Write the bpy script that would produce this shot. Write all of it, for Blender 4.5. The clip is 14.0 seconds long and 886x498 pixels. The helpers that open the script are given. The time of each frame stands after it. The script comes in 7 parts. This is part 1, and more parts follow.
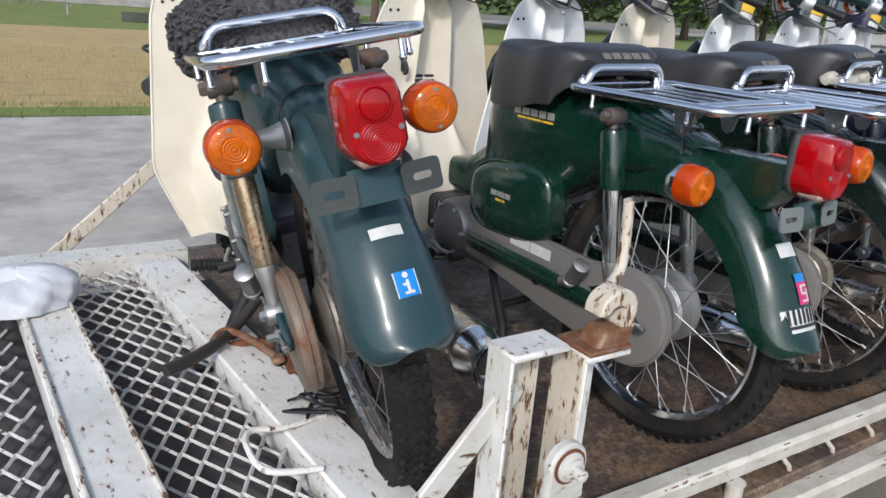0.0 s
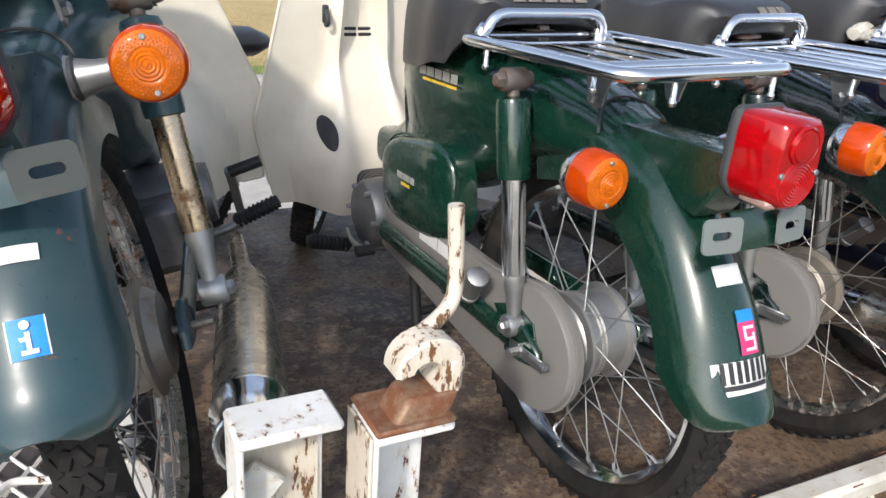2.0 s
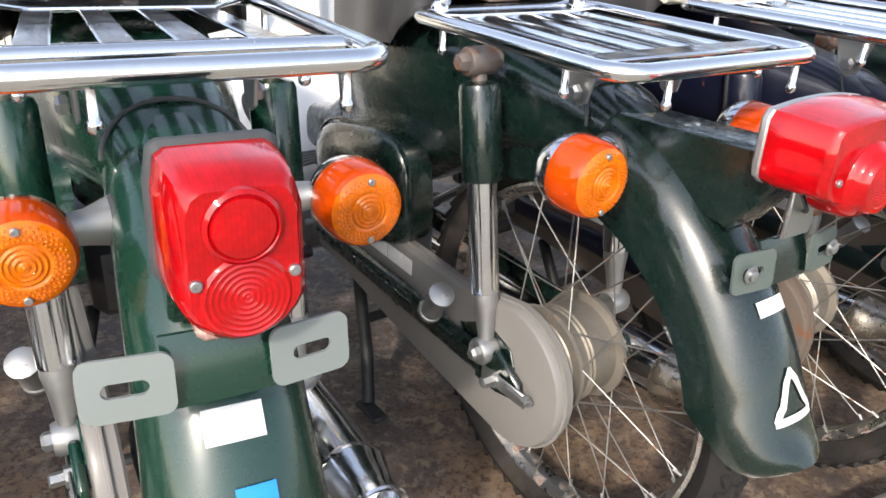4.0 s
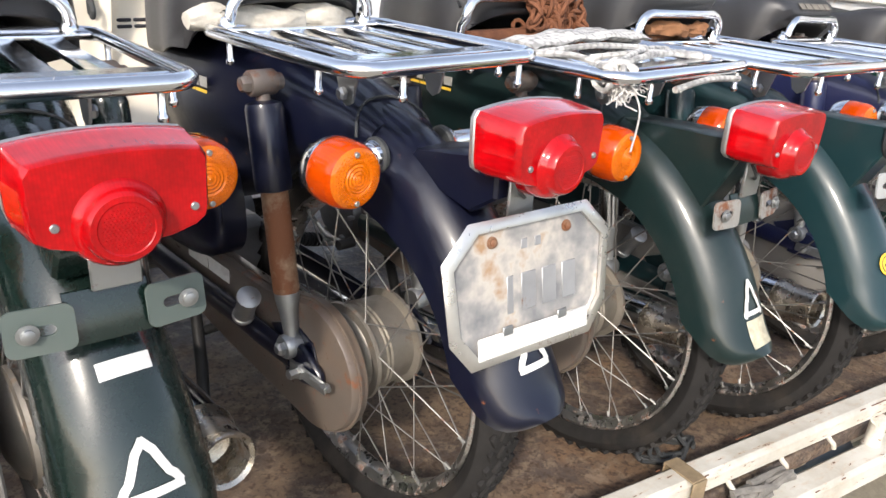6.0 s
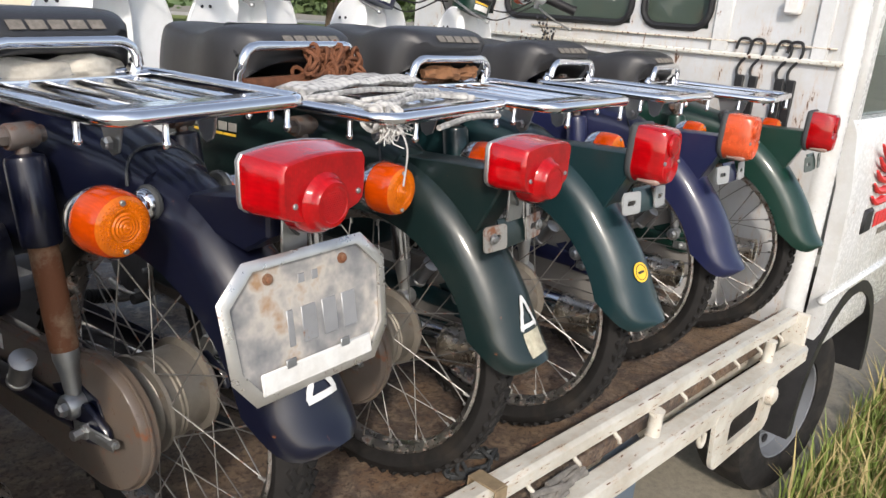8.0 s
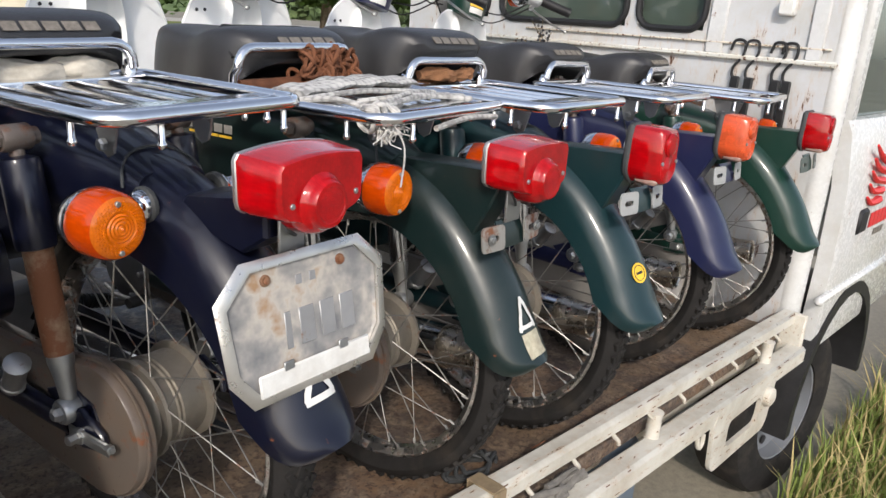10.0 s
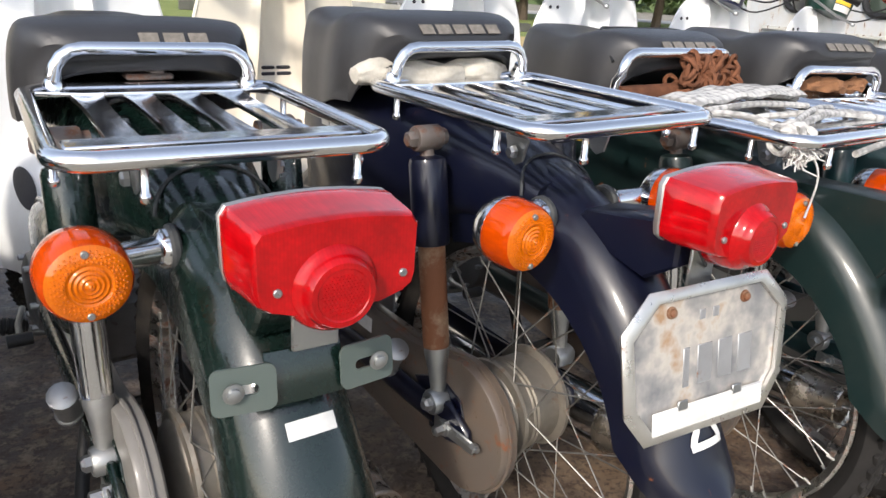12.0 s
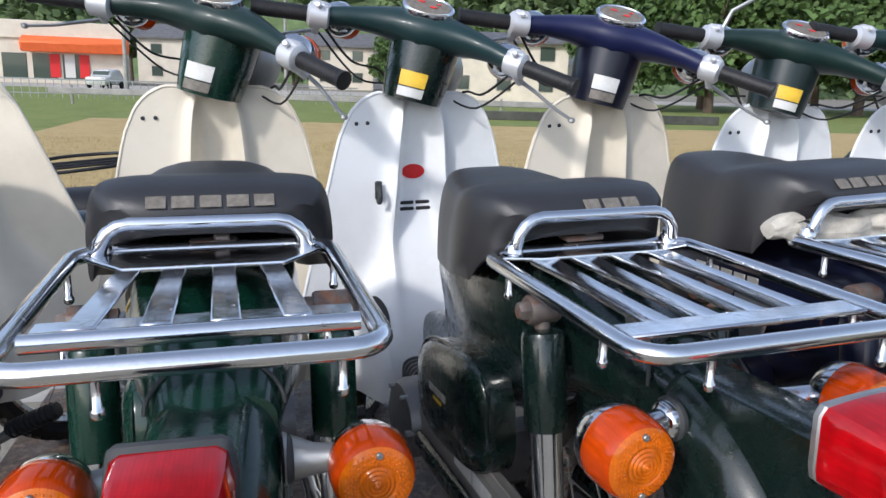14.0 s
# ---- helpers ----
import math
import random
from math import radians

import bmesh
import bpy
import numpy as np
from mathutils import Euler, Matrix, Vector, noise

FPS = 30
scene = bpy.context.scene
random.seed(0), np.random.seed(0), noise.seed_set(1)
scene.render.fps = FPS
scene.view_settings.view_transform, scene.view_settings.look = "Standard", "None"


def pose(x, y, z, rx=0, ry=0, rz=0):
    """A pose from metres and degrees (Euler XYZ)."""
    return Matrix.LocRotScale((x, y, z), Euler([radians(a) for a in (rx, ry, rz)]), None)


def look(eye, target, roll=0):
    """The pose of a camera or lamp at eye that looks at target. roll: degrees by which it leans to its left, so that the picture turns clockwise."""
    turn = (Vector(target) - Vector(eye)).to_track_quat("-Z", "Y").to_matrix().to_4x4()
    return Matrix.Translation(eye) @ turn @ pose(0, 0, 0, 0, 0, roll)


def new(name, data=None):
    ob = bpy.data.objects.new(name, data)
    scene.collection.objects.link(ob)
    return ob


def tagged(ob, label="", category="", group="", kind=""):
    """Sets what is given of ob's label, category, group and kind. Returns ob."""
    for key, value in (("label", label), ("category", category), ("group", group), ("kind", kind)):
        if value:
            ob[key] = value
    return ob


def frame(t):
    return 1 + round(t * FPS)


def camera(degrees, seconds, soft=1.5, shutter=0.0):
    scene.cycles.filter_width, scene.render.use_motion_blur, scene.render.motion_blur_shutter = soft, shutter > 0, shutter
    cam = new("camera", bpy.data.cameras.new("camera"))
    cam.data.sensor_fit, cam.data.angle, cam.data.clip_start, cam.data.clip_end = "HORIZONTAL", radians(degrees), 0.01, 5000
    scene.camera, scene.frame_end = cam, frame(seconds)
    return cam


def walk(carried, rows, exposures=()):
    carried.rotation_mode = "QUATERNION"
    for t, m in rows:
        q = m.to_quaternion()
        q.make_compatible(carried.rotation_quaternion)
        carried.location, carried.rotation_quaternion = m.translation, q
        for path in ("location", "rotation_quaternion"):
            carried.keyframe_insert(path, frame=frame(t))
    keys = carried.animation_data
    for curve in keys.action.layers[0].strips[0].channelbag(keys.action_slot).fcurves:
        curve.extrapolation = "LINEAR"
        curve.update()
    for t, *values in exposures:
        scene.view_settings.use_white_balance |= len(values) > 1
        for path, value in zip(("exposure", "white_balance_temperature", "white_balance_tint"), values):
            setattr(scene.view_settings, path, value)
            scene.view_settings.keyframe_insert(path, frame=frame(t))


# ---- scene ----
cam = camera(61.6, 14.0)
PATH = [
    (0, (-0.339, -0.99, 1.622), (0.716, 0.589, 0.997), 4.4),
    (0.5, (-0.244, -0.974, 1.622), (0.787, 0.621, 0.998), 4.1),
    (1, (-0.086, -0.936, 1.625), (0.895, 0.682, 0.977), 4.9),
    (1.5, (0.012, -0.895, 1.62), (0.941, 0.732, 0.92), 4.3),
    (2, (0.17, -0.858, 1.595), (1.043, 0.786, 0.863), 4.0),
    (2.2, (0.27, -0.848, 1.595), (1.097, 0.817, 0.856), 4.5),
    (4.3, (0.926, -0.7, 1.594), (1.807, 0.889, 0.759), 4.4),
    (4.5, (1.016, -0.741, 1.574), (1.877, 0.883, 0.787), 4.5),
    (5, (1.22, -0.835, 1.613), (2.096, 0.776, 0.815), 4.6),
    (5.5, (1.333, -0.884, 1.612), (2.283, 0.7, 0.846), 4.9),
    (6, (1.371, -0.911, 1.613), (2.419, 0.626, 0.879), 4.9),
    (6.5, (1.381, -0.937, 1.617), (2.558, 0.527, 0.929), 5.0),
    (7, (1.391, -0.96, 1.62), (2.68, 0.429, 0.981), 4.9),
    (7.5, (1.397, -0.986, 1.622), (2.767, 0.339, 1.018), 4.8),
    (7.7, (1.392, -0.995, 1.624), (2.797, 0.298, 1.03), 4.8),
    (10, (1.393, -0.989, 1.616), (2.815, 0.293, 1.038), 4.5),
    (10.5, (1.382, -0.969, 1.618), (2.724, 0.389, 1.022), 4.5),
    (11, (1.362, -0.934, 1.618), (2.591, 0.518, 1.001), 4.4),
    (11.5, (1.333, -0.883, 1.623), (2.374, 0.7, 0.984), 4.2),
    (12, (1.29, -0.833, 1.625), (2.162, 0.843, 0.967), 4.9),
    (12.5, (1.23, -0.807, 1.631), (1.993, 0.924, 0.98), 5.4),
    (13, (1.141, -0.775, 1.649), (1.827, 1.005, 1.049), 5.3),
    (13.5, (1.057, -0.754, 1.677), (1.665, 1.078, 1.154), 3.9),
    (14, (0.964, -0.723, 1.695), (1.411, 1.175, 1.25), 2.0),
]
EXPOSURES = [(0.0, 0.70, 5900, 11), (1.0, 0.82, 5950, 11), (2.2, 1.36, 6200, 11), (4.3, 1.88, 6450, 12), (5.0, 1.90, 6450, 12), (6.0, 1.66, 6450, 12), (7.0, 1.42, 6450, 12), (7.5, 1.26, 6450, 12), (10.0, 1.04, 6400, 12), (11.0, 1.20, 6450, 12), (12.5, 1.46, 6400, 12), (13.4, 1.20, 6250, 12), (14.0, 0.92, 5800, 12)]
walk(cam, [(t, look(eye, target, roll)) for t, eye, target, roll in PATH], EXPOSURES)

# ---- light and world ----
world = bpy.data.worlds.new("world")
scene.world = world
world.use_nodes = True
_n, _l = world.node_tree.nodes, world.node_tree.links
sky = _n.new("ShaderNodeTexSky")
sky.sky_type, sky.sun_disc = "NISHITA", False
SUN_EL, SUN_AZ = 33.0, -46.0  # degrees up; degrees from -y towards +x
sky.sun_elevation, sky.sun_rotation = radians(SUN_EL), radians(180 - SUN_AZ)
sky.air_density, sky.dust_density, sky.ozone_density = 1.0, 1.5, 1.0
_n["Background"].inputs["Strength"].default_value = 0.118
_pale = _n.new("ShaderNodeHueSaturation")
_pale.inputs["Saturation"].default_value = 0.6
_l.new(sky.outputs[0], _pale.inputs["Color"])
_l.new(_pale.outputs[0], _n["Background"].inputs["Color"])
_e, _a = radians(SUN_EL), radians(SUN_AZ)
sun_from = Vector((math.sin(_a) * math.cos(_e), -math.cos(_a) * math.cos(_e), math.sin(_e)))
sun_data = bpy.data.lights.new("sun", "SUN")
sun_data.energy, sun_data.angle, sun_data.color = 1.35, radians(3.5), (1.0, 0.91, 0.78)
sun = new("sun", sun_data)
sun.matrix_world = look(sun_from * 30, (0, 0, 0))

# ---- materials ----


def nodes_of(name):
    m = bpy.data.materials.new(name)
    m.use_nodes = True
    t = m.node_tree
    return m, t, t.nodes["Principled BSDF"]


def add(t, kind, **sets):
    n = t.nodes.new(kind)
    for k, v in sets.items():
        n.inputs[k.replace("_", " ")].default_value = v
    return n


def ramp(t, fac, stops):
    r = t.nodes.new("ShaderNodeValToRGB")
    while len(r.color_ramp.elements) < len(stops):
        r.color_ramp.elements.new(0.5)
    for e, (p, c) in zip(r.color_ramp.elements, stops):
        e.position, e.color = p, (*c, 1) if len(c) == 3 else c
    t.links.new(fac, r.inputs[0])
    return r.outputs[0]


def mixc(t, fac, a, b, mode="MIX"):
    m = t.nodes.new("ShaderNodeMix")
    m.data_type, m.blend_type = "RGBA", mode
    for sock, v in ((m.inputs[0], fac), (m.inputs[6], a), (m.inputs[7], b)):
        if isinstance(v, (int, float)):
            sock.default_value = v
        elif isinstance(v, tuple):
            sock.default_value = (*v, 1) if len(v) == 3 else v
        else:
            t.links.new(v, sock)
    return m.outputs[2]


def noise_out(t, scale, detail=4.0, rough=0.6, coords="Object", stretch=None):
    c = t.nodes.new("ShaderNodeTexCoord")
    src = c.outputs[coords]
    if stretch:
        mp = t.nodes.new("ShaderNodeMapping")
        mp.inputs["Scale"].default_value = stretch
        t.links.new(src, mp.inputs[0])
        src = mp.outputs[0]
    n = add(t, "ShaderNodeTexNoise", Scale=scale, Detail=detail, Roughness=rough)
    t.links.new(src, n.inputs["Vector"])
    return n.outputs[0]


def bump(t, b, height, strength, dist=0.002):
    n = add(t, "ShaderNodeBump", Strength=strength, Distance=dist)
    t.links.new(height, n.inputs["Height"])
    t.links.new(n.outputs[0], b.inputs["Normal"])


def paint(name, col, dust=(0.16, 0.15, 0.13), dirt=0.35, rough=0.22, rust=0.0, coat=0.45):
    """Sprayed enamel: dust films, fine scratches, some rust."""
    m, t, b = nodes_of(name)
    film = ramp(t, noise_out(t, 9, 6, 0.65), [(0.45, (0, 0, 0)), (0.8, (dirt, dirt, dirt))])
    c = mixc(t, film, col, dust)
    big = noise_out(t, 3.5, 3)
    c = mixc(t, ramp(t, big, [(0.35, (0, 0, 0)), (0.75, (0.35, 0.35, 0.35))]), c, tuple(min(1, 1.45 * v + 0.002) for v in col))
    if rust:
        spots = ramp(t, noise_out(t, 26, 8, 0.7), [(0.66 - 0.1 * rust, (0, 0, 0)), (0.70, (1, 1, 1))])
        c = mixc(t, spots, c, (0.17, 0.055, 0.02))
    t.links.new(c, b.inputs["Base Color"])
    r = ramp(t, noise_out(t, 60, 5, 0.7), [(0.3, (rough, rough, rough)), (0.8, (rough + 0.12, rough + 0.12, rough + 0.12))])
    t.links.new(r, b.inputs["Roughness"])
    b.inputs["Coat Weight"].default_value = coat
    b.inputs["Specular IOR Level"].default_value = 0.3
    b.inputs["Coat Roughness"].default_value = 0.12
    bump(t, b, noise_out(t, 220, 3), 0.03)
    return m


def metal(name, col, rough=0.12, rust=0.0, metallic=1.0, rustcol=(0.16, 0.06, 0.025), wear=0.15, scale=30.0):
    m, t, b = nodes_of(name)
    c = mixc(t, ramp(t, noise_out(t, 12, 5), [(0.4, (0, 0, 0)), (0.8, (wear, wear, wear))]), col, tuple(0.45 * v for v in col))
    spots = None
    if rust:
        spots = ramp(t, noise_out(t, scale, 8, 0.72), [(0.68 - 0.3 * rust, (0, 0, 0)), (0.74 - 0.2 * rust, (1, 1, 1))])
        c = mixc(t, spots, c, rustcol)
        mt = ramp(t, spots, [(0.0, (metallic,) * 3), (1.0, (0.05,) * 3)])
        t.links.new(mt, b.inputs["Metallic"])
    else:
        b.inputs["Metallic"].default_value = metallic
    t.links.new(c, b.inputs["Base Color"])
    lo, hi = rough, min(1, rough + 0.22)
    r = ramp(t, noise_out(t, 45, 5, 0.65), [(0.35, (lo,) * 3), (0.8, (hi,) * 3)])
    if spots is not None:
        r = mixc(t, spots, r, (0.8, 0.8, 0.8))
    t.links.new(r, b.inputs["Roughness"])
    bump(t, b, noise_out(t, 160, 4), 0.04 + 0.25 * rust)
    return m


def dull(name, col, rough=0.75, var=0.35, scale=14.0, grain=180.0, relief=0.25, dust=None, spec=0.3):
    m, t, b = nodes_of(name)
    n1 = noise_out(t, scale, 6, 0.65)
    lo, hi = tuple(v * (1 - var) for v in col), tuple(min(1, v * (1 + var)) for v in col)
    c = ramp(t, n1, [(0.3, lo), (0.72, hi)])
    if dust:
        c = mixc(t, ramp(t, noise_out(t, scale * 0.4, 5), [(0.5, (0, 0, 0)), (0.85, (0.7, 0.7, 0.7))]), c, dust)
    t.links.new(c, b.inputs["Base Color"])
    b.inputs["Roughness"].default_value = rough
    b.inputs["Specular IOR Level"].default_value = spec
    bump(t, b, noise_out(t, grain, 5), relief)
    return m


def chipped(name, col=(0.64, 0.625, 0.57), amount=0.5, rustcol=(0.16, 0.065, 0.025), stretch=(0.4, 1.7, 1.7), soil=0.7, mud=(0.42, 0.37, 0.28)):
    """White paint flaking off steel, with rust runs."""
    m, t, b = nodes_of(name)
    n1 = noise_out(t, 48, 8, 0.72, stretch=stretch)
    chips = ramp(t, n1, [(0.635 - 0.1 * amount, (0, 0, 0)), (0.65 - 0.1 * amount, (1, 1, 1))])
    halo = ramp(t, n1, [(0.54 - 0.1 * amount, (0, 0, 0)), (0.68, (0.55, 0.55, 0.55))])
    stain = ramp(t, noise_out(t, 5, 6, 0.7), [(0.42, (0, 0, 0)), (0.8, (soil,) * 3)])
    c = mixc(t, ramp(t, noise_out(t, 2.5, 4), [(0.5, (0, 0, 0)), (0.7, (0.45, 0.45, 0.45))]), col, tuple(v * k for v, k in zip(col, (0.80, 0.90, 0.98))))
    c = mixc(t, stain, c, mud)
    c = mixc(t, halo, c, (0.48, 0.30, 0.15))
    c = mixc(t, chips, c, mixc(t, noise_out(t, 90, 4), rustcol, (0.03, 0.022, 0.018)))
    t.links.new(c, b.inputs["Base Color"])
    t.links.new(mixc(t, chips, (0.45, 0.45, 0.45), (0.9, 0.9, 0.9)), b.inputs["Roughness"])
    h = mixc(t, chips, (0.6, 0.6, 0.6), (0.3, 0.3, 0.3))
    bump(t, b, mixc(t, 0.25, h, noise_out(t, 120, 4)), 0.5, 0.002)
    return m


def lens(name, col, rough=0.04, trans=0.25, dark=0.5):
    """Moulded translucent plastic: ribs and fine prisms under a glossy skin, shading inside the lens put into the
    colour.
    """
    m, t, b = nodes_of(name)
    c = t.nodes.new("ShaderNodeTexCoord")
    mp = t.nodes.new("ShaderNodeMapping")
    mp.inputs["Scale"].default_value = (1.0, 0.15, 1.0)
    t.links.new(c.outputs["Object"], mp.inputs[0])
    vor = add(t, "ShaderNodeTexVoronoi", Scale=210.0)
    t.links.new(mp.outputs[0], vor.inputs["Vector"])
    rib = add(t, "ShaderNodeTexWave", Scale=105.0, Distortion=0.6, Detail=1.0)
    t.links.new(c.outputs["Object"], rib.inputs["Vector"])
    # darker tone painted in for the shaded interior behind ribs and prisms
    deep = tuple(dark * v for v in col)
    prism = ramp(t, vor.outputs["Distance"], [(0.1, (0, 0, 0)), (0.75, (0.4, 0.4, 0.4))])
    base = mixc(t, ramp(t, noise_out(t, 24, 4), [(0.38, (0, 0, 0)), (0.70, (0.75, 0.75, 0.75))]), col, deep)
    base = mixc(t, ramp(t, rib.outputs["Fac"], [(0.3, (0, 0, 0)), (0.8, (0.2, 0.2, 0.2))]), base, deep)
    t.links.new(mixc(t, prism, base, deep), b.inputs["Base Color"])
    t.links.new(ramp(t, noise_out(t, 40, 5), [(0.4, (rough,) * 3), (0.8, (rough + 0.07,) * 3)]), b.inputs["Roughness"])
    b.inputs["Transmission Weight"].default_value = trans
    b.inputs["IOR"].default_value = 1.49
    b.inputs["Coat Weight"].default_value = 0.12
    b.inputs["Specular IOR Level"].default_value = 0.42
    b.inputs["Coat Roughness"].default_value = 0.04
    bump(t, b, mixc(t, 0.5, vor.outputs["Distance"], rib.outputs["Fac"]), 0.04, 0.001)
    return m


M = {}
M["green_a"] = paint("faded_teal_enamel", (0.018, 0.046, 0.053), dirt=0.22, rough=0.26, rust=0.12, coat=0.25)
M["green_b"] = paint("bottle_green_enamel", (0.0035, 0.025, 0.0155), dirt=0.03, rough=0.21, coat=0.8)
M["green_d"] = paint("dark_green_enamel", (0.003, 0.010, 0.008), dirt=0.04, rough=0.22, coat=0.8)
M["navy_e"] = paint("navy_enamel", (0.0022, 0.0033, 0.0125), dirt=0.025, rust=0.1, rough=0.33, coat=0.4)
M["green_f"] = paint("worn_green_enamel", (0.005, 0.014, 0.014), dirt=0.07, rust=0.1, rough=0.33, coat=0.4)
M["green_g"] = paint("sea_green_enamel", (0.005, 0.022, 0.026), dirt=0.05, rough=0.33, coat=0.4)
M["navy_h"] = paint("violet_navy_enamel", (0.0095, 0.0125, 0.046), dirt=0.05, rough=0.33, coat=0.4)
M["green_i"] = paint("fresh_green_enamel", (0.004, 0.026, 0.018), dirt=0.04, rough=0.33, coat=0.4)
M["cover_teal"] = paint("dull_teal_plastic", (0.012, 0.032, 0.034), dirt=0.08, rough=0.36, coat=0.08)
M["cover_green"] = paint("dull_green_plastic", (0.010, 0.026, 0.023), dirt=0.08, rough=0.36, coat=0.08)
M["cover_navy"] = paint("dull_navy_plastic", (0.009, 0.012, 0.052), dirt=0.06, rough=0.36, coat=0.08)
M["chrome"] = metal("chrome", (0.75, 0.76, 0.78), 0.06, 0.12, wear=0.1, scale=55)
M["chrome_worn"] = metal("worn_chrome", (0.50, 0.49, 0.47), 0.22, 0.55, scale=40)
M["alloy"] = metal("cast_alloy", (0.42, 0.42, 0.41), 0.38, 0.1, 0.85, wear=0.4)
M["steel"] = metal("galvanised_steel", (0.36, 0.37, 0.37), 0.35, 0.15, 0.9, wear=0.35)
M["spoke"] = metal("tarnished_spokes", (0.24, 0.235, 0.225), 0.38, 0.35, 0.85, wear=0.5, scale=60)
M["engine_dark"] = metal("greasy_cast_alloy", (0.20, 0.20, 0.205), 0.42, 0.15, 0.8, rustcol=(0.08, 0.06, 0.045), wear=0.6, scale=14)
M["switch_grey"] = metal("silver_switch_housing", (0.62, 0.63, 0.65), 0.34, 0.0, 0.45, wear=0.3)
M["case_grey"] = paint("silver_grey_enamel", (0.17, 0.162, 0.152), dirt=0.3, rough=0.32, coat=0.25)
M["case_brown"] = paint("stained_grey_enamel", (0.100, 0.083, 0.070), dust=(0.14, 0.088, 0.055), dirt=0.65, rough=0.26, rust=0.75, coat=0.2)
M["case_rusty"] = paint("rust_spotted_enamel", (0.17, 0.140, 0.11), dust=(0.17, 0.09, 0.045), dirt=0.85, rough=0.4, rust=1.5, coat=0.0)
M["hub_dirty"] = metal("dirty_cast_hub", (0.27, 0.245, 0.21), 0.42, 0.4, 0.7, rustcol=(0.17, 0.11, 0.065), wear=0.6, scale=16)
M["rusty"] = metal("rusted_steel", (0.30, 0.20, 0.13), 0.5, 0.95, 0.6, scale=18)
M["cream_sticker"] = dull("worn_cream_sticker", (0.42, 0.39, 0.29), 0.5, 0.3, 60, 300, 0.1, dust=(0.3, 0.22, 0.14))
M["rust"] = dull("rust", (0.135, 0.054, 0.027), 0.9, 0.5, 20, 130, 0.6)
M["rubber"] = dull("tyre_rubber", (0.016, 0.015, 0.0145), 0.8, 0.35, 20, 260, 0.2, dust=(0.085, 0.070, 0.055), spec=0.2)
M["black"] = dull("black_plastic", (0.018, 0.018, 0.019), 0.5, 0.3, 20, 300, 0.15)
M["gasket"] = dull("grey_rubber", (0.045, 0.048, 0.05), 0.6, 0.2)
M["vinyl"] = dull("black_vinyl", (0.023, 0.023, 0.025), 0.42, 0.3, 7, 420, 0.22, dust=(0.048, 0.044, 0.040), spec=0.5)
M["cream"] = paint("cream_plastic", (0.70, 0.64, 0.53), dust=(0.4, 0.36, 0.28), dirt=0.35, rough=0.35, coat=0.15)
M["white"] = paint("white_plastic", (0.80, 0.82, 0.83), dust=(0.42, 0.40, 0.36), dirt=0.25, rough=0.32, coat=0.2)
M["red_lens"] = lens("red_lens", (0.60, 0.0025, 0.006), dark=0.45)
M["dark_red_lens"] = lens("dark_red_lens", (0.52, 0.003, 0.006))
M["faded_lens"] = lens("sun_faded_lens", (0.92, 0.13, 0.035), 0.25)
M["amber"] = lens("amber_lens", (0.74, 0.075, 0.0004), dark=0.55)
# brighter copy of the amber: the lens's inner glow put into its face colour
M["amber_face"] = lens("amber_lens_face", (0.92, 0.20, 0.0015), dark=0.45)
M["clear"] = lens("clear_lens", (0.50, 0.33, 0.28), 0.1)
M["bracket_grey"] = paint("grey_green_bracket", (0.075, 0.095, 0.088), dirt=0.3, rough=0.35, coat=0.1, rust=0.05)
M["bracket_dark"] = paint("dull_dark_bracket", (0.045, 0.052, 0.050), dirt=0.4, rough=0.4, coat=0.0, rust=0.2)
M["bracket_pale"] = paint("pale_grey_bracket", (0.30, 0.31, 0.31), dirt=0.3, rough=0.35, coat=0.1, rust=0.12)
M["sticker"] = dull("white_sticker", (0.62, 0.62, 0.60), 0.4, 0.12, 40, 300, 0.05, dust=(0.4, 0.36, 0.3))
M["print_silver"] = dull("silver_print", (0.165, 0.148, 0.125), 0.5, 0.35, 90)
M["emblem_silver"] = metal("silver_emblem", (0.48, 0.47, 0.44), 0.35, 0.05, 0.5, wear=0.4)
M["print_dark"] = dull("dark_print", (0.03, 0.03, 0.035), 0.5, 0.2)
M["print_blue"] = dull("blue_print", (0.02, 0.22, 0.60), 0.4, 0.15, 40)
M["print_pink"] = dull("pink_print", (0.55, 0.04, 0.16), 0.4, 0.15, 40)
M["print_yellow"] = dull("yellow_print", (0.72, 0.46, 0.04), 0.4, 0.15, 40)
M["print_red"] = dull("red_print", (0.60, 0.03, 0.03), 0.4, 0.15, 40)
M["print_orange"] = dull("orange_print", (0.70, 0.22, 0.06), 0.4, 0.15, 40)
M["plate_dark"] = metal("worn_plate_figures", (0.30, 0.305, 0.315), 0.3, 0.1, 0.3, wear=0.6, scale=20)
M["plate_rim"] = metal("aluminium_plate_rim", (0.60, 0.59, 0.56), 0.25, 0.2, 0.8, wear=0.5, scale=26)


def stained_plate():
    """Greyed plate under a clear cover, with tan stains."""
    m, t, b = nodes_of("faded_number_plate")
    c = ramp(t, noise_out(t, 16, 4, 0.55), [(0.36, (0.15, 0.155, 0.165)), (0.48, (0.26, 0.255, 0.25)), (0.58, (0.42, 0.39, 0.35)), (0.68, (0.30, 0.19, 0.11))])
    t.links.new(c, b.inputs["Base Color"])
    b.inputs["Roughness"].default_value = 0.22
    b.inputs["Coat Weight"].default_value = 0.8
    b.inputs["Coat Roughness"].default_value = 0.05
    bump(t, b, noise_out(t, 22, 2), 0.35, 0.01)
    return m


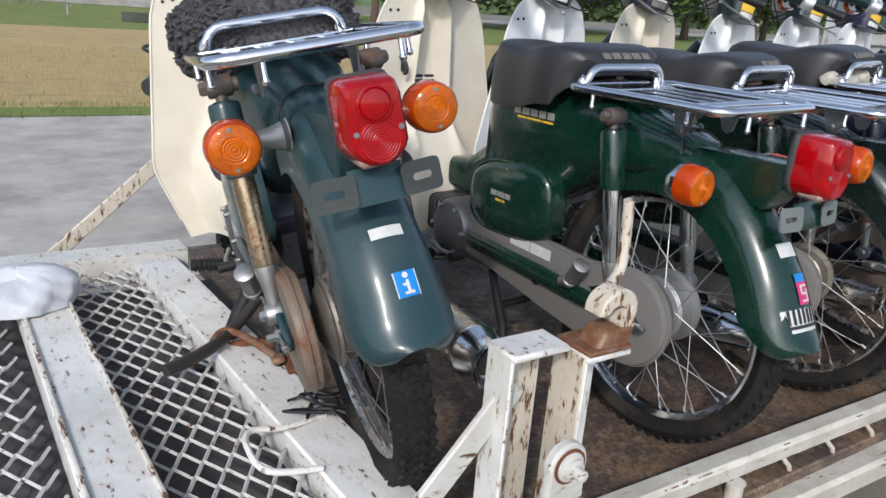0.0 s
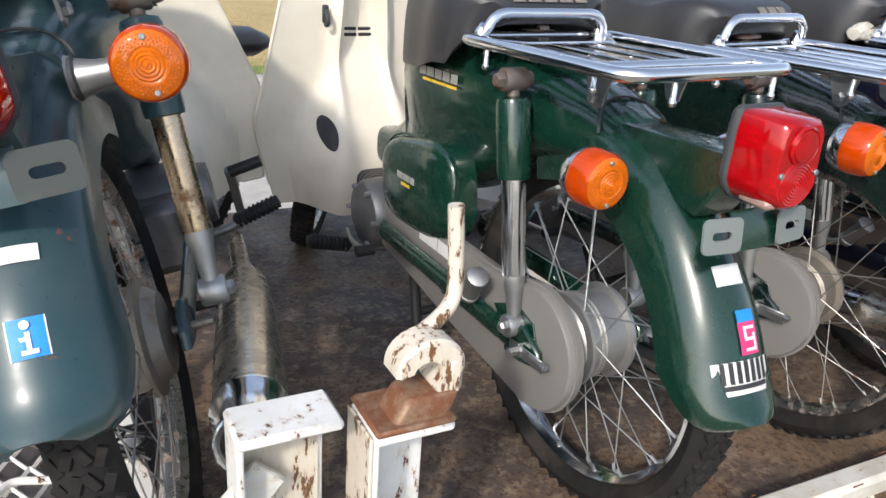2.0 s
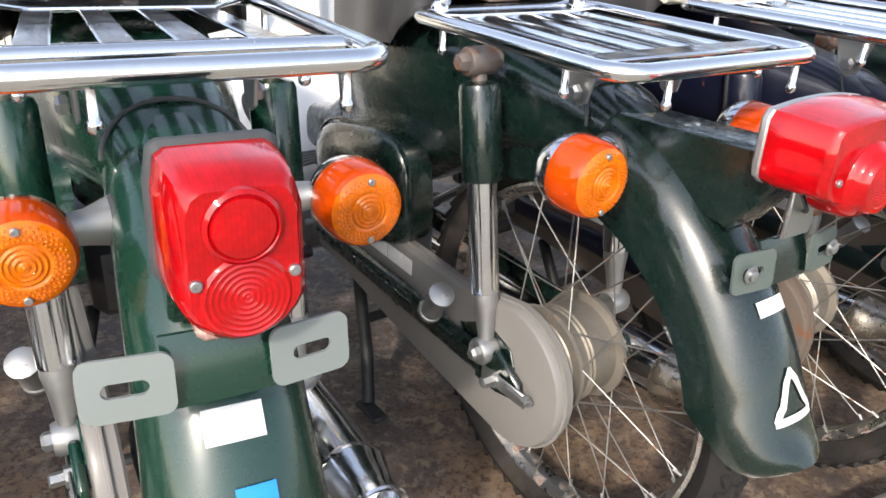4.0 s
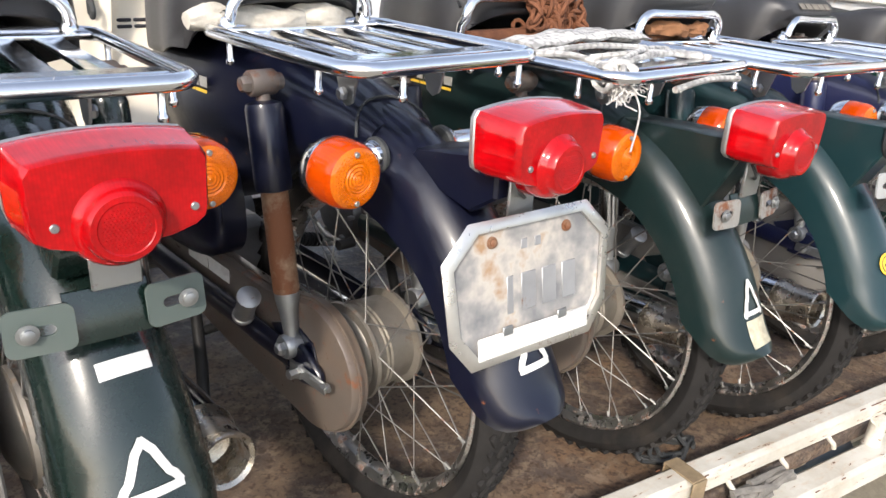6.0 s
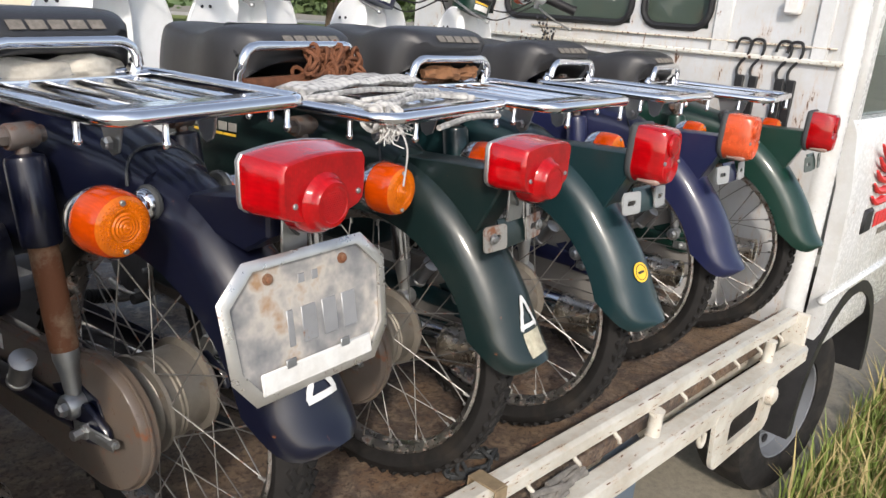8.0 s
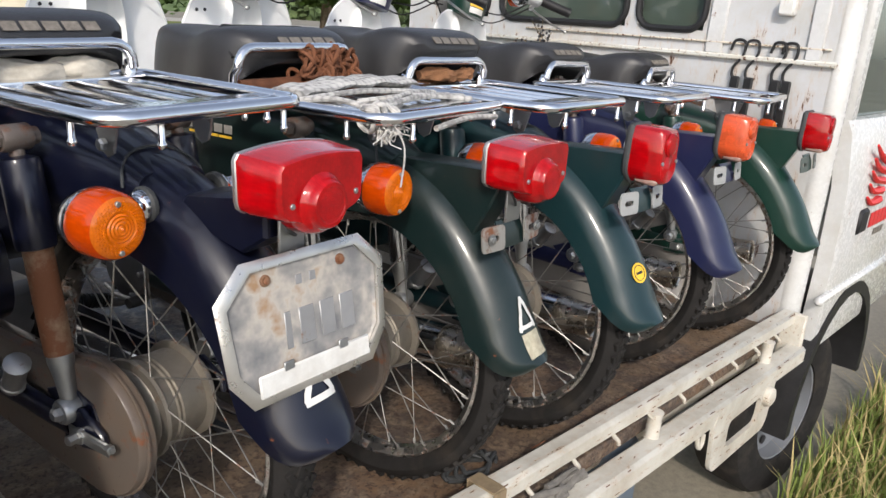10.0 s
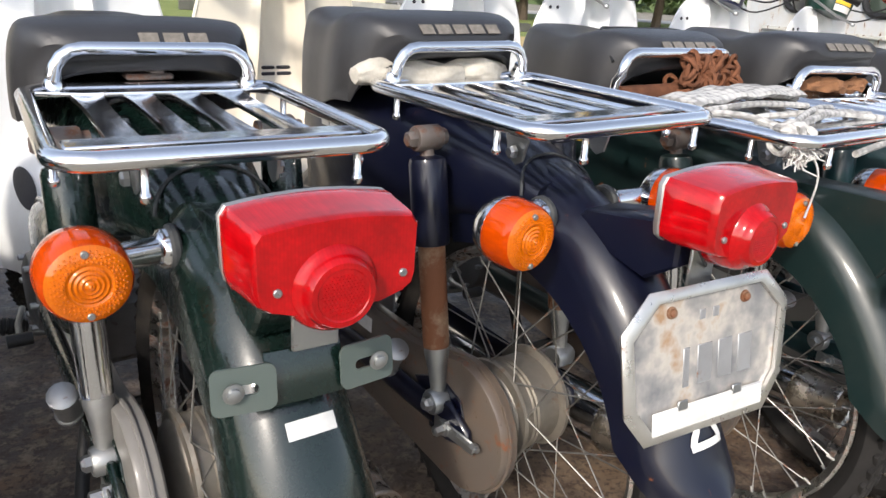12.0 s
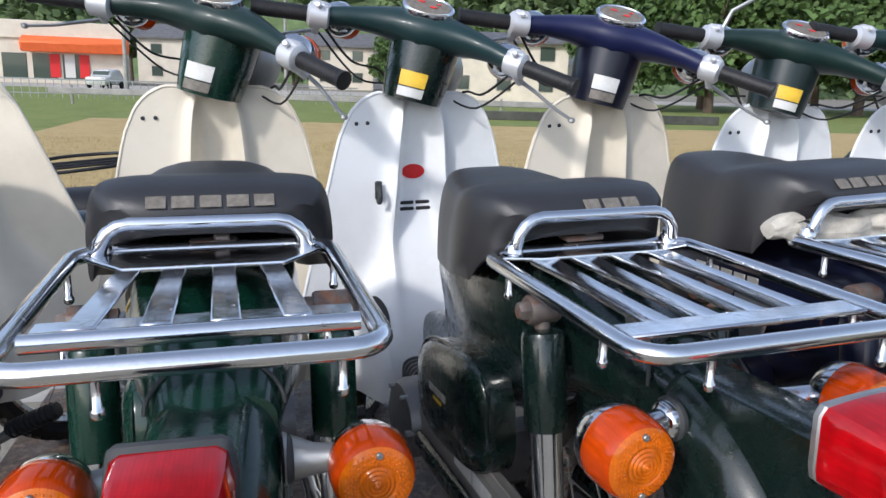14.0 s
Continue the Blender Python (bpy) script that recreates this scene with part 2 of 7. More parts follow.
M["plate"] = stained_plate()
M["rail_cream"] = chipped("weathered_cream_paint", (0.57, 0.55, 0.49), 0.10, soil=1.0, mud=(0.30, 0.25, 0.18))
M["truck_white"] = chipped("flaking_white_paint", (0.60, 0.60, 0.56), 0.42)
M["platform_white"] = chipped("flaking_platform_paint", (0.78, 0.775, 0.74), 0.22, stretch=(1.5, 0.55, 1.5))
M["truck_clean"] = chipped("dirty_white_paint", (0.72, 0.715, 0.69), 0.22, stretch=(1.5, 1.5, 0.5))
M["cab_wall"] = chipped("rust_streaked_cab_paint", (0.52, 0.53, 0.54), 0.05, stretch=(1.0, 0.9, 0.22))
M["cab_white"] = paint("white_cab_enamel", (0.53, 0.535, 0.53), dust=(0.40, 0.35, 0.28), dirt=0.5, rough=0.22, rust=0.05)
M["cloth"] = dull("white_cloth", (0.45, 0.42, 0.36), 0.9, 0.32, 22, 400, 0.5, dust=(0.34, 0.27, 0.18))
M["grey_bag"] = dull("grey_plastic_bag", (0.60, 0.62, 0.66), 0.35, 0.15, 14, 200, 0.15)
# dark panes; the green base colour stands in for reflected greenery
M["glass"], _t, _b = nodes_of("greenery_tinted_glass")
_b.inputs["Base Color"].default_value = (0.06, 0.08, 0.065, 1)
_b.inputs["Roughness"].default_value = 0.03
_b.inputs["Specular IOR Level"].default_value = 0.8


def fleece():
    m, t, b = nodes_of("grey_sheepskin")
    c = ramp(t, noise_out(t, 110, 6, 0.7), [(0.35, (0.035, 0.034, 0.037)), (0.7, (0.13, 0.125, 0.13))])
    t.links.new(c, b.inputs["Base Color"])
    b.inputs["Roughness"].default_value = 0.95
    bump(t, b, noise_out(t, 150, 5), 1.0, 0.01)
    return m


M["fleece"] = fleece()

# ---- mesh helpers ----


class Geo:
    """Vertices and faces of one part."""

    def __init__(self):
        self.v, self.f = [], []

    def loft(self, rings, closed=True, cap=True):
        base, n = len(self.v), len(rings[0])
        for ring in rings:
            self.v.extend(tuple(map(float, p)) for p in ring)
        m = n if closed else n - 1
        for i in range(len(rings) - 1):
            for j in range(m):
                a, b = base + i * n + j, base + i * n + (j + 1) % n
                self.f.append((a, b, b + n, a + n))
        if cap and closed:
            self.f.append(tuple(base + j for j in reversed(range(n))))
            e = base + (len(rings) - 1) * n
            self.f.append(tuple(e + j for j in range(n)))
        return self

    def tube(self, path, r, n=10, closed=False, flat=1.0):
        pts = [Vector(p) for p in path]
        k = len(pts)
        rad = r if isinstance(r, (list, tuple)) else [r] * k
        rings, up = [], None
        for i, p in enumerate(pts):
            if closed:
                d = pts[(i + 1) % k] - pts[i - 1]
            else:
                d = pts[min(i + 1, k - 1)] - pts[max(i - 1, 0)]
            d.normalize()
            if up is None:
                up = Vector((0, 0, 1)) if abs(d.z) < 0.9 else Vector((0, 1, 0))
            side = d.cross(up).normalized()
            up = side.cross(d).normalized()
            rings.append([p + rad[i] * (math.cos(2 * math.pi * j / n) * side + flat * math.sin(2 * math.pi * j / n) * up) for j in range(n)])
        if closed:
            rings.append(rings[0])
        return self.loft(rings, True, not closed)

    def lathe(self, profile, origin=(0, 0, 0), axis=(0, 0, 1), n=24, cap=True):
        """profile: (radius, height along the axis) pairs."""
        ax = Vector(axis).normalized()
        side = ax.orthogonal().normalized()
        other = ax.cross(side)
        o = Vector(origin)
        rings = [[o + h * ax + max(r, 1e-4) * (math.cos(2 * math.pi * j / n) * side + math.sin(2 * math.pi * j / n) * other) for j in range(n)] for r, h in profile]
        return self.loft(rings, True, cap)

    def box(self, c, s, bev=0.002, m=None):
        x, y, z = (0.5 * v for v in s)
        bev = min(bev, 0.49 * min(s))
        base, idx = len(self.v), {}
        for sx in (-1, 1):
            for sy in (-1, 1):
                for sz in (-1, 1):
                    for a in range(3):
                        p = [sx * (x - bev), sy * (y - bev), sz * (z - bev)]
                        p[a] = (sx * x, sy * y, sz * z)[a]
                        idx[sx, sy, sz, a] = len(self.v)
                        q = Vector(p) + Vector(c) if m is None else m @ Vector(p) + Vector(c)
                        self.v.append(tuple(q))
        cyc = [(-1, -1), (1, -1), (1, 1), (-1, 1)]
        for a in range(3):
            for s_ in (-1, 1):
                def key(u, w):
                    k = [0, 0, 0]
                    k[a], k[(a + 1) % 3], k[(a + 2) % 3] = s_, u, w
                    return tuple(k)
                q = [idx[(*key(u, w), a)] for u, w in cyc]
                self.f.append(tuple(q) if s_ > 0 else tuple(reversed(q)))
        for a in range(3):
            b_, c_ = (a + 1) % 3, (a + 2) % 3
            for u in (-1, 1):
                for w in (-1, 1):
                    k0, k1 = [0, 0, 0], [0, 0, 0]
                    k0[a], k0[b_], k0[c_] = -1, u, w
                    k1[a], k1[b_], k1[c_] = 1, u, w
                    q = [idx[(*k0, b_)], idx[(*k1, b_)], idx[(*k1, c_)], idx[(*k0, c_)]]
                    self.f.append(tuple(q) if u * w < 0 else tuple(reversed(q)))
        for sx in (-1, 1):
            for sy in (-1, 1):
                for sz in (-1, 1):
                    q = [idx[sx, sy, sz, a] for a in range(3)]
                    self.f.append(tuple(q) if sx * sy * sz > 0 else tuple(reversed(q)))
        return self

    def plate(self, outline, t, m, holes=()):
        """A 2D outline in the plane x, y of m, thickened by t along m's z, with its rim rounded off."""
        cx = sum(p[0] for p in outline) / len(outline)
        cy = sum(p[1] for p in outline) / len(outline)
        b = min(0.3 * t, 0.004)

        def ring(z, k):
            out = []
            for x, y in outline:
                d = math.hypot(x - cx, y - cy) or 1
                out.append(m @ Vector((x - k * (x - cx) / d, y - k * (y - cy) / d, z)))
            return out

        return self.loft([ring(0, b), ring(b, 0), ring(t - b, 0), ring(t, b)])

    def mesh(self, name, sharp=38):
        me = bpy.data.meshes.new(name)
        me.from_pydata(self.v, [], self.f)
        me.validate()
        bm = bmesh.new()
        bm.from_mesh(me)
        bmesh.ops.recalc_face_normals(bm, faces=bm.faces)
        bm.to_mesh(me)
        bm.free()
        me.polygons.foreach_set("use_smooth", [True] * len(me.polygons))
        me.set_sharp_from_angle(angle=radians(sharp))
        me.materials.append(None)
        return me


CACHE = {}


def part(name, geo, mat, parent=None, label="", key=None, at=None, kind=""):
    """Links one mesh as an object under a thing or a part; meshes with a key are built once."""
    if key and key in CACHE:
        me = CACHE[key]
    else:
        g = geo() if callable(geo) else geo
        me = g.mesh(name)
        if key:
            CACHE[key] = me
    ob = new(name, me)
    ob.parent = parent
    if at is not None:
        ob.matrix_basis = at
    slot = ob.material_slots[0]
    slot.link = "OBJECT"
    slot.material = M[mat] if isinstance(mat, str) else mat
    return tagged(ob, label, kind=kind)


def thing(name, label, category, at=None, group="", kind=""):
    ob = new(name)
    ob.empty_display_size = 0.1
    if at is not None:
        ob.matrix_basis = at
    return tagged(ob, label, category, group, kind)


def rounded(w, h, r, n=5, r2=None):
    """The outline of a rounded rectangle; r2: radius of the lower corners."""
    out = []
    r2 = r if r2 is None else r2
    for cx, cy, a, q in ((w / 2 - r, h / 2 - r, 0, r), (-w / 2 + r, h / 2 - r, 90, r), (-w / 2 + r2, -h / 2 + r2, 180, r2), (w / 2 - r2, -h / 2 + r2, 270, r2)):
        for i in range(n + 1):
            t = radians(a + 90 * i / n)
            out.append((cx + q * math.cos(t), cy + q * math.sin(t)))
    return out


def smooth_path(pts, n=6):
    """Catmull-Rom through the points."""
    p = [Vector(q) for q in pts]
    out = []
    for i in range(len(p) - 1):
        a, b, c, d = p[max(i - 1, 0)], p[i], p[i + 1], p[min(i + 2, len(p) - 1)]
        for j in range(n):
            t = j / n
            out.append(0.5 * (2 * b + (c - a) * t + (2 * a - 5 * b + 4 * c - d) * t * t + (3 * b - a - 3 * c + d) * t ** 3))
    out.append(p[-1])
    return out

# ---- the motorcycle: origin under the rear axle, y ahead, x to its right ----
AXLE = 0.273
FENDER = [(0.13, 0.655), (0.06, 0.668), (-0.01, 0.664), (-0.08, 0.645), (-0.152, 0.609), (-0.215, 0.557), (-0.266, 0.497), (-0.303, 0.443), (-0.327, 0.396), (-0.345, 0.360), (-0.367, 0.332)]

SHORT = [(y, z if z > 0.56 else 0.56 + (z - 0.56) * 0.88) for y, z in FENDER]


def fender_geo(shape=FENDER):
    pts = smooth_path([(0, y, z) for y, z in shape], 4)
    g, rings = Geo(), []
    n = len(pts)
    for i, p in enumerate(pts):
        d = (pts[min(i + 1, n - 1)] - pts[max(i - 1, 0)]).normalized()
        out = Vector((0, d.z, -d.y))
        s = i / (n - 1)
        w = 0.060 + 0.011 * s + (0.0025 * math.sin(math.pi * (s - 0.62) / 0.38) if s > 0.62 else 0.0)
        crown = 0.055
        side = max(0.004, (p - Vector((0, 0, AXLE))).length - crown - 0.262)
        if s > 0.80:
            k = (s - 0.80) / 0.20
            side *= max(0.02, 1 - 1.0 * k)
            w *= math.sqrt(max(0.05, 1 - 0.80 * k ** 3.2))
            crown *= 1 - 0.45 * k
        ring = []
        for off in (0.0, 0.0035):
            row = []
            for j in range(-8, 9):
                a = j / 8 * radians(90)
                rise = 0.0008 if abs(j) <= 3 else 0.0
                row.append((w - off) * math.sin(a) * Vector((1, 0, 0)) + (crown * math.cos(a) - crown - off + rise) * out)
            lo = -(crown + side) * out
            row = [Vector((-(w - off), 0, 0)) + lo] + row + [Vector((w - off, 0, 0)) + lo]
            ring.append([p + q for q in row])
        rings.append(ring[0] + ring[1][::-1])
    g.loft(rings)
    return g


def body_geo():
    g, rings = Geo(), []
    # y, bottom, top, half width
    for y, z0, z1, w in ((-0.06, 0.575, 0.648, 0.055), (0.0, 0.572, 0.672, 0.066), (0.08, 0.56, 0.690, 0.083), (0.16, 0.528, 0.708, 0.097), (0.24, 0.48, 0.728, 0.105), (0.33, 0.43, 0.740, 0.110), (0.42, 0.42, 0.742, 0.106), (0.50, 0.42, 0.735, 0.096), (0.54, 0.41, 0.68, 0.078), (0.58, 0.39, 0.54, 0.062), (0.67, 0.36, 0.48, 0.05), (0.76, 0.37, 0.46, 0.042)):
        zc, h = (z0 + z1) / 2, (z1 - z0) / 2
        ring = []
        for j in range(36):
            a = 2 * math.pi * j / 36
            ca, sa = math.cos(a), math.sin(a)
            z = zc + h * math.copysign(abs(sa) ** 0.62, sa)
            u = min(1, max(0, (0.615 - z) / 0.09)) * min(1, max(0, (y - 0.12) / 0.1))
            ring.append((w * (1.04 - 0.26 * u * u * (3 - 2 * u)) * math.copysign(abs(ca) ** 0.62, ca), y, z))
        rings.append(ring)
    return g.loft(rings)


def arm_geo(sx):
    x = 0.085 if sx > 0 else 0.127
    g = Geo().tube([(sx * x, 0.52, 0.295), (sx * x, 0.25, 0.287), (sx * x, 0.03, AXLE + 0.004)], [0.010, 0.011, 0.010], 12, flat=2.1)
    return g.plate([(0.045, -0.022), (0.045, 0.026), (0.0, 0.04), (-0.045, 0.012), (-0.05, -0.012), (0.0, -0.025)], 0.012, Matrix(((0, 0, sx, sx * (x - 0.006)), (1, 0, 0, 0.0), (0, 1, 0, AXLE), (0, 0, 0, 1))))


def tyre_geo():
    g, n = Geo(), 72
    rings = []
    prof = [(0.248, -0.018), (0.256, -0.027), (0.268, -0.032), (0.281, -0.028), (0.2895, -0.016), (0.292, 0.0), (0.2895, 0.016), (0.281, 0.028), (0.268, 0.032), (0.256, 0.027), (0.248, 0.018)]
    for i in range(n + 1):
        a = 2 * math.pi * i / n
        rings.append([(x, r * math.cos(a), r * math.sin(a)) for r, x in prof])
    g.loft(rings, True, False)
    # zigzag tread blocks
    blocks = 64
    for i in range(blocks):
        a = 2 * math.pi * i / blocks
        for x0, dr in ((-0.0205, 0.2872), (-0.0065, 0.2912), (0.0065, 0.2912), (0.0205, 0.2872)):
            a2 = a + (0.02 if abs(x0) < 0.01 else 0.045)
            m = Matrix.Rotation(a2, 3, "X") @ Matrix.Rotation(math.copysign(0.45, x0) * (1 if abs(x0) < 0.01 else -1), 3, "Z")
            g.box((x0, -dr * math.sin(a2), dr * math.cos(a2)), (0.0105, 0.0205, 0.0075), 0.001, m)
    return g


def rim_geo():
    g = Geo()
    prof = [(r + 0.029, x) for r, x in ((0.222, -0.019), (0.217, -0.021), (0.213, -0.017), (0.206, -0.011), (0.204, 0.0), (0.206, 0.011), (0.213, 0.017), (0.217, 0.021), (0.222, 0.019), (0.209, 0.009), (0.208, 0.0), (0.209, -0.009))]
    rings = []
    for i in range(57):
        a = 2 * math.pi * i / 56
        rings.append([(x, r * math.cos(a), r * math.sin(a)) for r, x in prof])
    return g.loft(rings, True, False)


def hub_geo():
    g = Geo()
    g.lathe([(0.0, -0.075), (0.03, -0.072), (0.062, -0.06), (0.068, -0.052), (0.080, -0.05), (0.081, -0.044), (0.074, -0.04), (0.071, -0.024), (0.074, -0.022), (0.071, -0.016), (0.074, -0.014), (0.070, 0.01), (0.070, 0.03), (0.081, 0.034), (0.081, 0.04), (0.066, 0.044), (0.055, 0.06), (0.02, 0.066), (0.0, 0.067)], (0, 0, 0), (1, 0, 0), 32)
    g.lathe([(0.006, -0.12), (0.006, 0.12)], (0, 0, 0), (1, 0, 0), 8)
    return g


def spoke_geo(k):
    g = Geo()
    x0 = 0.036 if k % 2 else -0.046
    lean = radians(34) * (1 if (k // 2) % 2 else -1)
    g.tube([(x0, 0.076 * math.sin(lean), 0.076 * math.cos(lean)), (0.25 * x0, 0.0, 0.236)], 0.00135, 5)
    g.tube([(0.3 * x0, 0.0, 0.224), (0.25 * x0, 0.0, 0.237)], 0.003, 6)
    return g


def wheel(parent, name, at, spokes=36, rim="chrome_worn", hub="alloy", tread="rubber"):
    rim_ob = part(name, rim_geo, rim, parent, key="rim", at=at)
    part("tyre", tyre_geo, tread, rim_ob, key="tyre", at=Matrix.Diagonal((1.05, 1.016, 1.016, 1)))
    part("hub", hub_geo, hub, rim_ob, key="hub")
    for k in range(spokes):
        part("spoke", lambda: spoke_geo(k), "steel" if rim == "chrome" else "spoke", rim_ob, key=f"spoke{k % 4}", at=Matrix.Rotation(2 * math.pi * (k + (0.35 if (k // 2) % 2 else 0)) / spokes, 4, "X"))
    return rim_ob


def chain_case_geo():
    g, out = Geo(), []
    # outline in the plane y, z
    for i in range(15):
        a = radians(62 + 180 * i / 14 + 30)
        out.append((0.0 + 0.106 * math.cos(a), AXLE + 0.106 * math.sin(a)))
    out += [(0.25, 0.20), (0.45, 0.235), (0.52, 0.245)]
    for i in range(7):
        a = radians(-80 + 160 * i / 6)
        out.append((0.52 + 0.055 * math.cos(a), 0.30 + 0.058 * math.sin(a)))
    out += [(0.40, 0.365), (0.25, 0.362), (0.12, 0.358)]
    # clean order by angle about the middle line is kept
    m = Matrix(((0, 0, 1, -0.118), (1, 0, 0, 0), (0, 1, 0, 0), (0, 0, 0, 1)))
    mid_line = [(0.0 if py < 0.06 else (py - 0.06) * 0.92, AXLE + 0.02) for py, pz in out]

    def inset(k, depth):
        pts = []
        for (py, pz), (cy, cz) in zip(out, mid_line):
            d = math.hypot(py - cy, pz - cz) or 1
            pts.append(m @ Vector((py - k * (py - cy) / d, pz - k * (pz - cz) / d, depth)))
        return pts

    g.loft([inset(0.0075, 0.0), inset(0.003, 0.0012), inset(0.001, 0.004), inset(0.0, 0.012), inset(-0.004, 0.0125), inset(-0.0045, 0.0145), inset(-0.004, 0.0165), inset(0.0, 0.017), inset(0.0, 0.028), inset(0.003, 0.031)])
    return g


def shock(parent, sx, cover, lower, eye):
    top, bot = Vector((sx * 0.128, 0.087, 0.684)), Vector((sx * 0.128, 0.028, 0.303))
    d = (top - bot).normalized()

    def cov():
        return Geo().lathe([(0.012, 0.0), (0.0255, 0.004), (0.0265, 0.012), (0.0265, 0.117), (0.024, 0.124), (0.012, 0.128)], bot + d * 0.234, d, 24)

    def low():
        return Geo().lathe([(0.019, 0.0), (0.0195, 0.004), (0.0195, 0.163), (0.017, 0.166)], bot + d * 0.085, d, 20)

    def ends():
        g = Geo()
        g.lathe([(0.010, 0.0), (0.0125, 0.03), (0.014, 0.05), (0.0185, 0.075), (0.0175, 0.09)], bot, d, 16)
        g.lathe([(0.017, -0.018), (0.0195, -0.014), (0.0195, 0.014), (0.017, 0.018)], bot, (1, 0, 0), 18)
        return g

    def tops():
        g = Geo()
        g.lathe([(0.010, 0.0), (0.010, 0.035)], bot + d * 0.36, d, 12)
        g.lathe([(0.016, -0.02), (0.018, -0.017), (0.018, 0.017), (0.016, 0.02)], top, (1, 0, 0), 18)
        g.lathe([(0.012, 0.0), (0.012, 0.009), (0.009, 0.013)], top + Vector((sx * 0.019, 0, 0)), (sx, 0, 0), 6)
        g.lathe([(0.012, -0.03), (0.012, 0.0)], top, (sx, 0, 0), 10)
        return g

    s = part("shock_absorber", low, lower, parent, key=f"shlow{sx}")
    part("spring_cover", cov, cover, s, key=f"shcov{sx}")
    part("lower_eye", ends, eye, s, key=f"sheye{sx}")
    part("top_mount", tops, "latch", s, key=f"shtop{sx}")
    part("nut", lambda: Geo().lathe([(0.011, 0.0), (0.011, 0.007), (0.007, 0.011)], (0, 0, 0), (sx, 0, 0), 6), "steel", s, key=f"shnut{sx}", at=Matrix.Translation(bot + Vector((sx * 0.018, 0, 0))))
    return s


def rack_frame_geo(wide, rear, front, tubes=0.0095):
    g = Geo()
    z, r = 0.720, 0.034
    w = wide / 2
    loop = []
    corners = [(-w, front), (-w, rear), (w, rear), (w, front)]
    for (x, y), (sx, sy) in zip(corners, ((-1, 1), (-1, -1), (1, -1), (1, 1))):
        arc = []
        for i in range(6):
            t = radians(90 * i / 5)
            arc.append((x - sx * r + sx * r * math.cos(t), y - sy * r + sy * r * math.sin(t), z))
        if (sx, sy) in ((-1, 1), (1, -1)):
            arc.reverse()
        loop += arc
    g.tube(loop, tubes, 12, closed=True)
    return g


def rack_handle_geo(front, half=0.118, h=0.052, back=-0.012):
    """Grab handle bent from one tube, on two feet."""
    pts, r, z = [], 0.034, 0.721
    for sx in (-1, 1):
        arc = [(sx * half, front, z), (sx * half, front + 0.2 * back, z + h * 0.4)]
        for i in range(5):
            t = radians(90 * i / 4)
            arc.append((sx * (half - r + r * math.cos(t)), front + back, z + h - r + r * math.sin(t)))
        pts += arc if sx < 0 else arc[::-1]
    g = Geo().tube(pts, 0.0085, 12)
    for sx in (-1, 1):
        g.lathe([(0.013, 0), (0.0125, 0.006), (0.009, 0.012)], (sx * half, front, z + 0.004), (0, 0, 1), 14)
    return g


def slat_geo(w, ln):
    """Pressed strip: dished across, its edges turned down, flared towards its ends."""
    rings = []
    for i in range(9):
        t = i / 8
        k = w * (0.86 + 0.30 * abs(2 * t - 1) ** 2.5) / 2
        y = ln * (t - 0.5)
        top = [(k * u, y, 0.003 - 0.0032 * (1 - u * u) - (0.004 if abs(u) > 0.99 else 0.0)) for u in (-1, -0.94, -0.7, -0.35, 0, 0.35, 0.7, 0.94, 1)]
        rings.append(top + [(x, yy, z - 0.0022) for x, yy, z in reversed(top)])
    return Geo().loft(rings)


def rack_deck(fr, wide, rear, front, style, shine, slats=4):
    """Pressed deck between the side tubes: cross bars and long slats with slots between."""
    w, z = wide / 2 - 0.012, 0.7205
    k = f"{wide}{rear}{front}"
    deep = 0.095 if style == 1 else 0.046
    part("front_sheet", lambda: Geo().plate([(-w, front - 0.004), (-w, front - 0.03), (-w + 0.05, front - deep), (w - 0.05, front - deep), (w, front - 0.03), (w, front - 0.004)], 0.005, Matrix.Translation((0, 0, z - 0.0025))), shine, fr, key="fs" + k)
    y0, y1 = rear + 0.05, front - 0.04
    if style == 1:
        part("cross_bar", lambda: Geo().tube([(-w, rear + 0.072, z - 0.002), (w, rear + 0.072, z - 0.002)], 0.0085, 10), shine, fr, key="cb1" + k)
        part("cross_bar", lambda: Geo().box((0, rear + 0.105, z - 0.004), (2 * w, 0.040, 0.005), 0.0015), shine, fr, key="cb2" + k)
        y0, y1 = rear + 0.095, front - 0.075
        for x0, x1 in ((-0.098, -0.078), (-0.036, -0.032), (0.022, 0.020), (0.085, 0.070)):
            part("slat", lambda: Geo().box((0, 0, 0), (0.026, math.hypot(x1 - x0, y1 - y0), 0.004), 0.0015, Matrix.Rotation(-math.atan2(x1 - x0, y1 - y0), 3, "Z")), shine, fr, at=pose((x0 + x1) / 2, (y0 + y1) / 2, z - 0.001))
        return
    part("cross_bar", lambda: Geo().box((0, rear + 0.062, z), (2 * w, 0.034, 0.006), 0.002), shine, fr, key="cb" + k)
    pitch = 1.62 * w / slats
    for i in range(slats):
        x = (i - (slats - 1) / 2) * pitch
        part("slat", lambda: slat_geo(pitch * 0.58, y1 - y0), shine, fr, key=f"slat{pitch:.4f}{y1 - y0:.3f}", at=pose(x, (y0 + y1) / 2, z - 0.0025))


def foot_geo():
    g = Geo()
    g.lathe([(0.0040, 0.0), (0.0040, -0.025), (0.0052, -0.0265), (0.0058, -0.029), (0.0052, -0.0325), (0.003, -0.0345)], (0, 0, 0), (0, 0, 1), 10)
    return g


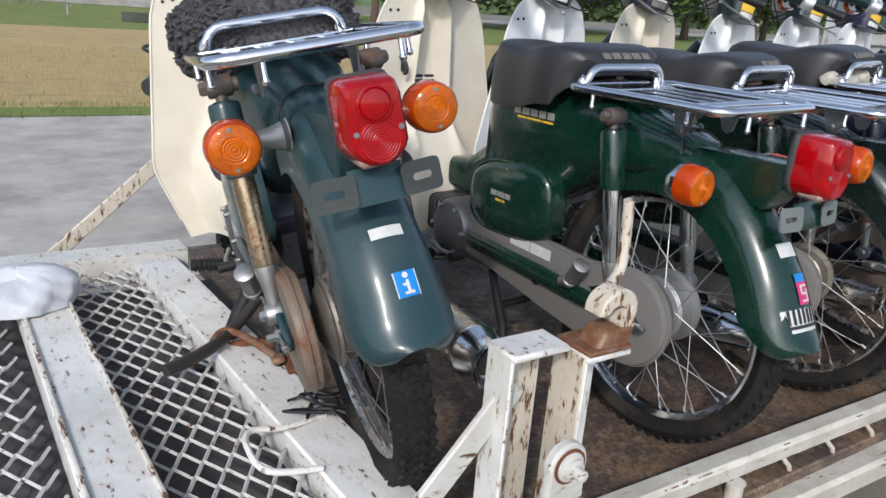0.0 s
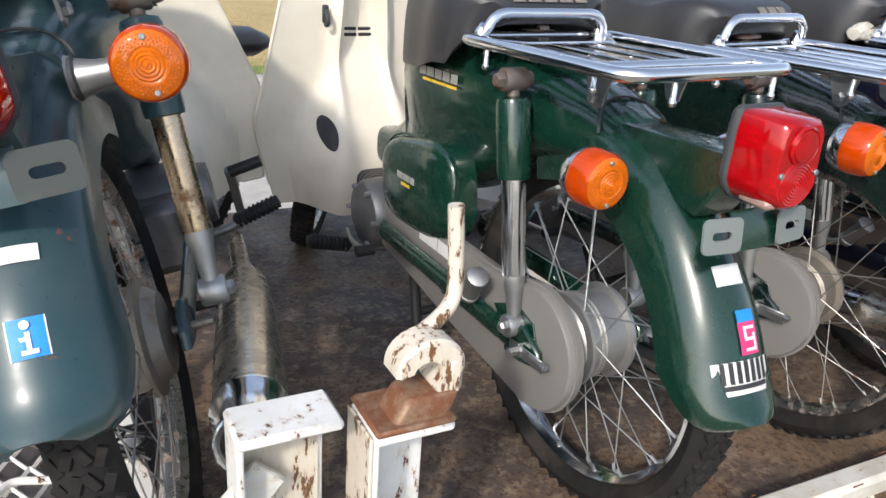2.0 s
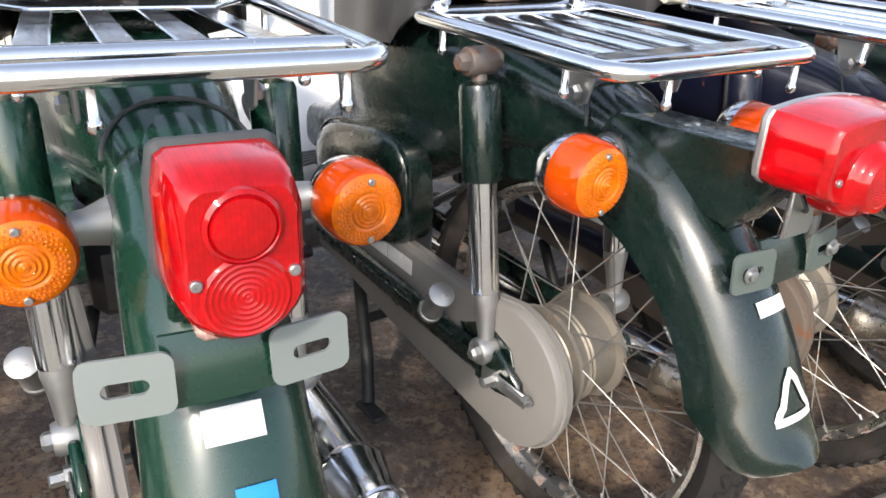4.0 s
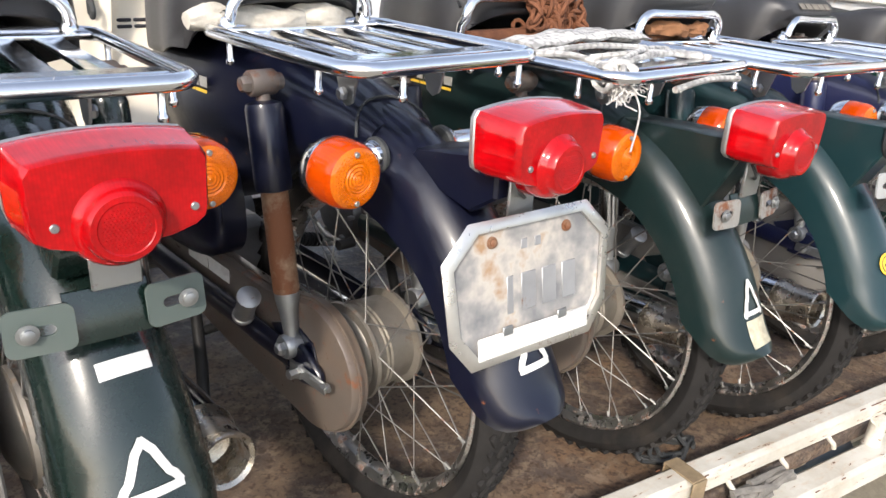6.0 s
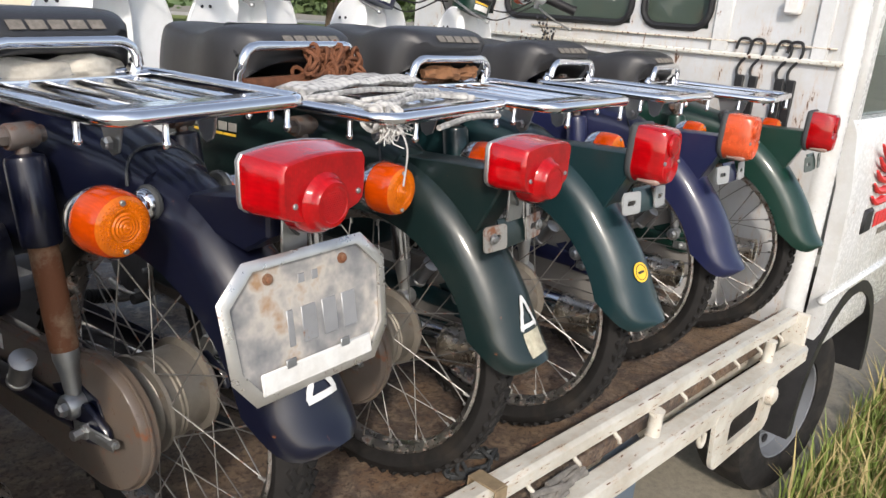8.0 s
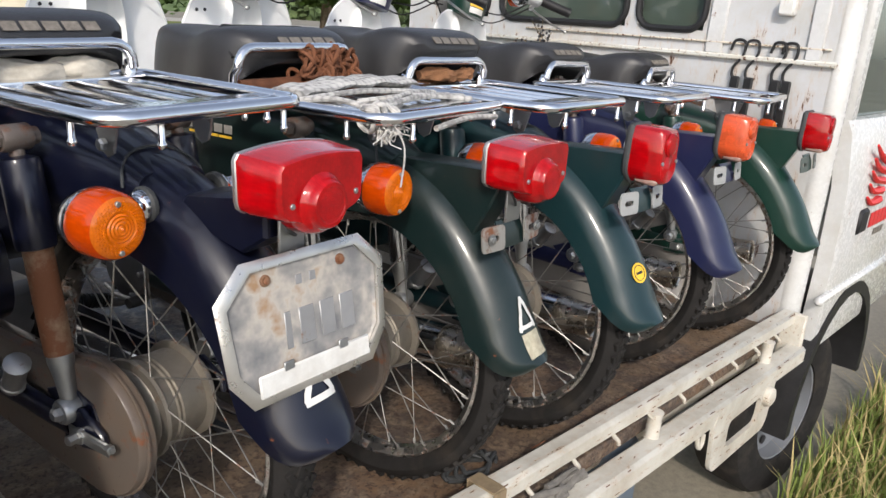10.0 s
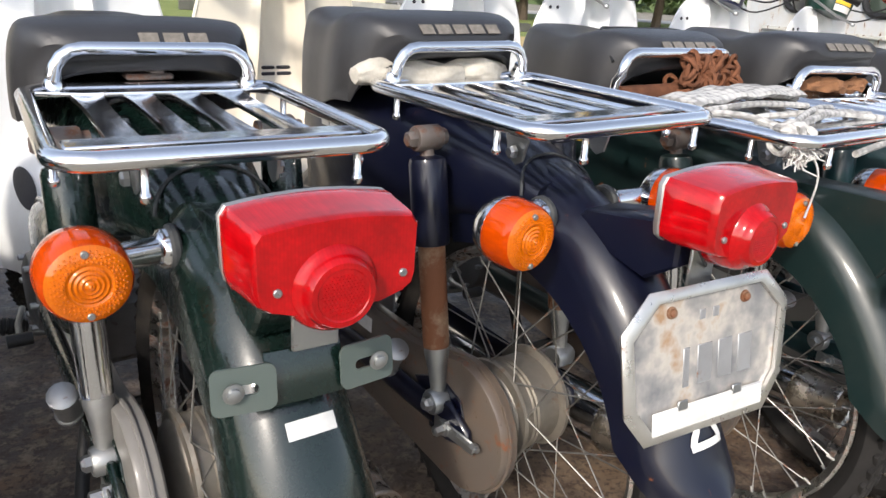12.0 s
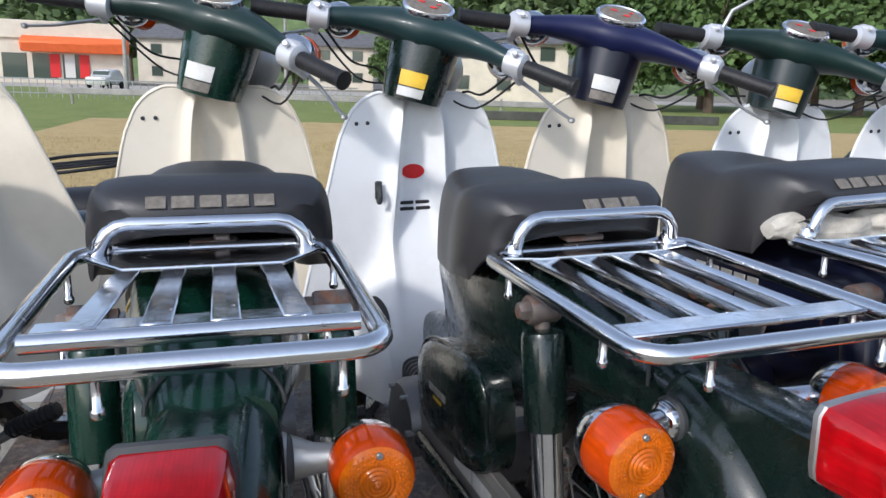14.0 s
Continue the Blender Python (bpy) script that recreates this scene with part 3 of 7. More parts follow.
def rack(parent, wide, rear, front, style, shine="chrome", tall=0.052, grip=0.118, aside=0.0, up=0.01):
    fr = part("luggage_rack", lambda: rack_frame_geo(wide, rear, front), shine, parent, key=f"rackf{wide}{rear}{front}", label="chromed tubular luggage rack", at=pose(-0.008 + aside, 0, up))
    part("grab_handle", lambda: rack_handle_geo(front - 0.016, grip, tall), shine, fr, key=f"rackh{front}{tall}{grip}")
    rack_deck(fr, wide, rear, front, style, shine)
    w = wide / 2 - 0.004
    inboard = 0.034 if style == 1 else 0.0
    for x, y in ((-w + inboard, rear + 0.078 + 0.7 * inboard), (-w + 0.064 + 0.3 * inboard, rear + 0.001), (w - 0.034, rear + 0.001), (w - inboard, rear + 0.07 + 0.7 * inboard), (-w, front - 0.074), (w, front - 0.074)):
        part("rack_foot", foot_geo, shine, fr, key="rackfoot", at=pose(x, y, 0.715))

    for sx in (-1, 1):
        def gusset():
            g = Geo()
            o = [(0.03, 0.0), (-0.03, 0.0), (-0.014, -0.055), (0.0, -0.062), (0.012, -0.055)]
            g.plate(o, 0.004, Matrix(((0, 0, 1, sx * 0.073 - aside), (1, 0, 0, -0.045), (0, 1, 0, 0.712), (0, 0, 0, 1))))
            return g.lathe([(0.009, 0), (0.009, 0.006), (0.006, 0.009)], (sx * 0.077 - aside, -0.047, 0.668), (sx, 0, 0), 6)

        part("rack_bracket", gusset, "steel", fr, key=f"rackbr{sx}{aside}")
    return fr


def seat_geo():
    """Thick saddle: rounded top, sides that hang down as skirts, a hollow under the back."""
    g, rings = Geo(), []
    # distance ahead (drawn together past the hump), half width, top, bottom
    for far, w, z1, z0 in ((0.150, 0.108, 0.774, 0.760), (0.1535, 0.126, 0.786, 0.755), (0.164, 0.135, 0.799, 0.750), (0.182, 0.141, 0.808, 0.748), (0.215, 0.146, 0.814, 0.746), (0.26, 0.147, 0.812, 0.742), (0.31, 0.140, 0.806, 0.732), (0.36, 0.128, 0.797, 0.718), (0.42, 0.116, 0.794, 0.704), (0.48, 0.108, 0.798, 0.694), (0.55, 0.097, 0.802, 0.682), (0.60, 0.080, 0.802, 0.68), (0.64, 0.058, 0.790, 0.69), (0.665, 0.032, 0.768, 0.71)):
        y = min(far, 0.26 + 0.70 * (far - 0.26))
        w *= 1.04
        zc, h = (z0 + z1) / 2, (z1 - z0) / 2
        ring = []
        for j in range(52):
            a = 2 * math.pi * j / 52
            ca, sa = math.cos(a), math.sin(a)
            q = min(1, max(0, (0.72 - sa) / 1.1))
            q = q * q * (3 - 2 * q)
            deep = 0.092 if y < 0.30 else 0.092 - 0.12 * min(0.44, y - 0.30)
            drop = -deep * (abs(ca) ** 2.2) * q * min(1.0, 0.35 + 12 * (y - 0.150))
            ring.append((w * (1 + 0.02 * q) * math.copysign(abs(ca) ** 0.48, ca), y + 0.026 * abs(ca) ** 3 * (1 if y < 0.2 else 0) + 0.012 * q * abs(ca) ** 2, zc + h * math.copysign(abs(sa) ** 0.55, sa) + drop))
        rings.append(ring)
    return g.loft(rings)


def fleece_geo():
    rng = random.Random(5)
    g, rings = Geo(), []
    for y, w, z1, z0 in ((0.145, 0.06, 0.775, 0.745), (0.152, 0.125, 0.81, 0.70), (0.18, 0.152, 0.835, 0.69), (0.24, 0.162, 0.845, 0.69), (0.32, 0.165, 0.84, 0.69), (0.42, 0.16, 0.822, 0.69), (0.52, 0.15, 0.81, 0.685), (0.62, 0.132, 0.808, 0.68), (0.70, 0.10, 0.808, 0.68), (0.75, 0.05, 0.785, 0.70)):
        zc, h = (z0 + z1) / 2, (z1 - z0) / 2
        ring = []
        for j in range(28):
            a = 2 * math.pi * j / 28
            ca, sa = math.cos(a), math.sin(a)
            q = 1 + rng.uniform(-0.02, 0.03)
            ring.append((q * w * math.copysign(abs(ca) ** 0.5, ca), y, zc + q * h * math.copysign(abs(sa) ** 0.6, sa)))
        rings.append(ring)
    g.loft(rings)
    # curls of wool all over
    for i in range(2600):
        k = rng.uniform(0, len(rings) - 1.001)
        r0, f = rings[int(k)], k % 1
        j = rng.randrange(28)
        p = Vector(r0[j]).lerp(Vector(rings[int(k) + 1][(j + rng.choice((0, 1))) % 28]), f)
        c = Vector((0, p.y, 0.76))
        d = (p - c).normalized() + Vector((rng.uniform(-0.5, 0.5), rng.uniform(-0.9, 0.5), rng.uniform(-0.5, 0.5)))
        d.normalize()
        s = rng.uniform(0.004, 0.008)
        o = d.orthogonal().normalized()
        g.tube([p - 0.003 * d, p + 0.006 * d + s * 0.5 * o, p + 0.011 * d], [s * 0.8, s * 0.7, s * 0.2], 4)
    return g


def bars_geo(widths, h, gap, t=0.0012):
    """A row of plain blocks, standing for lettering, centred on the origin in the plane x, z."""
    g = Geo()
    total = sum(widths) + gap * (len(widths) - 1)
    x = -total / 2
    for w in widths:
        g.box((x + w / 2, 0, 0), (w, t, h), 0.0003)
        x += w + gap
    return g


def screw_geo():
    g = Geo().lathe([(0.0037, 0.0), (0.0037, 0.003), (0.0030, 0.0038), (0.0010, 0.0038), (0.0008, 0.0030)], (0, 0, 0), (0, -1, 0), 10)
    return g


def amber_lamp(parent, sx, half=0.152, lit="amber", up=0.616):
    """Round indicator on a short stalk; the lens faces back."""
    c = Vector((sx * half, -0.112, up))

    def shell():
        return Geo().lathe([(0.012, 0.034), (0.028, 0.031), (0.038, 0.022), (0.0425, 0.008), (0.0435, 0.0), (0.0435, -0.010), (0.041, -0.011)], c, (0, 1, 0), 32)

    def glass():
        g = Geo()
        prof = [(0.042, 0.002), (0.0441, -0.001), (0.0440, -0.012), (0.0432, -0.030), (0.0415, -0.038), (0.0385, -0.0432), (0.034, -0.0462), (0.030, -0.0475), (0.0215, -0.0487)]
        g.lathe(prof[:6] + [(0.0385, -0.030)], c, (0, 1, 0), 36, cap=False)
        return g

    def face():
        prof = [(0.0386, -0.0428), (0.034, -0.0462), (0.030, -0.0475), (0.0215, -0.0487)]
        for i in range(4):
            r = 0.0200 - 0.0045 * i
            prof += [(r, -0.0476 - 0.0007 * i), (r - 0.0014, -0.0474 - 0.0007 * i), (r - 0.0034, -0.0492 - 0.0007 * i), (r - 0.0042, -0.0490 - 0.0007 * i)]
        return Geo().lathe(prof + [(0.0, -0.0535)], c, (0, 1, 0), 36, cap=False)

    def prisms():
        g = Geo()
        for k, r in enumerate((0.0235, 0.0268, 0.0300, 0.0330)):
            for i in range(36):
                a = 2 * math.pi * (i + 0.5 * (k % 2)) / 36
                g.lathe([(0.00175, 0.0008), (0.0012, -0.0006), (0.0, -0.0010)], c + Vector((r * math.cos(a), -0.0492 + 0.19 * (r - 0.0215) + 2.2 * max(0, r - 0.030) ** 1.4, r * math.sin(a))), (0, 1, 0), 6)
        return g

    def grommet():
        return Geo().lathe([(0.024, -0.013), (0.0265, -0.010), (0.0265, -0.005), (0.0235, -0.002)], Vector((sx * 0.062, -0.075, up - 0.006)), (sx, 0, 0), 24)

    def stalk():
        inner = Vector((sx * 0.062, -0.075, up - 0.006))
        if half < 0.15:
            # cast arm that widens towards the mudguard
            ends = [inner - Vector((sx * 0.012, 0, 0)), inner, inner.lerp(c, 0.25), inner.lerp(c, 0.5) + Vector((0, 0.006, 0)), c + Vector((0, 0.012, 0))]
            return Geo().tube(ends, [0.029, 0.023, 0.0175, 0.015, 0.0145], 20)
        g = Geo().tube([inner, inner.lerp(c, 0.5) + Vector((0, 0.006, 0)), c + Vector((0, 0.012, 0))], [0.0155, 0.015, 0.0145], 16)
        g.lathe([(0.023, -0.004), (0.023, 0.003), (0.020, 0.007), (0.0145, 0.011), (0.0135, 0.016)], inner, (sx, 0, 0), 24)
        return g

    small = Matrix.Translation(c) @ Matrix.Scale(0.89 if half < 0.15 else 0.95, 4) @ Matrix.Translation(-c)
    s = part("turn_signal", shell, "chrome", parent, key=f"ambs{sx}{half}{up}", at=small)
    part("signal_lens", glass, lit, s, key=f"ambl{sx}{half}{up}", label="round amber ribbed lens")
    part("lens_face", face, "amber_face", s, key=f"ambf{sx}{half}{up}", label="amber face with pressed rings, paler for the glow inside")
    for v in (-1, 1):
        part("screw", screw_geo, "steel", s, key="screw", at=Matrix.Translation(c + Vector((0.002 * sx, -0.0465, v * 0.031))))
    part("prism_band", prisms, "amber_face", s, key=f"ambp{sx}{half}{up}", kind="stuff")
    part("stalk", stalk, "alloy" if half < 0.15 else "chrome", s, key=f"ambt{sx}{half}{up}")
    part("grommet", grommet, "gasket", s, key=f"ambg{sx}{half}{up}", label="black rubber grommet")
    return s


def tail_bracket_geo(depth, low):
    """Neck between mudguard and lamp; low: height of the panel's lower corner."""
    m = Matrix(((0, 0, 1, -0.034), (1, 0, 0, 0), (0, 1, 0, 0), (0, 0, 0, 1)))
    return Geo().plate([(-0.10, 0.600), (-0.125, 0.628), (-0.19, 0.640), (-depth, 0.650), (-depth, 0.598), (-0.225, 0.57)] if low > 0.59 else [(-0.06, 0.645), (-depth, 0.652), (-depth, 0.618), (-0.225, low), (-0.13, 0.58)], 0.068, m)


def tail_wide(parent, shade="red_lens", at=None):
    """Wide box lamp with chamfered lower corners and a round boss."""
    y = -0.250

    def outline(k):
        pts = [(0.070 - 0.02 * i, 0.704 + 0.006 * (1 - ((0.070 - 0.02 * i) / 0.07) ** 2)) for i in range(8)]
        pts += [(-0.0755, 0.696), (-0.0745, 0.650), (-0.072, 0.640), (-0.063, 0.633), (-0.040, 0.626), (0.0, 0.623), (0.040, 0.626), (0.063, 0.633), (0.072, 0.640), (0.0745, 0.650), (0.0755, 0.696)]
        return [(x * k, 0.662 + (z - 0.662) * k) for x, z in pts]

    def base():
        m = Matrix(((1, 0, 0, 0), (0, 0, 1, y - 0.006), (0, 1, 0, 0), (0, 0, 0, 1)))
        return Geo().plate(outline(1.012), 0.012, m)

    def glass():
        g = Geo()
        g.loft([[(x, y - d, z) for x, z in outline(k)] for d, k in ((0.005, 1.005), (0.018, 1.01), (0.021, 0.995), (0.060, 0.945), (0.066, 0.925), (0.069, 0.895))])
        for sx in (-1, 1):
            g.box((sx * 0.046, y - 0.0665, 0.6425), (0.018, 0.004, 0.0022), 0.0006)
        return g

    def boss():
        prof = [(0.0415, 0.03), (0.0405, 0.050), (0.039, 0.058), (0.0365, 0.0635), (0.034, 0.0670), (0.0315, 0.0695), (0.0305, 0.0725), (0.0295, 0.0765), (0.0270, 0.0795), (0.0225, 0.0800), (0.0215, 0.0790), (0.0, 0.0790)]
        return Geo().lathe(prof, (-0.004, y - 0.006, 0.648), (0, -1, 0), 40)

    def dots():
        g = Geo()
        for i in range(-6, 7):
            for j in range(-6, 7):
                x, z = 0.0030 * (i + 0.5 * (j % 2)), 0.0026 * j
                if math.hypot(x, z) < 0.0185:
                    g.lathe([(0.0013, 0.0), (0.0008, 0.0008), (0.0, 0.0010)], (-0.004 + x, y - 0.0848, 0.648 + z), (0, -1, 0), 6)
        return g

    b = part("tail_lamp", base, "alloy", parent, key="tw_base", at=at)
    part("lamp_stay", lambda: Geo().box((0.002, -0.262, 0.598), (0.044, 0.005, 0.062), 0.0015), "steel", b, key="tw_stay")
    part("bolt", lambda: Geo().lathe([(0.008, 0.0), (0.008, 0.005), (0.005, 0.008)], (0.012, -0.265, 0.607), (0, -1, 0), 6), "steel", b, key="tw_stbolt")
    part("lamp_wire", lambda: Geo().tube(smooth_path([(-0.012, -0.255, 0.632), (-0.018, -0.275, 0.612), (-0.005, -0.272, 0.600), (0.01, -0.262, 0.592)], 5), 0.0022, 6), "gasket", b, key="tw_wire")
    part("lamp_lens", glass, shade, b, key="tw_glass", label="glossy red plastic lens")
    part("lens_boss", boss, shade, b, key="tw_boss")
    part("reflector", dots, shade, b, key="tw_dots", kind="stuff")
    for x in (-0.052, 0.056):
        part("screw", screw_geo, "steel", b, key="screw", at=pose(x, y - 0.0675, 0.652))
    return b


def tail_tall(parent, shade="red_lens", clear=True, at=None):
    """Upright lamp with a round bottom and a round reflector."""
    y = -0.248

    def outline(k=0.0):
        w, top = 0.040 - k, 0.703 - k
        out = [(w * 0.93, top), (-w * 0.93, top)]
        out = [(w - 0.004, top - 0.004), (w - 0.010, top), (-w + 0.010, top), (-w + 0.004, top - 0.004), (-w, 0.68), (-w - 0.001, 0.63)]
        for i in range(11):
            a = radians(200 + 140 * i / 10)
            out.append(((w + 0.003) * math.cos(a), 0.636 + (0.044 - k) * math.sin(a)))
        return out + [(w + 0.001, 0.63), (w, 0.68)]

    M_ = Matrix(((1, 0, 0, 0), (0, 0, 1, 0), (0, 1, 0, 0), (0, 0, 0, 1)))

    def base():
        return Geo().plate(outline(-0.003), 0.014, Matrix.Translation((0, y - 0.008, 0)) @ M_)

    def glass():
        g = Geo()
        rings = []
        for yy, k in ((y - 0.004, 0.0), (y - 0.035, 0.001), (y - 0.062, 0.004), (y - 0.068, 0.009)):
            rings.append([(x, yy - 0.010 * (0.66 - z), z) for x, z in outline(k)])
        g.loft(rings)
        return g

    def reflector():
        o = (0.0, y - 0.066, 0.672)
        return Geo().lathe([(0.0235, 0.0), (0.023, 0.004), (0.0205, 0.006), (0.019, 0.0045), (0.018, 0.0062), (0.012, 0.0072), (0.0, 0.0075)], o, (0, -1, 0), 30)

    def dish():
        prof = [(0.028, 0.0)]
        for i in range(7):
            r = 0.026 - 0.0036 * i
            prof += [(r, 0.0022), (r - 0.0012, 0.0030), (r - 0.0026, 0.0022)]
        return Geo().lathe(prof + [(0.0, 0.003)], (0.0, y - 0.0672, 0.627), (0, -1, 0), 30)

    def pane():
        return Geo().box((-0.006, y - 0.038, 0.602), (0.046, 0.046, 0.014), 0.005)

    b = part("tail_lamp", base, "gasket", parent, key="tt_base", at=at)
    part("lamp_lens", glass, shade, b, key="tt_glass", label="red plastic lens with a round reflector")
    part("reflector", reflector, shade, b, key="tt_refl")
    part("lens_dish", dish, shade, b, key="tt_dish")
    if clear:
        part("clear_window", pane, "clear", b, key="tt_pane")
    for x in (-0.0285, 0.0285):
        part("screw", screw_geo, "steel", b, key="screw", at=pose(x, y - 0.0675, 0.64))
    return b


def plate_bracket(parent, mat="steel", bolts=True, bolt="steel", at=None, mid=None):
    """Bent strap across the mudguard with a slotted tab at each end."""
    y = -0.268

    def strap():
        g, rings = Geo(), []
        for z, dy in ((0.522, -0.004), (0.545, 0.0), (0.568, 0.010)):
            row = [(x, y + dy + 0.40 * (abs(x) ** 1.7), z) for x in (-0.036, -0.030, -0.018, 0.0, 0.018, 0.030, 0.036)]
            rings.append(row + [(px, py + 0.003, pz) for px, py, pz in reversed(row)])
        return g.loft(rings)

    def tab(sx):
        g = Geo()
        t = Matrix.Rotation(sx * 0.12, 4, "Z")
        mm = Matrix.Translation((sx * 0.062, y - 0.003, 0.545)) @ t @ Matrix(((1, 0, 0, 0), (0, 0.12, 1, 0), (0, 1, -0.12, 0), (0, 0, 0, 1)))
        # tab as a frame round its slot
        outer = [(px - sx * 0.004, py) for px, py in rounded(0.056, 0.042, 0.008)]
        inner = [(px - sx * 0.003, py) for px, py in rounded(0.028, 0.010, 0.0049)]
        rings = [[mm @ Vector((px, py, z)) for px, py in line] for line, z in ((outer, 0), (outer, 0.003), (inner, 0.003), (inner, 0), (outer, 0))]
        g.loft(rings, True, False)
        return g

    b = part("plate_bracket", strap, mid or mat, parent, key="pb_strap", label="bent sheet steel bracket with slotted tabs", at=at)
    for sx in (-1, 1):
        part("slotted_tab", lambda: tab(sx), mat, b, key=f"pb_tab{sx}")
    if bolts:
        for sx in (-1, 1):
            part("bolt", lambda: Geo().lathe([(0.0095, 0.0), (0.0095, 0.0015), (0.006, 0.002), (0.006, 0.0055), (0.0035, 0.0065)], (0, 0, 0), (0, -1, 0), 14), bolt, b, key="pb_bolt", at=pose(sx * 0.068, y - 0.006, 0.546))
    return b


def muffler_geo():
    g = Geo()
    path = [(0.14, 0.60, 0.19), (0.145, 0.42, 0.185), (0.15, 0.30, 0.19), (0.15, 0.10, 0.20), (0.15, -0.10, 0.215), (0.15, -0.17, 0.22)]
    g.tube(path, [0.017, 0.020, 0.041, 0.046, 0.046, 0.044], 20)
    return g


def muffler_tip_geo():
    a, b = Vector((0.15, -0.16, 0.219)), Vector((0.15, -0.25, 0.227))
    d = (b - a).normalized()
    return Geo().lathe([(0.045, 0.0), (0.047, 0.005), (0.047, 0.015), (0.041, 0.03), (0.038, 0.07), (0.041, 0.085), (0.039, 0.088), (0.033, 0.084), (0.032, 0.03), (0.001, 0.02)], a, d, 24)


def side_cover_geo():
    g, rings = Geo(), []
    for x, k in ((-0.075, 1.0), (-0.112, 1.0), (-0.120, 0.985), (-0.127, 0.93), (-0.135, 0.78), (-0.139, 0.45)):
        ring = []
        for j in range(32):
            a = 2 * math.pi * j / 32
            ca, sa = math.cos(a), math.sin(a)
            # full and upright at the back, drawn out and lower towards the front
            yy = 0.150 * math.copysign(abs(ca) ** 0.62, ca)
            zz = 0.092 * math.copysign(abs(sa) ** 0.66, sa) * (1.0 - 0.12 * ca)
            ring.append((x, 0.392 + k * (yy + 0.10 * zz), 0.432 + k * (zz - 0.10 * yy)))
        rings.append(ring)
    g.loft(rings)
    g.tube([(-0.118, 0.392 + 0.148 * math.copysign(abs(math.cos(radians(a))) ** 0.62, math.cos(radians(a))), 0.432 + 0.092 * math.copysign(abs(math.sin(radians(a))) ** 0.66, math.sin(radians(a))) - 0.0148 * math.cos(radians(a))) for a in range(0, 360, 12)], 0.003, 6, closed=True)
    return g


def engine(parent, mat="engine_dark"):
    def crank():
        g = Geo()
        g.lathe([(0.0, 0.145), (0.05, 0.143), (0.07, 0.135), (0.078, 0.12), (0.08, 0.0), (0.06, -0.12)], (0.0, 0.61, 0.30), (-1, 0, 0), 28)
        g.box((0.02, 0.56, 0.26), (0.16, 0.20, 0.14), 0.02)
        return g

    def cyl():
        rings = []
        for i in range(8):
            for dy, k in ((0.0, 0.8), (0.001, 1.0), (0.007, 1.0), (0.008, 0.8)):
                rings.append([(0.13 * k * px, 0.69 + 0.0165 * i + dy, 0.285 + 0.11 * k * pz) for px, pz in rounded(1.0, 1.0, 0.2, 3)])
        return Geo().loft(rings)

    e = part("engine", crank, mat, parent, key="eng")
    part("cylinder", cyl, mat, e, key="cyl")
    for a in range(0, 360, 60):
        part("bolt", lambda: Geo().lathe([(0.006, 0), (0.006, 0.05), (0.004, 0.052)], (0, 0, 0), (-1, 0, 0), 8), "steel", e, key="engbolt", at=pose(-0.095, 0.61 + 0.066 * math.cos(radians(a)), 0.30 + 0.066 * math.sin(radians(a))))


def foot_controls(parent):
    def bar():
        g = Geo().tube([(-0.24, 0.66, 0.235), (-0.13, 0.655, 0.20), (0.0, 0.65, 0.19), (0.13, 0.655, 0.20), (0.24, 0.66, 0.235)], 0.010, 10)
        g.tube([(-0.15, 0.66, 0.25), (-0.165, 0.60, 0.245), (-0.17, 0.52, 0.25)], 0.006, 8)
        g.tube([(0.165, 0.60, 0.25), (0.17, 0.48, 0.33), (0.17, 0.45, 0.37)], 0.009, 8)
        return g

    def rubber(sx):
        prof = [(0.010, 0.0), (0.0145, 0.002)]
        for i in range(9):
            h = 0.006 + 0.0105 * i
            prof += [(0.0145, h), (0.0175, h + 0.001), (0.0175, h + 0.006), (0.0145, h + 0.007)]
        prof += [(0.0145, 0.104), (0.008, 0.106)]
        return Geo().lathe(prof, (sx * 0.145, 0.66, 0.21), (sx, 0, 0.24), 12)

    def pedal():
        return Geo().tube([(-0.19, 0.52, 0.252), (-0.15, 0.52, 0.252)], 0.012, 10)

    def kick():
        return Geo().tube([(0.17, 0.45, 0.365), (0.23, 0.445, 0.375)], 0.011, 10)

    b = part("footrest_bar", bar, "steel", parent, key="fbar")
    for sx in (-1, 1):
        part("rubber_pad", lambda: rubber(sx), "black", b, key=f"frub{sx}", label="ribbed black footrest rubber")
    part("pedal_pad", pedal, "black", b, key="fped")
    part("kick_pad", kick, "black", b, key="fkick")

    def pass_peg():
        g = Geo()
        g.tube([(-0.105, 0.205, 0.295), (-0.140, 0.165, 0.298), (-0.150, 0.135, 0.312)], 0.009, 10)
        g.lathe([(0.016, 0.0), (0.0175, 0.004), (0.0175, 0.01), (0.0155, 0.012), (0.0155, 0.06), (0.0185, 0.064), (0.0185, 0.07), (0.012, 0.073)], (-0.150, 0.135, 0.312), (-0.15, -0.60, 0.78), 14)
        return g

    part("passenger_peg", pass_peg, "alloy", parent, key="ppeg", label="folded passenger footpeg with a worn alloy tip")

    def stand():
        g = Geo()
        for sx in (-1, 1):
            g.tube([(sx * 0.06, 0.50, 0.20), (sx * 0.11, 0.38, 0.09), (sx * 0.13, 0.34, 0.012)], 0.012, 10)
            g.box((sx * 0.135, 0.32, 0.008), (0.03, 0.07, 0.012), 0.004)
        g.tube([(-0.09, 0.43, 0.13), (0.09, 0.43, 0.13)], 0.010, 10)
        return g

    part("centre_stand", stand, "black", parent, key="cstand")


HALF = 0.278


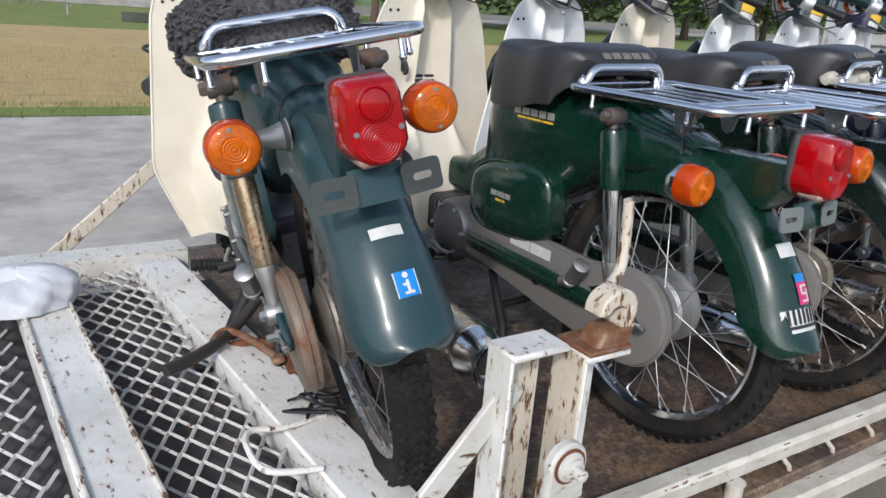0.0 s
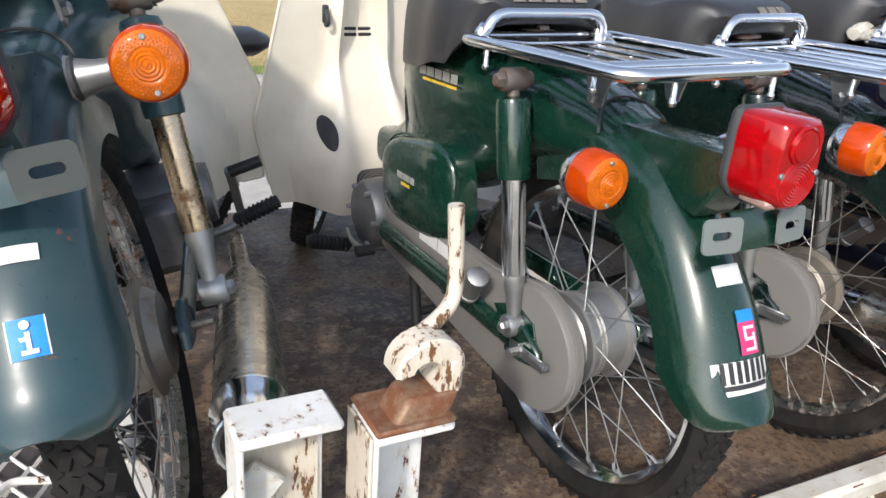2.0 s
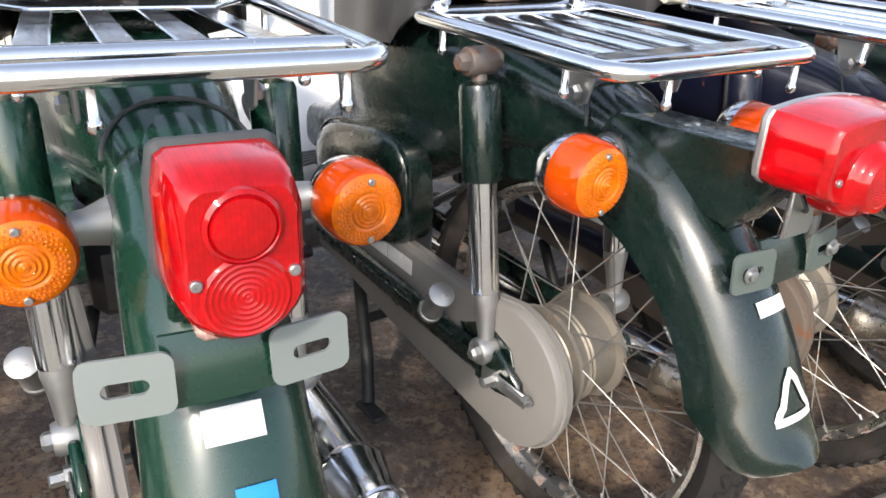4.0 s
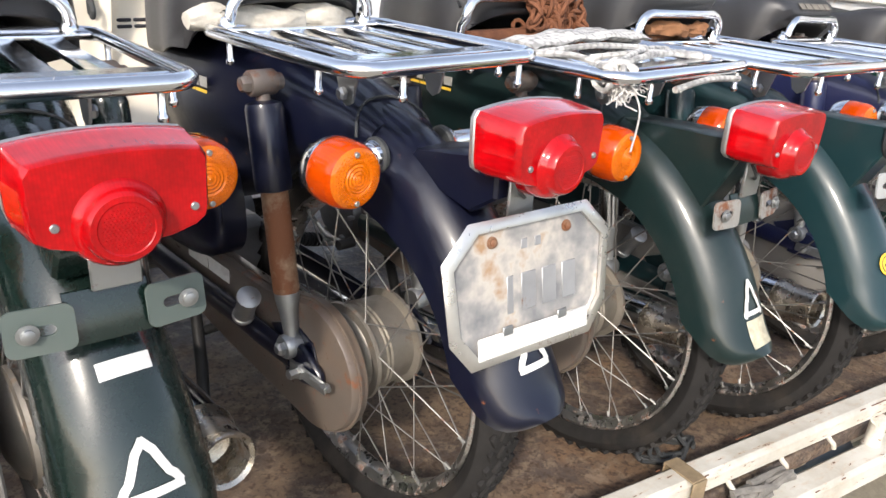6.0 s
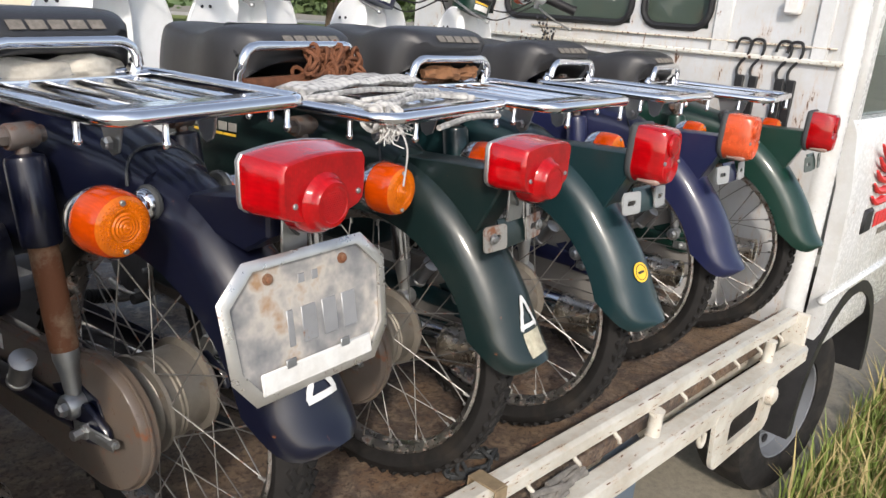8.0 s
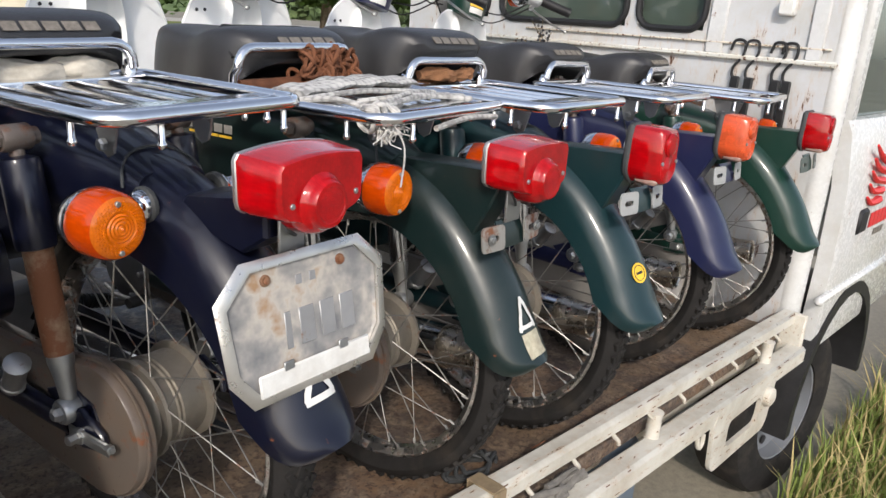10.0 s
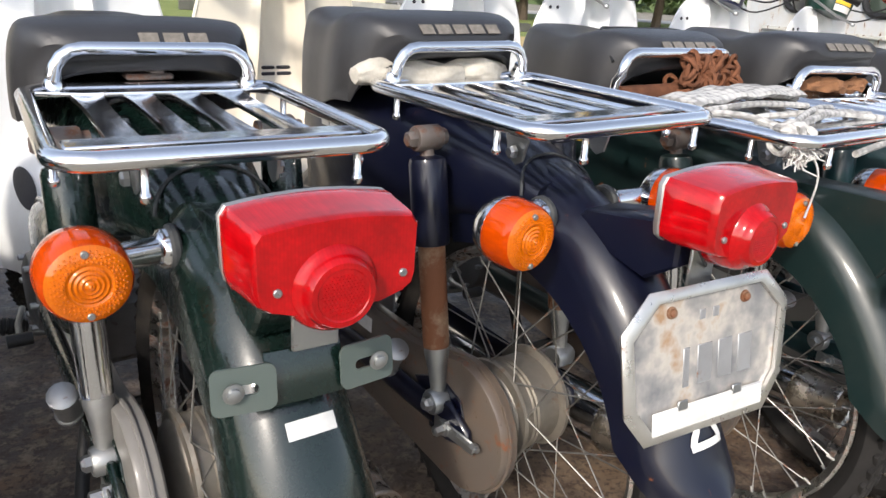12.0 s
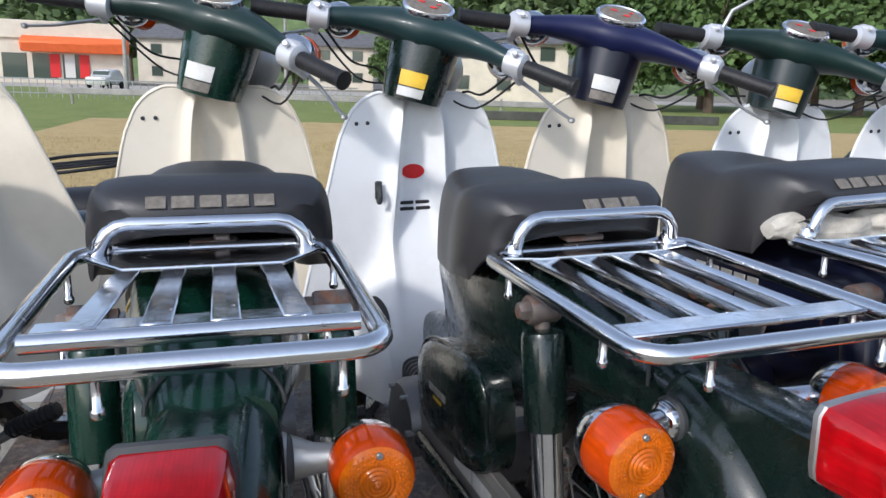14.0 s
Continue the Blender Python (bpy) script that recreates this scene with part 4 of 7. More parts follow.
def shield_y(x, z):
    """Rider's side of the shield: a shallow channel above the vents that turns into a wide tunnel below them."""
    low = min(1, max(0, (0.69 - z) / 0.40))
    low = low * low * (3 - 2 * low)
    flat = 0.034 + 0.09 * low
    u = min(1, max(0, (abs(x) - flat) / (0.046 + 0.044 * low)))
    s = u * u * (3 - 2 * u)
    hollow = 0.034 * min(1, max(0, (0.90 - z) / 0.10)) * (1 - low)
    crest = 0.026 * math.exp(-((abs(x) - 0.080) / 0.017) ** 2) * (1 - low) * min(1, max(0, (0.905 - z) / 0.05))
    return 0.926 + 0.05 * (0.82 - z) + (0.8 * hollow - 0.150 * low) * (1 - s) - crest


def shield_geo():
    """Leg shield: a ridged middle over the frame tube and two wings, 4 mm thick."""
    g = Geo()
    xs = [HALF * k for k in (-1, -0.96, -0.86, -0.76, -0.66, -0.58, -0.50, -0.43, -0.37, -0.34, -0.31, -0.28, -0.25, -0.22, -0.19, -0.16, -0.13, -0.10, -0.05, 0, 0.05, 0.10, 0.13, 0.16, 0.19, 0.22, 0.25, 0.28, 0.31, 0.34, 0.37, 0.43, 0.50, 0.58, 0.66, 0.76, 0.86, 0.96, 1)]
    zs = [0.225, 0.25] + [0.28 + 0.03 * k for k in range(19)] + [0.845, 0.862, 0.876, 0.888, 0.898, 0.906, 0.911, 0.914]

    def at(x, z):
        half = HALF - 0.100 * min(1, max(0, (z - 0.42) / 0.42))
        if z > 0.80:
            half -= 0.100 * (1 - math.sqrt(max(0, 1 - ((z - 0.80) / 0.116) ** 2)))
        if z < 0.45:
            half -= 0.05 * (0.45 - z) / 0.22
        return Vector((x * half / HALF, shield_y(x, z), z))

    for side in (0.0, 0.004):
        base = len(g.v)
        for z in zs:
            for x in xs:
                p = at(x, z)
                g.v.append((p.x, p.y + side, p.z))
        nx = len(xs)
        for i in range(len(zs) - 1):
            for j in range(nx - 1):
                a = base + i * nx + j
                q = (a, a + 1, a + nx + 1, a + nx)
                g.f.append(q if side else q[::-1])
    n = len(xs) * len(zs)
    nx, nz = len(xs), len(zs)
    edge = [j for j in range(nx)] + [i * nx + nx - 1 for i in range(1, nz)] + [(nz - 1) * nx + j for j in range(nx - 2, -1, -1)] + [i * nx for i in range(nz - 2, 0, -1)]
    for a, b in zip(edge, edge[1:] + edge[:1]):
        g.f.append((a, b, b + n, a + n))
    rim = [Vector(g.v[k]) + Vector((0, 0.002, 0)) for k in edge[nx - 4:-1]]
    g.tube(rim, 0.0042, 6)
    return g


def shield_parts(parent, mat, red=False, shift=0.0, base=Matrix()):
    s = part("leg_shield", shield_geo, mat, parent, key="shield", at=base @ pose(shift, 0.004, 0))

    def vents():
        g = Geo()
        for i in range(2):
            for sx in (-1, 1):
                z = 0.648 + 0.014 * i
                g.box((sx * 0.023, shield_y(0, z) - 0.001, z), (0.041, 0.006, 0.008), 0.002)
        return g

    def patch(x0, z0, a, b, lift):
        """An oval that follows the shield's face."""
        rings = []
        for k in (1.0, 0.99, 0.75, 0.5, 0.25, 0.02):
            d = lift if k < 1 else 0.0
            rings.append([(x0 + k * a * math.cos(radians(q)), shield_y(x0 + k * a * math.cos(radians(q)), z0 + k * b * math.sin(radians(q))) - d, z0 + k * b * math.sin(radians(q))) for q in range(0, 360, 12)])
        return Geo().loft(rings)

    def hole():
        return patch(-0.117, 0.425, 0.018, 0.038, 0.0022)

    def hook():
        y = shield_y(-0.098, 0.695)
        g = Geo().box((-0.098, y - 0.004, 0.700), (0.017, 0.006, 0.042), 0.0028)
        return g.tube(smooth_path([(-0.098, y - 0.006, 0.708), (-0.100, y - 0.022, 0.700), (-0.101, y - 0.027, 0.686), (-0.101, y - 0.021, 0.676), (-0.101, y - 0.014, 0.678)], 4), 0.0058, 8)

    def studs():
        g = Geo()
        for x, z in ((-0.145, 0.848), (-0.12, 0.849)):
            g.lathe([(0.0045, 0), (0.0045, 0.003)], (x, shield_y(x, z) + 0.001, z), (0, -1, 0), 8)
        return g

    part("vent_slot", vents, "print_dark", s, key="sh_vent")
    part("access_hole", hole, "print_dark", s, key="sh_hole")
    part("hook", hook, "gasket", s, key="sh_hook")
    part("stud_hole", studs, "print_dark", s, key="sh_stud")
    if red:
        def badge():
            return patch(-0.004, 0.735, 0.028, 0.017, 0.0025)

        part("badge", badge, "print_red", s, key="sh_badge", label="oval red maker's sticker")
    return s


def front_end(parent, paint_mat, turn, label_mat, mirror=False, spokes=18, base=Matrix(), cover_mat="cover_green"):
    """Fork, front wheel, handlebar with its cover; turn: degrees to the left."""
    pivot = Vector((0, 0.93, 0.862))
    at = base @ Matrix.Translation(pivot) @ Matrix.Rotation(radians(turn), 4, Vector((0, -0.42, 0.91)).normalized())

    def cover():
        # wing-shaped handlebar cover
        g, rings = Geo(), []
        for x in (-0.215, -0.20, -0.15, -0.10, -0.06, -0.03, 0.0, 0.03, 0.06, 0.10, 0.15, 0.20, 0.215):
            u = min(1, abs(x) / 0.2)
            h = 0.036 * (1 - u) ** 1.6 + 0.021
            dep = 0.072 * (1 - u) ** 1.5 + 0.022
            yc = -0.015 - 0.095 * u ** 1.3
            zc = 0.165 + 0.024 * (1 - u) + 0.012 * math.sin(u * 3.0)
            rings.append([(x, yc + dep * math.cos(2 * math.pi * j / 18), zc + h * math.sin(2 * math.pi * j / 18)) for j in range(18)])
        return g.loft(rings)

    def neck():
        g, rings = Geo(), []
        for z, w, d, y in ((0.185, 0.078, 0.084, -0.005), (0.11, 0.074, 0.079, -0.012), (0.06, 0.068, 0.072, -0.02), (0.045, 0.066, 0.069, -0.022), (0.030, 0.064, 0.066, -0.024)):
            rings.append([(w * math.cos(2 * math.pi * j / 40), y + d * math.sin(2 * math.pi * j / 40), z) for j in range(40)])
        return g.loft(rings)

    def lampshell():
        return Geo().lathe([(0.02, -0.05), (0.06, -0.03), (0.078, 0.02), (0.082, 0.055), (0.078, 0.065), (0.04, 0.072), (0.0, 0.074)], (0, 0.05, 0.12), (0, 1, -0.12), 28)

    def meter():
        g = Geo()
        c = Vector((0, -0.066, 0.240))
        rings = []
        for r, h in ((1.0, -0.01), (1.0, 0.004), (0.92, 0.009), (0.84, 0.006)):
            ring = []
            for j in range(28):
                a = 2 * math.pi * j / 28
                p = Vector((0.056 * r * math.cos(a), 0.040 * r * math.sin(a), h))
                ring.append(c + Matrix.Rotation(radians(36), 3, "X") @ p)
            rings.append(ring)
        return g.loft(rings)

    def dial():
        g = Geo()
        rot = Matrix.Rotation(radians(36), 4, "X")
        m = Matrix.Translation((0, -0.066, 0.240)) @ rot
        g.plate([(0.047 * math.cos(radians(a)), 0.033 * math.sin(radians(a))) for a in range(0, 360, 15)], 0.002, m @ Matrix.Translation((0, 0, 0.0055)))
        return g

    def dialmarks():
        g = Geo()
        m = Matrix.Translation((0, -0.0712, 0.2475)) @ Matrix.Rotation(radians(36), 4, "X")
        for x, y, w, h in ((-0.018, 0.008, 0.016, 0.006), (0.012, -0.006, 0.014, 0.007), (0.02, 0.01, 0.008, 0.005)):
            g.box(m @ Vector((x, y, 0.0)), (w, h, 0.0015), 0.0004, m.to_3x3())
        return g

    def grips(sides):
        g = Geo()
        for sx in sides:
            a, b = Vector((sx * 0.225, -0.125, 0.162)), Vector((sx * 0.338, -0.165, 0.145))
            d = (b - a).normalized()
            L = (b - a).length
            prof = [(0.012, 0), (0.0175, 0.003)]
            for i in range(16):
                h = 0.006 + i * (L - 0.012) / 16
                prof += [(0.0171, h), (0.0178, h + 0.002), (0.0178, h + 0.004)]
            prof += [(0.0195, L - 0.005), (0.0195, L - 0.001), (0.008, L)]
            g.lathe(prof, a, d, 14)
        return g

    def clamps(sides):
        g = Geo()
        for sx in sides:
            d = Vector((sx * 0.95, -0.32, -0.1))
            g.lathe([(0.018, -0.024), (0.027, -0.020), (0.028, 0.016), (0.019, 0.022)], (sx * 0.212, -0.12, 0.163), d, 18)
            g.box((sx * 0.208, -0.118, 0.182), (0.040, 0.042, 0.026), 0.008)
            g.lathe([(0.006, 0.0), (0.006, 0.012), (0.004, 0.014)], (sx * 0.205, -0.140, 0.182), (0, -1, 0.2), 10)
            g.tube([(sx * 0.212, -0.115, 0.145), (sx * 0.225, -0.08, 0.13)], 0.009, 8)
        return g

    def levers(sides):
        g = Geo()
        for sx in sides:
            g.tube([(sx * 0.222, -0.075, 0.135), (sx * 0.26, -0.088, 0.118), (sx * 0.31, -0.12, 0.092), (sx * 0.345, -0.15, 0.078)], [0.007, 0.006, 0.005, 0.005], 8, flat=0.7)
            g.lathe([(0.003, -0.006), (0.007, -0.003), (0.007, 0.003), (0.003, 0.006)], (sx * 0.347, -0.152, 0.077), (0, 0, 1), 10)
        return g

    def signals(sides):
        g = Geo()
        for sx in sides:
            g.lathe([(0.036, -0.018), (0.040, -0.008), (0.040, 0.004), (0.034, 0.020), (0.020, 0.032), (0.0, 0.036)], (sx * 0.185, -0.06, 0.17), (0.25 * sx, -1, 0.1), 22)
        return g

    def siglens(sides):
        g = Geo()
        for sx in sides:
            g.lathe([(0.039, -0.004), (0.041, 0.006), (0.040, 0.03), (0.03, 0.04), (0.0, 0.042)], (sx * 0.185 - 0.25 * sx * -0.012, -0.048, 0.17), (-0.25 * sx, 1, -0.1), 22)
        return g

    def cables(sides):
        g = Geo()
        for sx in sides:
            g.tube(smooth_path([(sx * 0.20, -0.09, 0.14), (sx * 0.15, -0.02, 0.085), (sx * 0.10, 0.05, 0.08), (sx * 0.05, 0.06, 0.02)], 5), 0.003, 6)
            g.tube(smooth_path([(sx * 0.22, -0.085, 0.133), (sx * 0.14, 0.02, 0.05), (sx * 0.06, 0.05, 0.06)], 5), 0.0026, 6)
        return g

    def fork():
        g = Geo()
        for sx in (-1, 1):
            g.tube([(sx * 0.040, 0.10, -0.06), (sx * 0.06, 0.16, -0.17), (sx * 0.075, 0.22, -0.46), (sx * 0.075, 0.26, -0.56)], [0.022, 0.032, 0.032, 0.02], 12)
            g.tube([(sx * 0.075, 0.25, -0.55), (sx * 0.075, 0.34, -0.589)], 0.014, 8)
        return g

    def guard():
        g, rings = Geo(), []
        c = Vector((0, 0.34, -0.589))
        for i in range(18):
            a = radians(-8 + 150 * i / 17)
            out = Vector((0, -math.cos(a), math.sin(a)))
            ring = []
            for off in (0.0, 0.003):
                row = []
                for j in range(-5, 6):
                    b = j / 5 * radians(90)
                    row.append(c + (0.29 + 0.02 * math.cos(b) - off) * out + Vector(((0.056 - off) * math.sin(b), 0, 0)))
                row = [row[0] - 0.05 * out] + row + [row[-1] - 0.05 * out]
                ring.append(row)
            rings.append(ring[0] + ring[1][::-1])
        return g.loft(rings)

    low = at @ pose(-0.008, 0, 0.006) @ Matrix.Scale(0.92, 4, (0, 0, 1))
    hb = part("handlebar", cover, cover_mat, parent, key="hb_cover", at=low)
    nk = part("headlamp_nacelle", neck, paint_mat, parent, key="hb_neck", at=low)
    part("headlamp", lampshell, "alloy", nk, key="hb_lamp")
    mt = part("speedometer", meter, "chrome", hb, key="hb_meter", label="chrome-rimmed oval speedometer")
    part("dial", dial, "print_silver", mt, key="hb_dial")
    part("dial_marks", dialmarks, "print_red", mt, key="hb_marks")
    for sx in (-1, 1):
        part("grip", lambda: grips((sx,)), "black", hb, key=f"hb_grip{sx}", label="ribbed black rubber grip")
        part("lever_clamp", lambda: clamps((sx,)), "switch_grey", hb, key=f"hb_clamp{sx}")
        part("lever", lambda: levers((sx,)), "alloy", hb, key=f"hb_lever{sx}")
        part("front_signal", lambda: signals((sx,)), "chrome", hb, key=f"hb_sig{sx}")
        part("signal_lens", lambda: siglens((sx,)), "amber", hb, key=f"hb_sigl{sx}")
        part("cable", lambda: cables((sx,)), "black", hb, key=f"hb_cable{sx}")

    def label_strip(z, h, x0):
        def make():
            g, rings = Geo(), []
            for zz in (z, z + h):
                w = 0.0645 + (zz - 0.030) / 0.155 * 0.014 + 0.0022
                d = w + 0.0045
                y = -0.024 + (zz - 0.035) / 0.13 * 0.019
                rings.append([(w * math.sin(radians(a)), y - d * math.cos(radians(a)), zz) for a in range(-26 + x0, 27 + x0, 6)])
            g.loft(rings, False, False)
            return g
        return make

    part("caution_label", label_strip(0.062, 0.034, 8), label_mat, nk, key="hb_lab1")
    part("caution_label", label_strip(0.038, 0.021, 8), "sticker" if label_mat != "sticker" else "print_silver", nk, key="hb_lab2")
    if mirror:
        part("mirror_stalk", lambda: Geo().tube([(-0.19, -0.11, 0.19), (-0.18, -0.105, 0.24), (-0.13, -0.10, 0.29), (0.06, -0.11, 0.36)], 0.005, 8), "steel", hb, key="hb_mir")
    fk = part("fork", fork, paint_mat, parent, key="hb_fork", at=at)
    part("front_mudguard", guard, paint_mat, fk, key="hb_guard")
    wheel(parent, "front_wheel", at @ pose(0, 0.34, -0.589), spokes)


def text_bars(parent, name, mat, widths, h, gap, at, label=""):
    part(name, lambda: bars_geo(widths, h, gap), mat, parent, label=label, key=f"bars{widths}{h}{gap}", at=at)


def motorcycle(label, at, paint_mat, tail="wide", rack_style=0, rack_dims=(0.298, -0.172, 0.20), case="case_grey", shock_low="chrome", shock_cover=None, shield="white", red=False, steer=0.0, note="print_yellow", bracket=True, bolts=False, seat="vinyl", rim="chrome_worn", muffler="chrome", tail_shade="red_lens", mirror=False, shock_eye="alloy", shine="chrome", half=0.152, turn_lamp=0.0, piping=False, lift=0.012, strap_mat="bracket_grey", lamp_scale=1.0, rack_turn=0.0, shield_shift=0.0, handle=0.052, hub="hub_dirty", grip=0.118, rack_aside=0.0, rack_up=0.012, lamp_up=0.616, tail_turn=0.0, lamp_off=(0.0, 0.0, 0.0), strap_off=(0.0, 0.0, 0.0), front_turn=0.0, panel=0.56):
    b = thing("motorcycle", label, "motorcycle", at, "motorcycles standing in a row on the truck bed")
    tail_at = Matrix.Rotation(radians(tail_turn), 4, "Z")
    part("mudguard", lambda: fender_geo(SHORT if seat == "fleece" else FENDER), paint_mat, b, key="fender_short" if seat == "fleece" else "fender", at=tail_at)
    part("body", body_geo, paint_mat, b, key="body")
    part("seam_bead", lambda: Geo().tube([(0.0655 * math.sin(radians(a)), -0.012 - 0.03 * abs(math.sin(radians(a))) ** 3, 0.628 + 0.0425 * math.cos(radians(a))) for a in range(-90, 91, 10)], 0.0022, 6), "gasket", b, key="seam")
    for sx in (-1, 1):
        part("swing_arm", lambda: arm_geo(sx), paint_mat, b, key=f"arm{sx}")
        shock(b, sx, shock_cover or paint_mat, shock_low, shock_eye)
        amber_lamp(b, sx, half, up=lamp_up)
    wheel(b, "rear_wheel", pose(0, 0, AXLE), 36, rim, hub)
    cc = part("chain_case", chain_case_geo, case, b, key="case")

    def nuts():
        g = Geo()
        g.lathe([(0.013, 0), (0.013, 0.008), (0.008, 0.009), (0.008, 0.022), (0.005, 0.024)], (-0.133, 0.0, AXLE), (-1, 0, 0), 6)
        g.box((-0.136, -0.02, AXLE), (0.004, 0.09, 0.022), 0.002)
        g.tube([(-0.136, -0.03, AXLE + 0.004), (-0.136, -0.075, AXLE + 0.004)], 0.004, 8)
        g.lathe([(0.007, 0), (0.007, 0.008)], (-0.136, -0.062, AXLE + 0.004), (0, -1, 0), 6)
        return g

    part("axle_nut", nuts, "steel", b, key="axnut")
    part("recess", lambda: Geo().plate([(0.045, -0.02), (0.10, 0.035), (0.04, 0.062), (-0.012, 0.045), (-0.03, 0.0), (0.0, -0.03)], 0.004, Matrix(((0, 0, -1, -0.1165), (1, 0, 0, 0.0), (0, 1, 0, AXLE), (0, 0, 0, 1)))), paint_mat, cc, key="recess")
    part("inspection_plug", lambda: Geo().lathe([(0.012, 0), (0.012, 0.002), (0.009, 0.003)], (-0.118, 0.27, 0.262), (-1, 0, 0), 18), "black", cc, key="plug")
    text_bars(cc, "caution_label", "sticker", (0.07, 0.07), 0.026, 0.003, pose(-0.1195, 0.30, 0.338, 0, 0, -90) @ pose(0, 0, 0, 0, 1.5, 0))
    ex = part("muffler", muffler_geo, muffler, b, key="muff", at=None if seat == "fleece" else pose(0, 0.085, 0))
    part("muffler_tip", muffler_tip_geo, "chrome" if half < 0.15 else "muffler_worn", ex, key="mufft")
    sc = part("side_cover", side_cover_geo, paint_mat, b, key="sidec")
    part("screw", lambda: Geo().lathe([(0.006, 0), (0.006, 0.004), (0.003, 0.006)], (-0.128, 0.392, 0.505), (-1, 0, 0.3), 10), "steel", sc, key="sidescr")
    text_bars(sc, "emblem", "emblem_silver", (0.022, 0.026, 0.018), 0.013, 0.003, pose(-0.1405, 0.40, 0.445, 0, 0, -90))
    text_bars(sc, "emblem", "print_yellow", (0.022, 0.010), 0.006, 0.003, pose(-0.1405, 0.40, 0.430, 0, 0, -90))
    engine(b)
    foot_controls(b)
    if not red:
        text_bars(b, "tank_emblem", "emblem_silver", (0.022, 0.025, 0.023, 0.023, 0.022), 0.016, 0.005, pose(-0.1158, 0.335, 0.652, 0, 0, -90))
        text_bars(b, "tank_emblem_strip", "print_yellow", (0.03, 0.05, 0.035), 0.005, 0.003, pose(-0.1155, 0.330, 0.637, 0, 0, -90))
    if seat == "fleece":
        part("seat", fleece_geo, "fleece", b, "curly dark grey sheepskin seat cover", key="fleece", at=pose(0, 0.045, -0.012))
    else:
        st = part("seat", seat_geo, "vinyl", b, key="seat", label="black vinyl single seat", at=pose(0, 0.028, lift))
        text_bars(st, "seat_lettering", "print_silver", (0.023, 0.026, 0.025, 0.026, 0.024) if seat == "vinyl" else (0.024, 0.026, 0.024), 0.0175, 0.006, pose(0.0 if seat == "vinyl" else 0.03, 0.1562, 0.7915, -46))
        if piping:
            part("piping", lambda: Geo().tube(smooth_path([(-0.146, 0.20, 0.76), (-0.12, 0.26, 0.806), (-0.04, 0.31, 0.808), (0.04, 0.31, 0.808), (0.12, 0.26, 0.806), (0.146, 0.20, 0.76)], 6), 0.0028, 6), "black", st, key="piping")
        part("seat_latch", lambda: Geo().box((0, 0.21, 0.738), (0.06, 0.03, 0.008), 0.003).box((0.01, 0.21, 0.744), (0.02, 0.02, 0.010), 0.003), "latch", b, key="latch")
    rack(b, *rack_dims, rack_style, shine, handle, grip, rack_aside, rack_up).matrix_basis @= Matrix.Rotation(radians(rack_turn), 4, "Z")
    part("tail_bracket", lambda: tail_bracket_geo(0.266, panel), paint_mat, b, key=f"tailbr{panel}", at=tail_at)
    twist = tail_at @ Matrix.Translation((0, -0.25, 0)) @ Matrix.Rotation(radians(turn_lamp), 4, "Z") @ Matrix.Translation((0, 0.25, 0))
    if tail == "wide":
        tail_wide(b, tail_shade, twist @ pose(0, -0.013, 0.007) @ Matrix.Translation(lamp_off))
    else:
        tail_tall(b, tail_shade, at=twist @ Matrix.Translation(lamp_off) @ Matrix.Translation((0, -0.266, 0.664)) @ Matrix.Scale(lamp_scale, 4) @ Matrix.Translation((0, 0.25, -0.66)))
    if bracket:
        plate_bracket(b, strap_mat, bolts=bolts, at=twist @ Matrix.Translation(strap_off) @ (pose(0, -0.014, 0.002) if tail == "wide" else pose(0, -0.024, 0.020)), mid=paint_mat)
    base = pose(0, 0.3, 0, 0, 0, front_turn) @ pose(0, -0.3, 0)
    shield_parts(b, shield, red, shield_shift, base)
    cover = "cover_navy" if paint_mat.startswith("navy") else "cover_teal" if paint_mat in ("green_d", "green_g") else "cover_green"
    front_end(b, paint_mat, steer, note, mirror, base=base, cover_mat=cover)
    return b


def on_fender(s, side=0.0, lift=0.0015, shape=FENDER):
    """A pose on the mudguard's crown at height s, its z looking out and its y up along it."""
    pts = smooth_path([(0, y, z) for y, z in shape], 8)
    i = min(range(1, len(pts) - 1), key=lambda k: abs(pts[k].z - s) if pts[k].y < -0.1 else 9)
    d = (pts[i - 1] - pts[i + 1]).normalized()
    out = Vector((0, -d.z, d.y))
    m = Matrix((Vector((1, 0, 0)), d, out)).transposed().to_4x4()
    p = pts[i] + out * (lift + 0.0012)
    # the crown is an ellipse 0.068 by 0.055
    a = math.asin(max(-1, min(1, side / 0.068)))
    p = p + Vector((side, 0, 0)) + out * (0.055 * math.cos(a) - 0.055)
    tilt = math.atan2(0.055 * math.sin(a), 0.068 * math.cos(a))
    return Matrix.Translation(p) @ m @ Matrix.Rotation(tilt, 4, "Y")


def curved_patch(outline_w, h, s, side=0.0, lift=0.0012, shape=FENDER):
    """A sticker bent over the mudguard: width, height, at height s and side."""
    g = Geo()
    nx, nz = 7, 4
    rows = []
    for i in range(nz):
        z = s + h * (0.5 - i / (nz - 1))
        row = []
        for j in range(nx):
            x = side + outline_w * (j / (nx - 1) - 0.5)
            m = on_fender(z, x, lift, shape)
            row.append(m.translation)
        rows.append(row)
    return g.loft(rows, False, False)


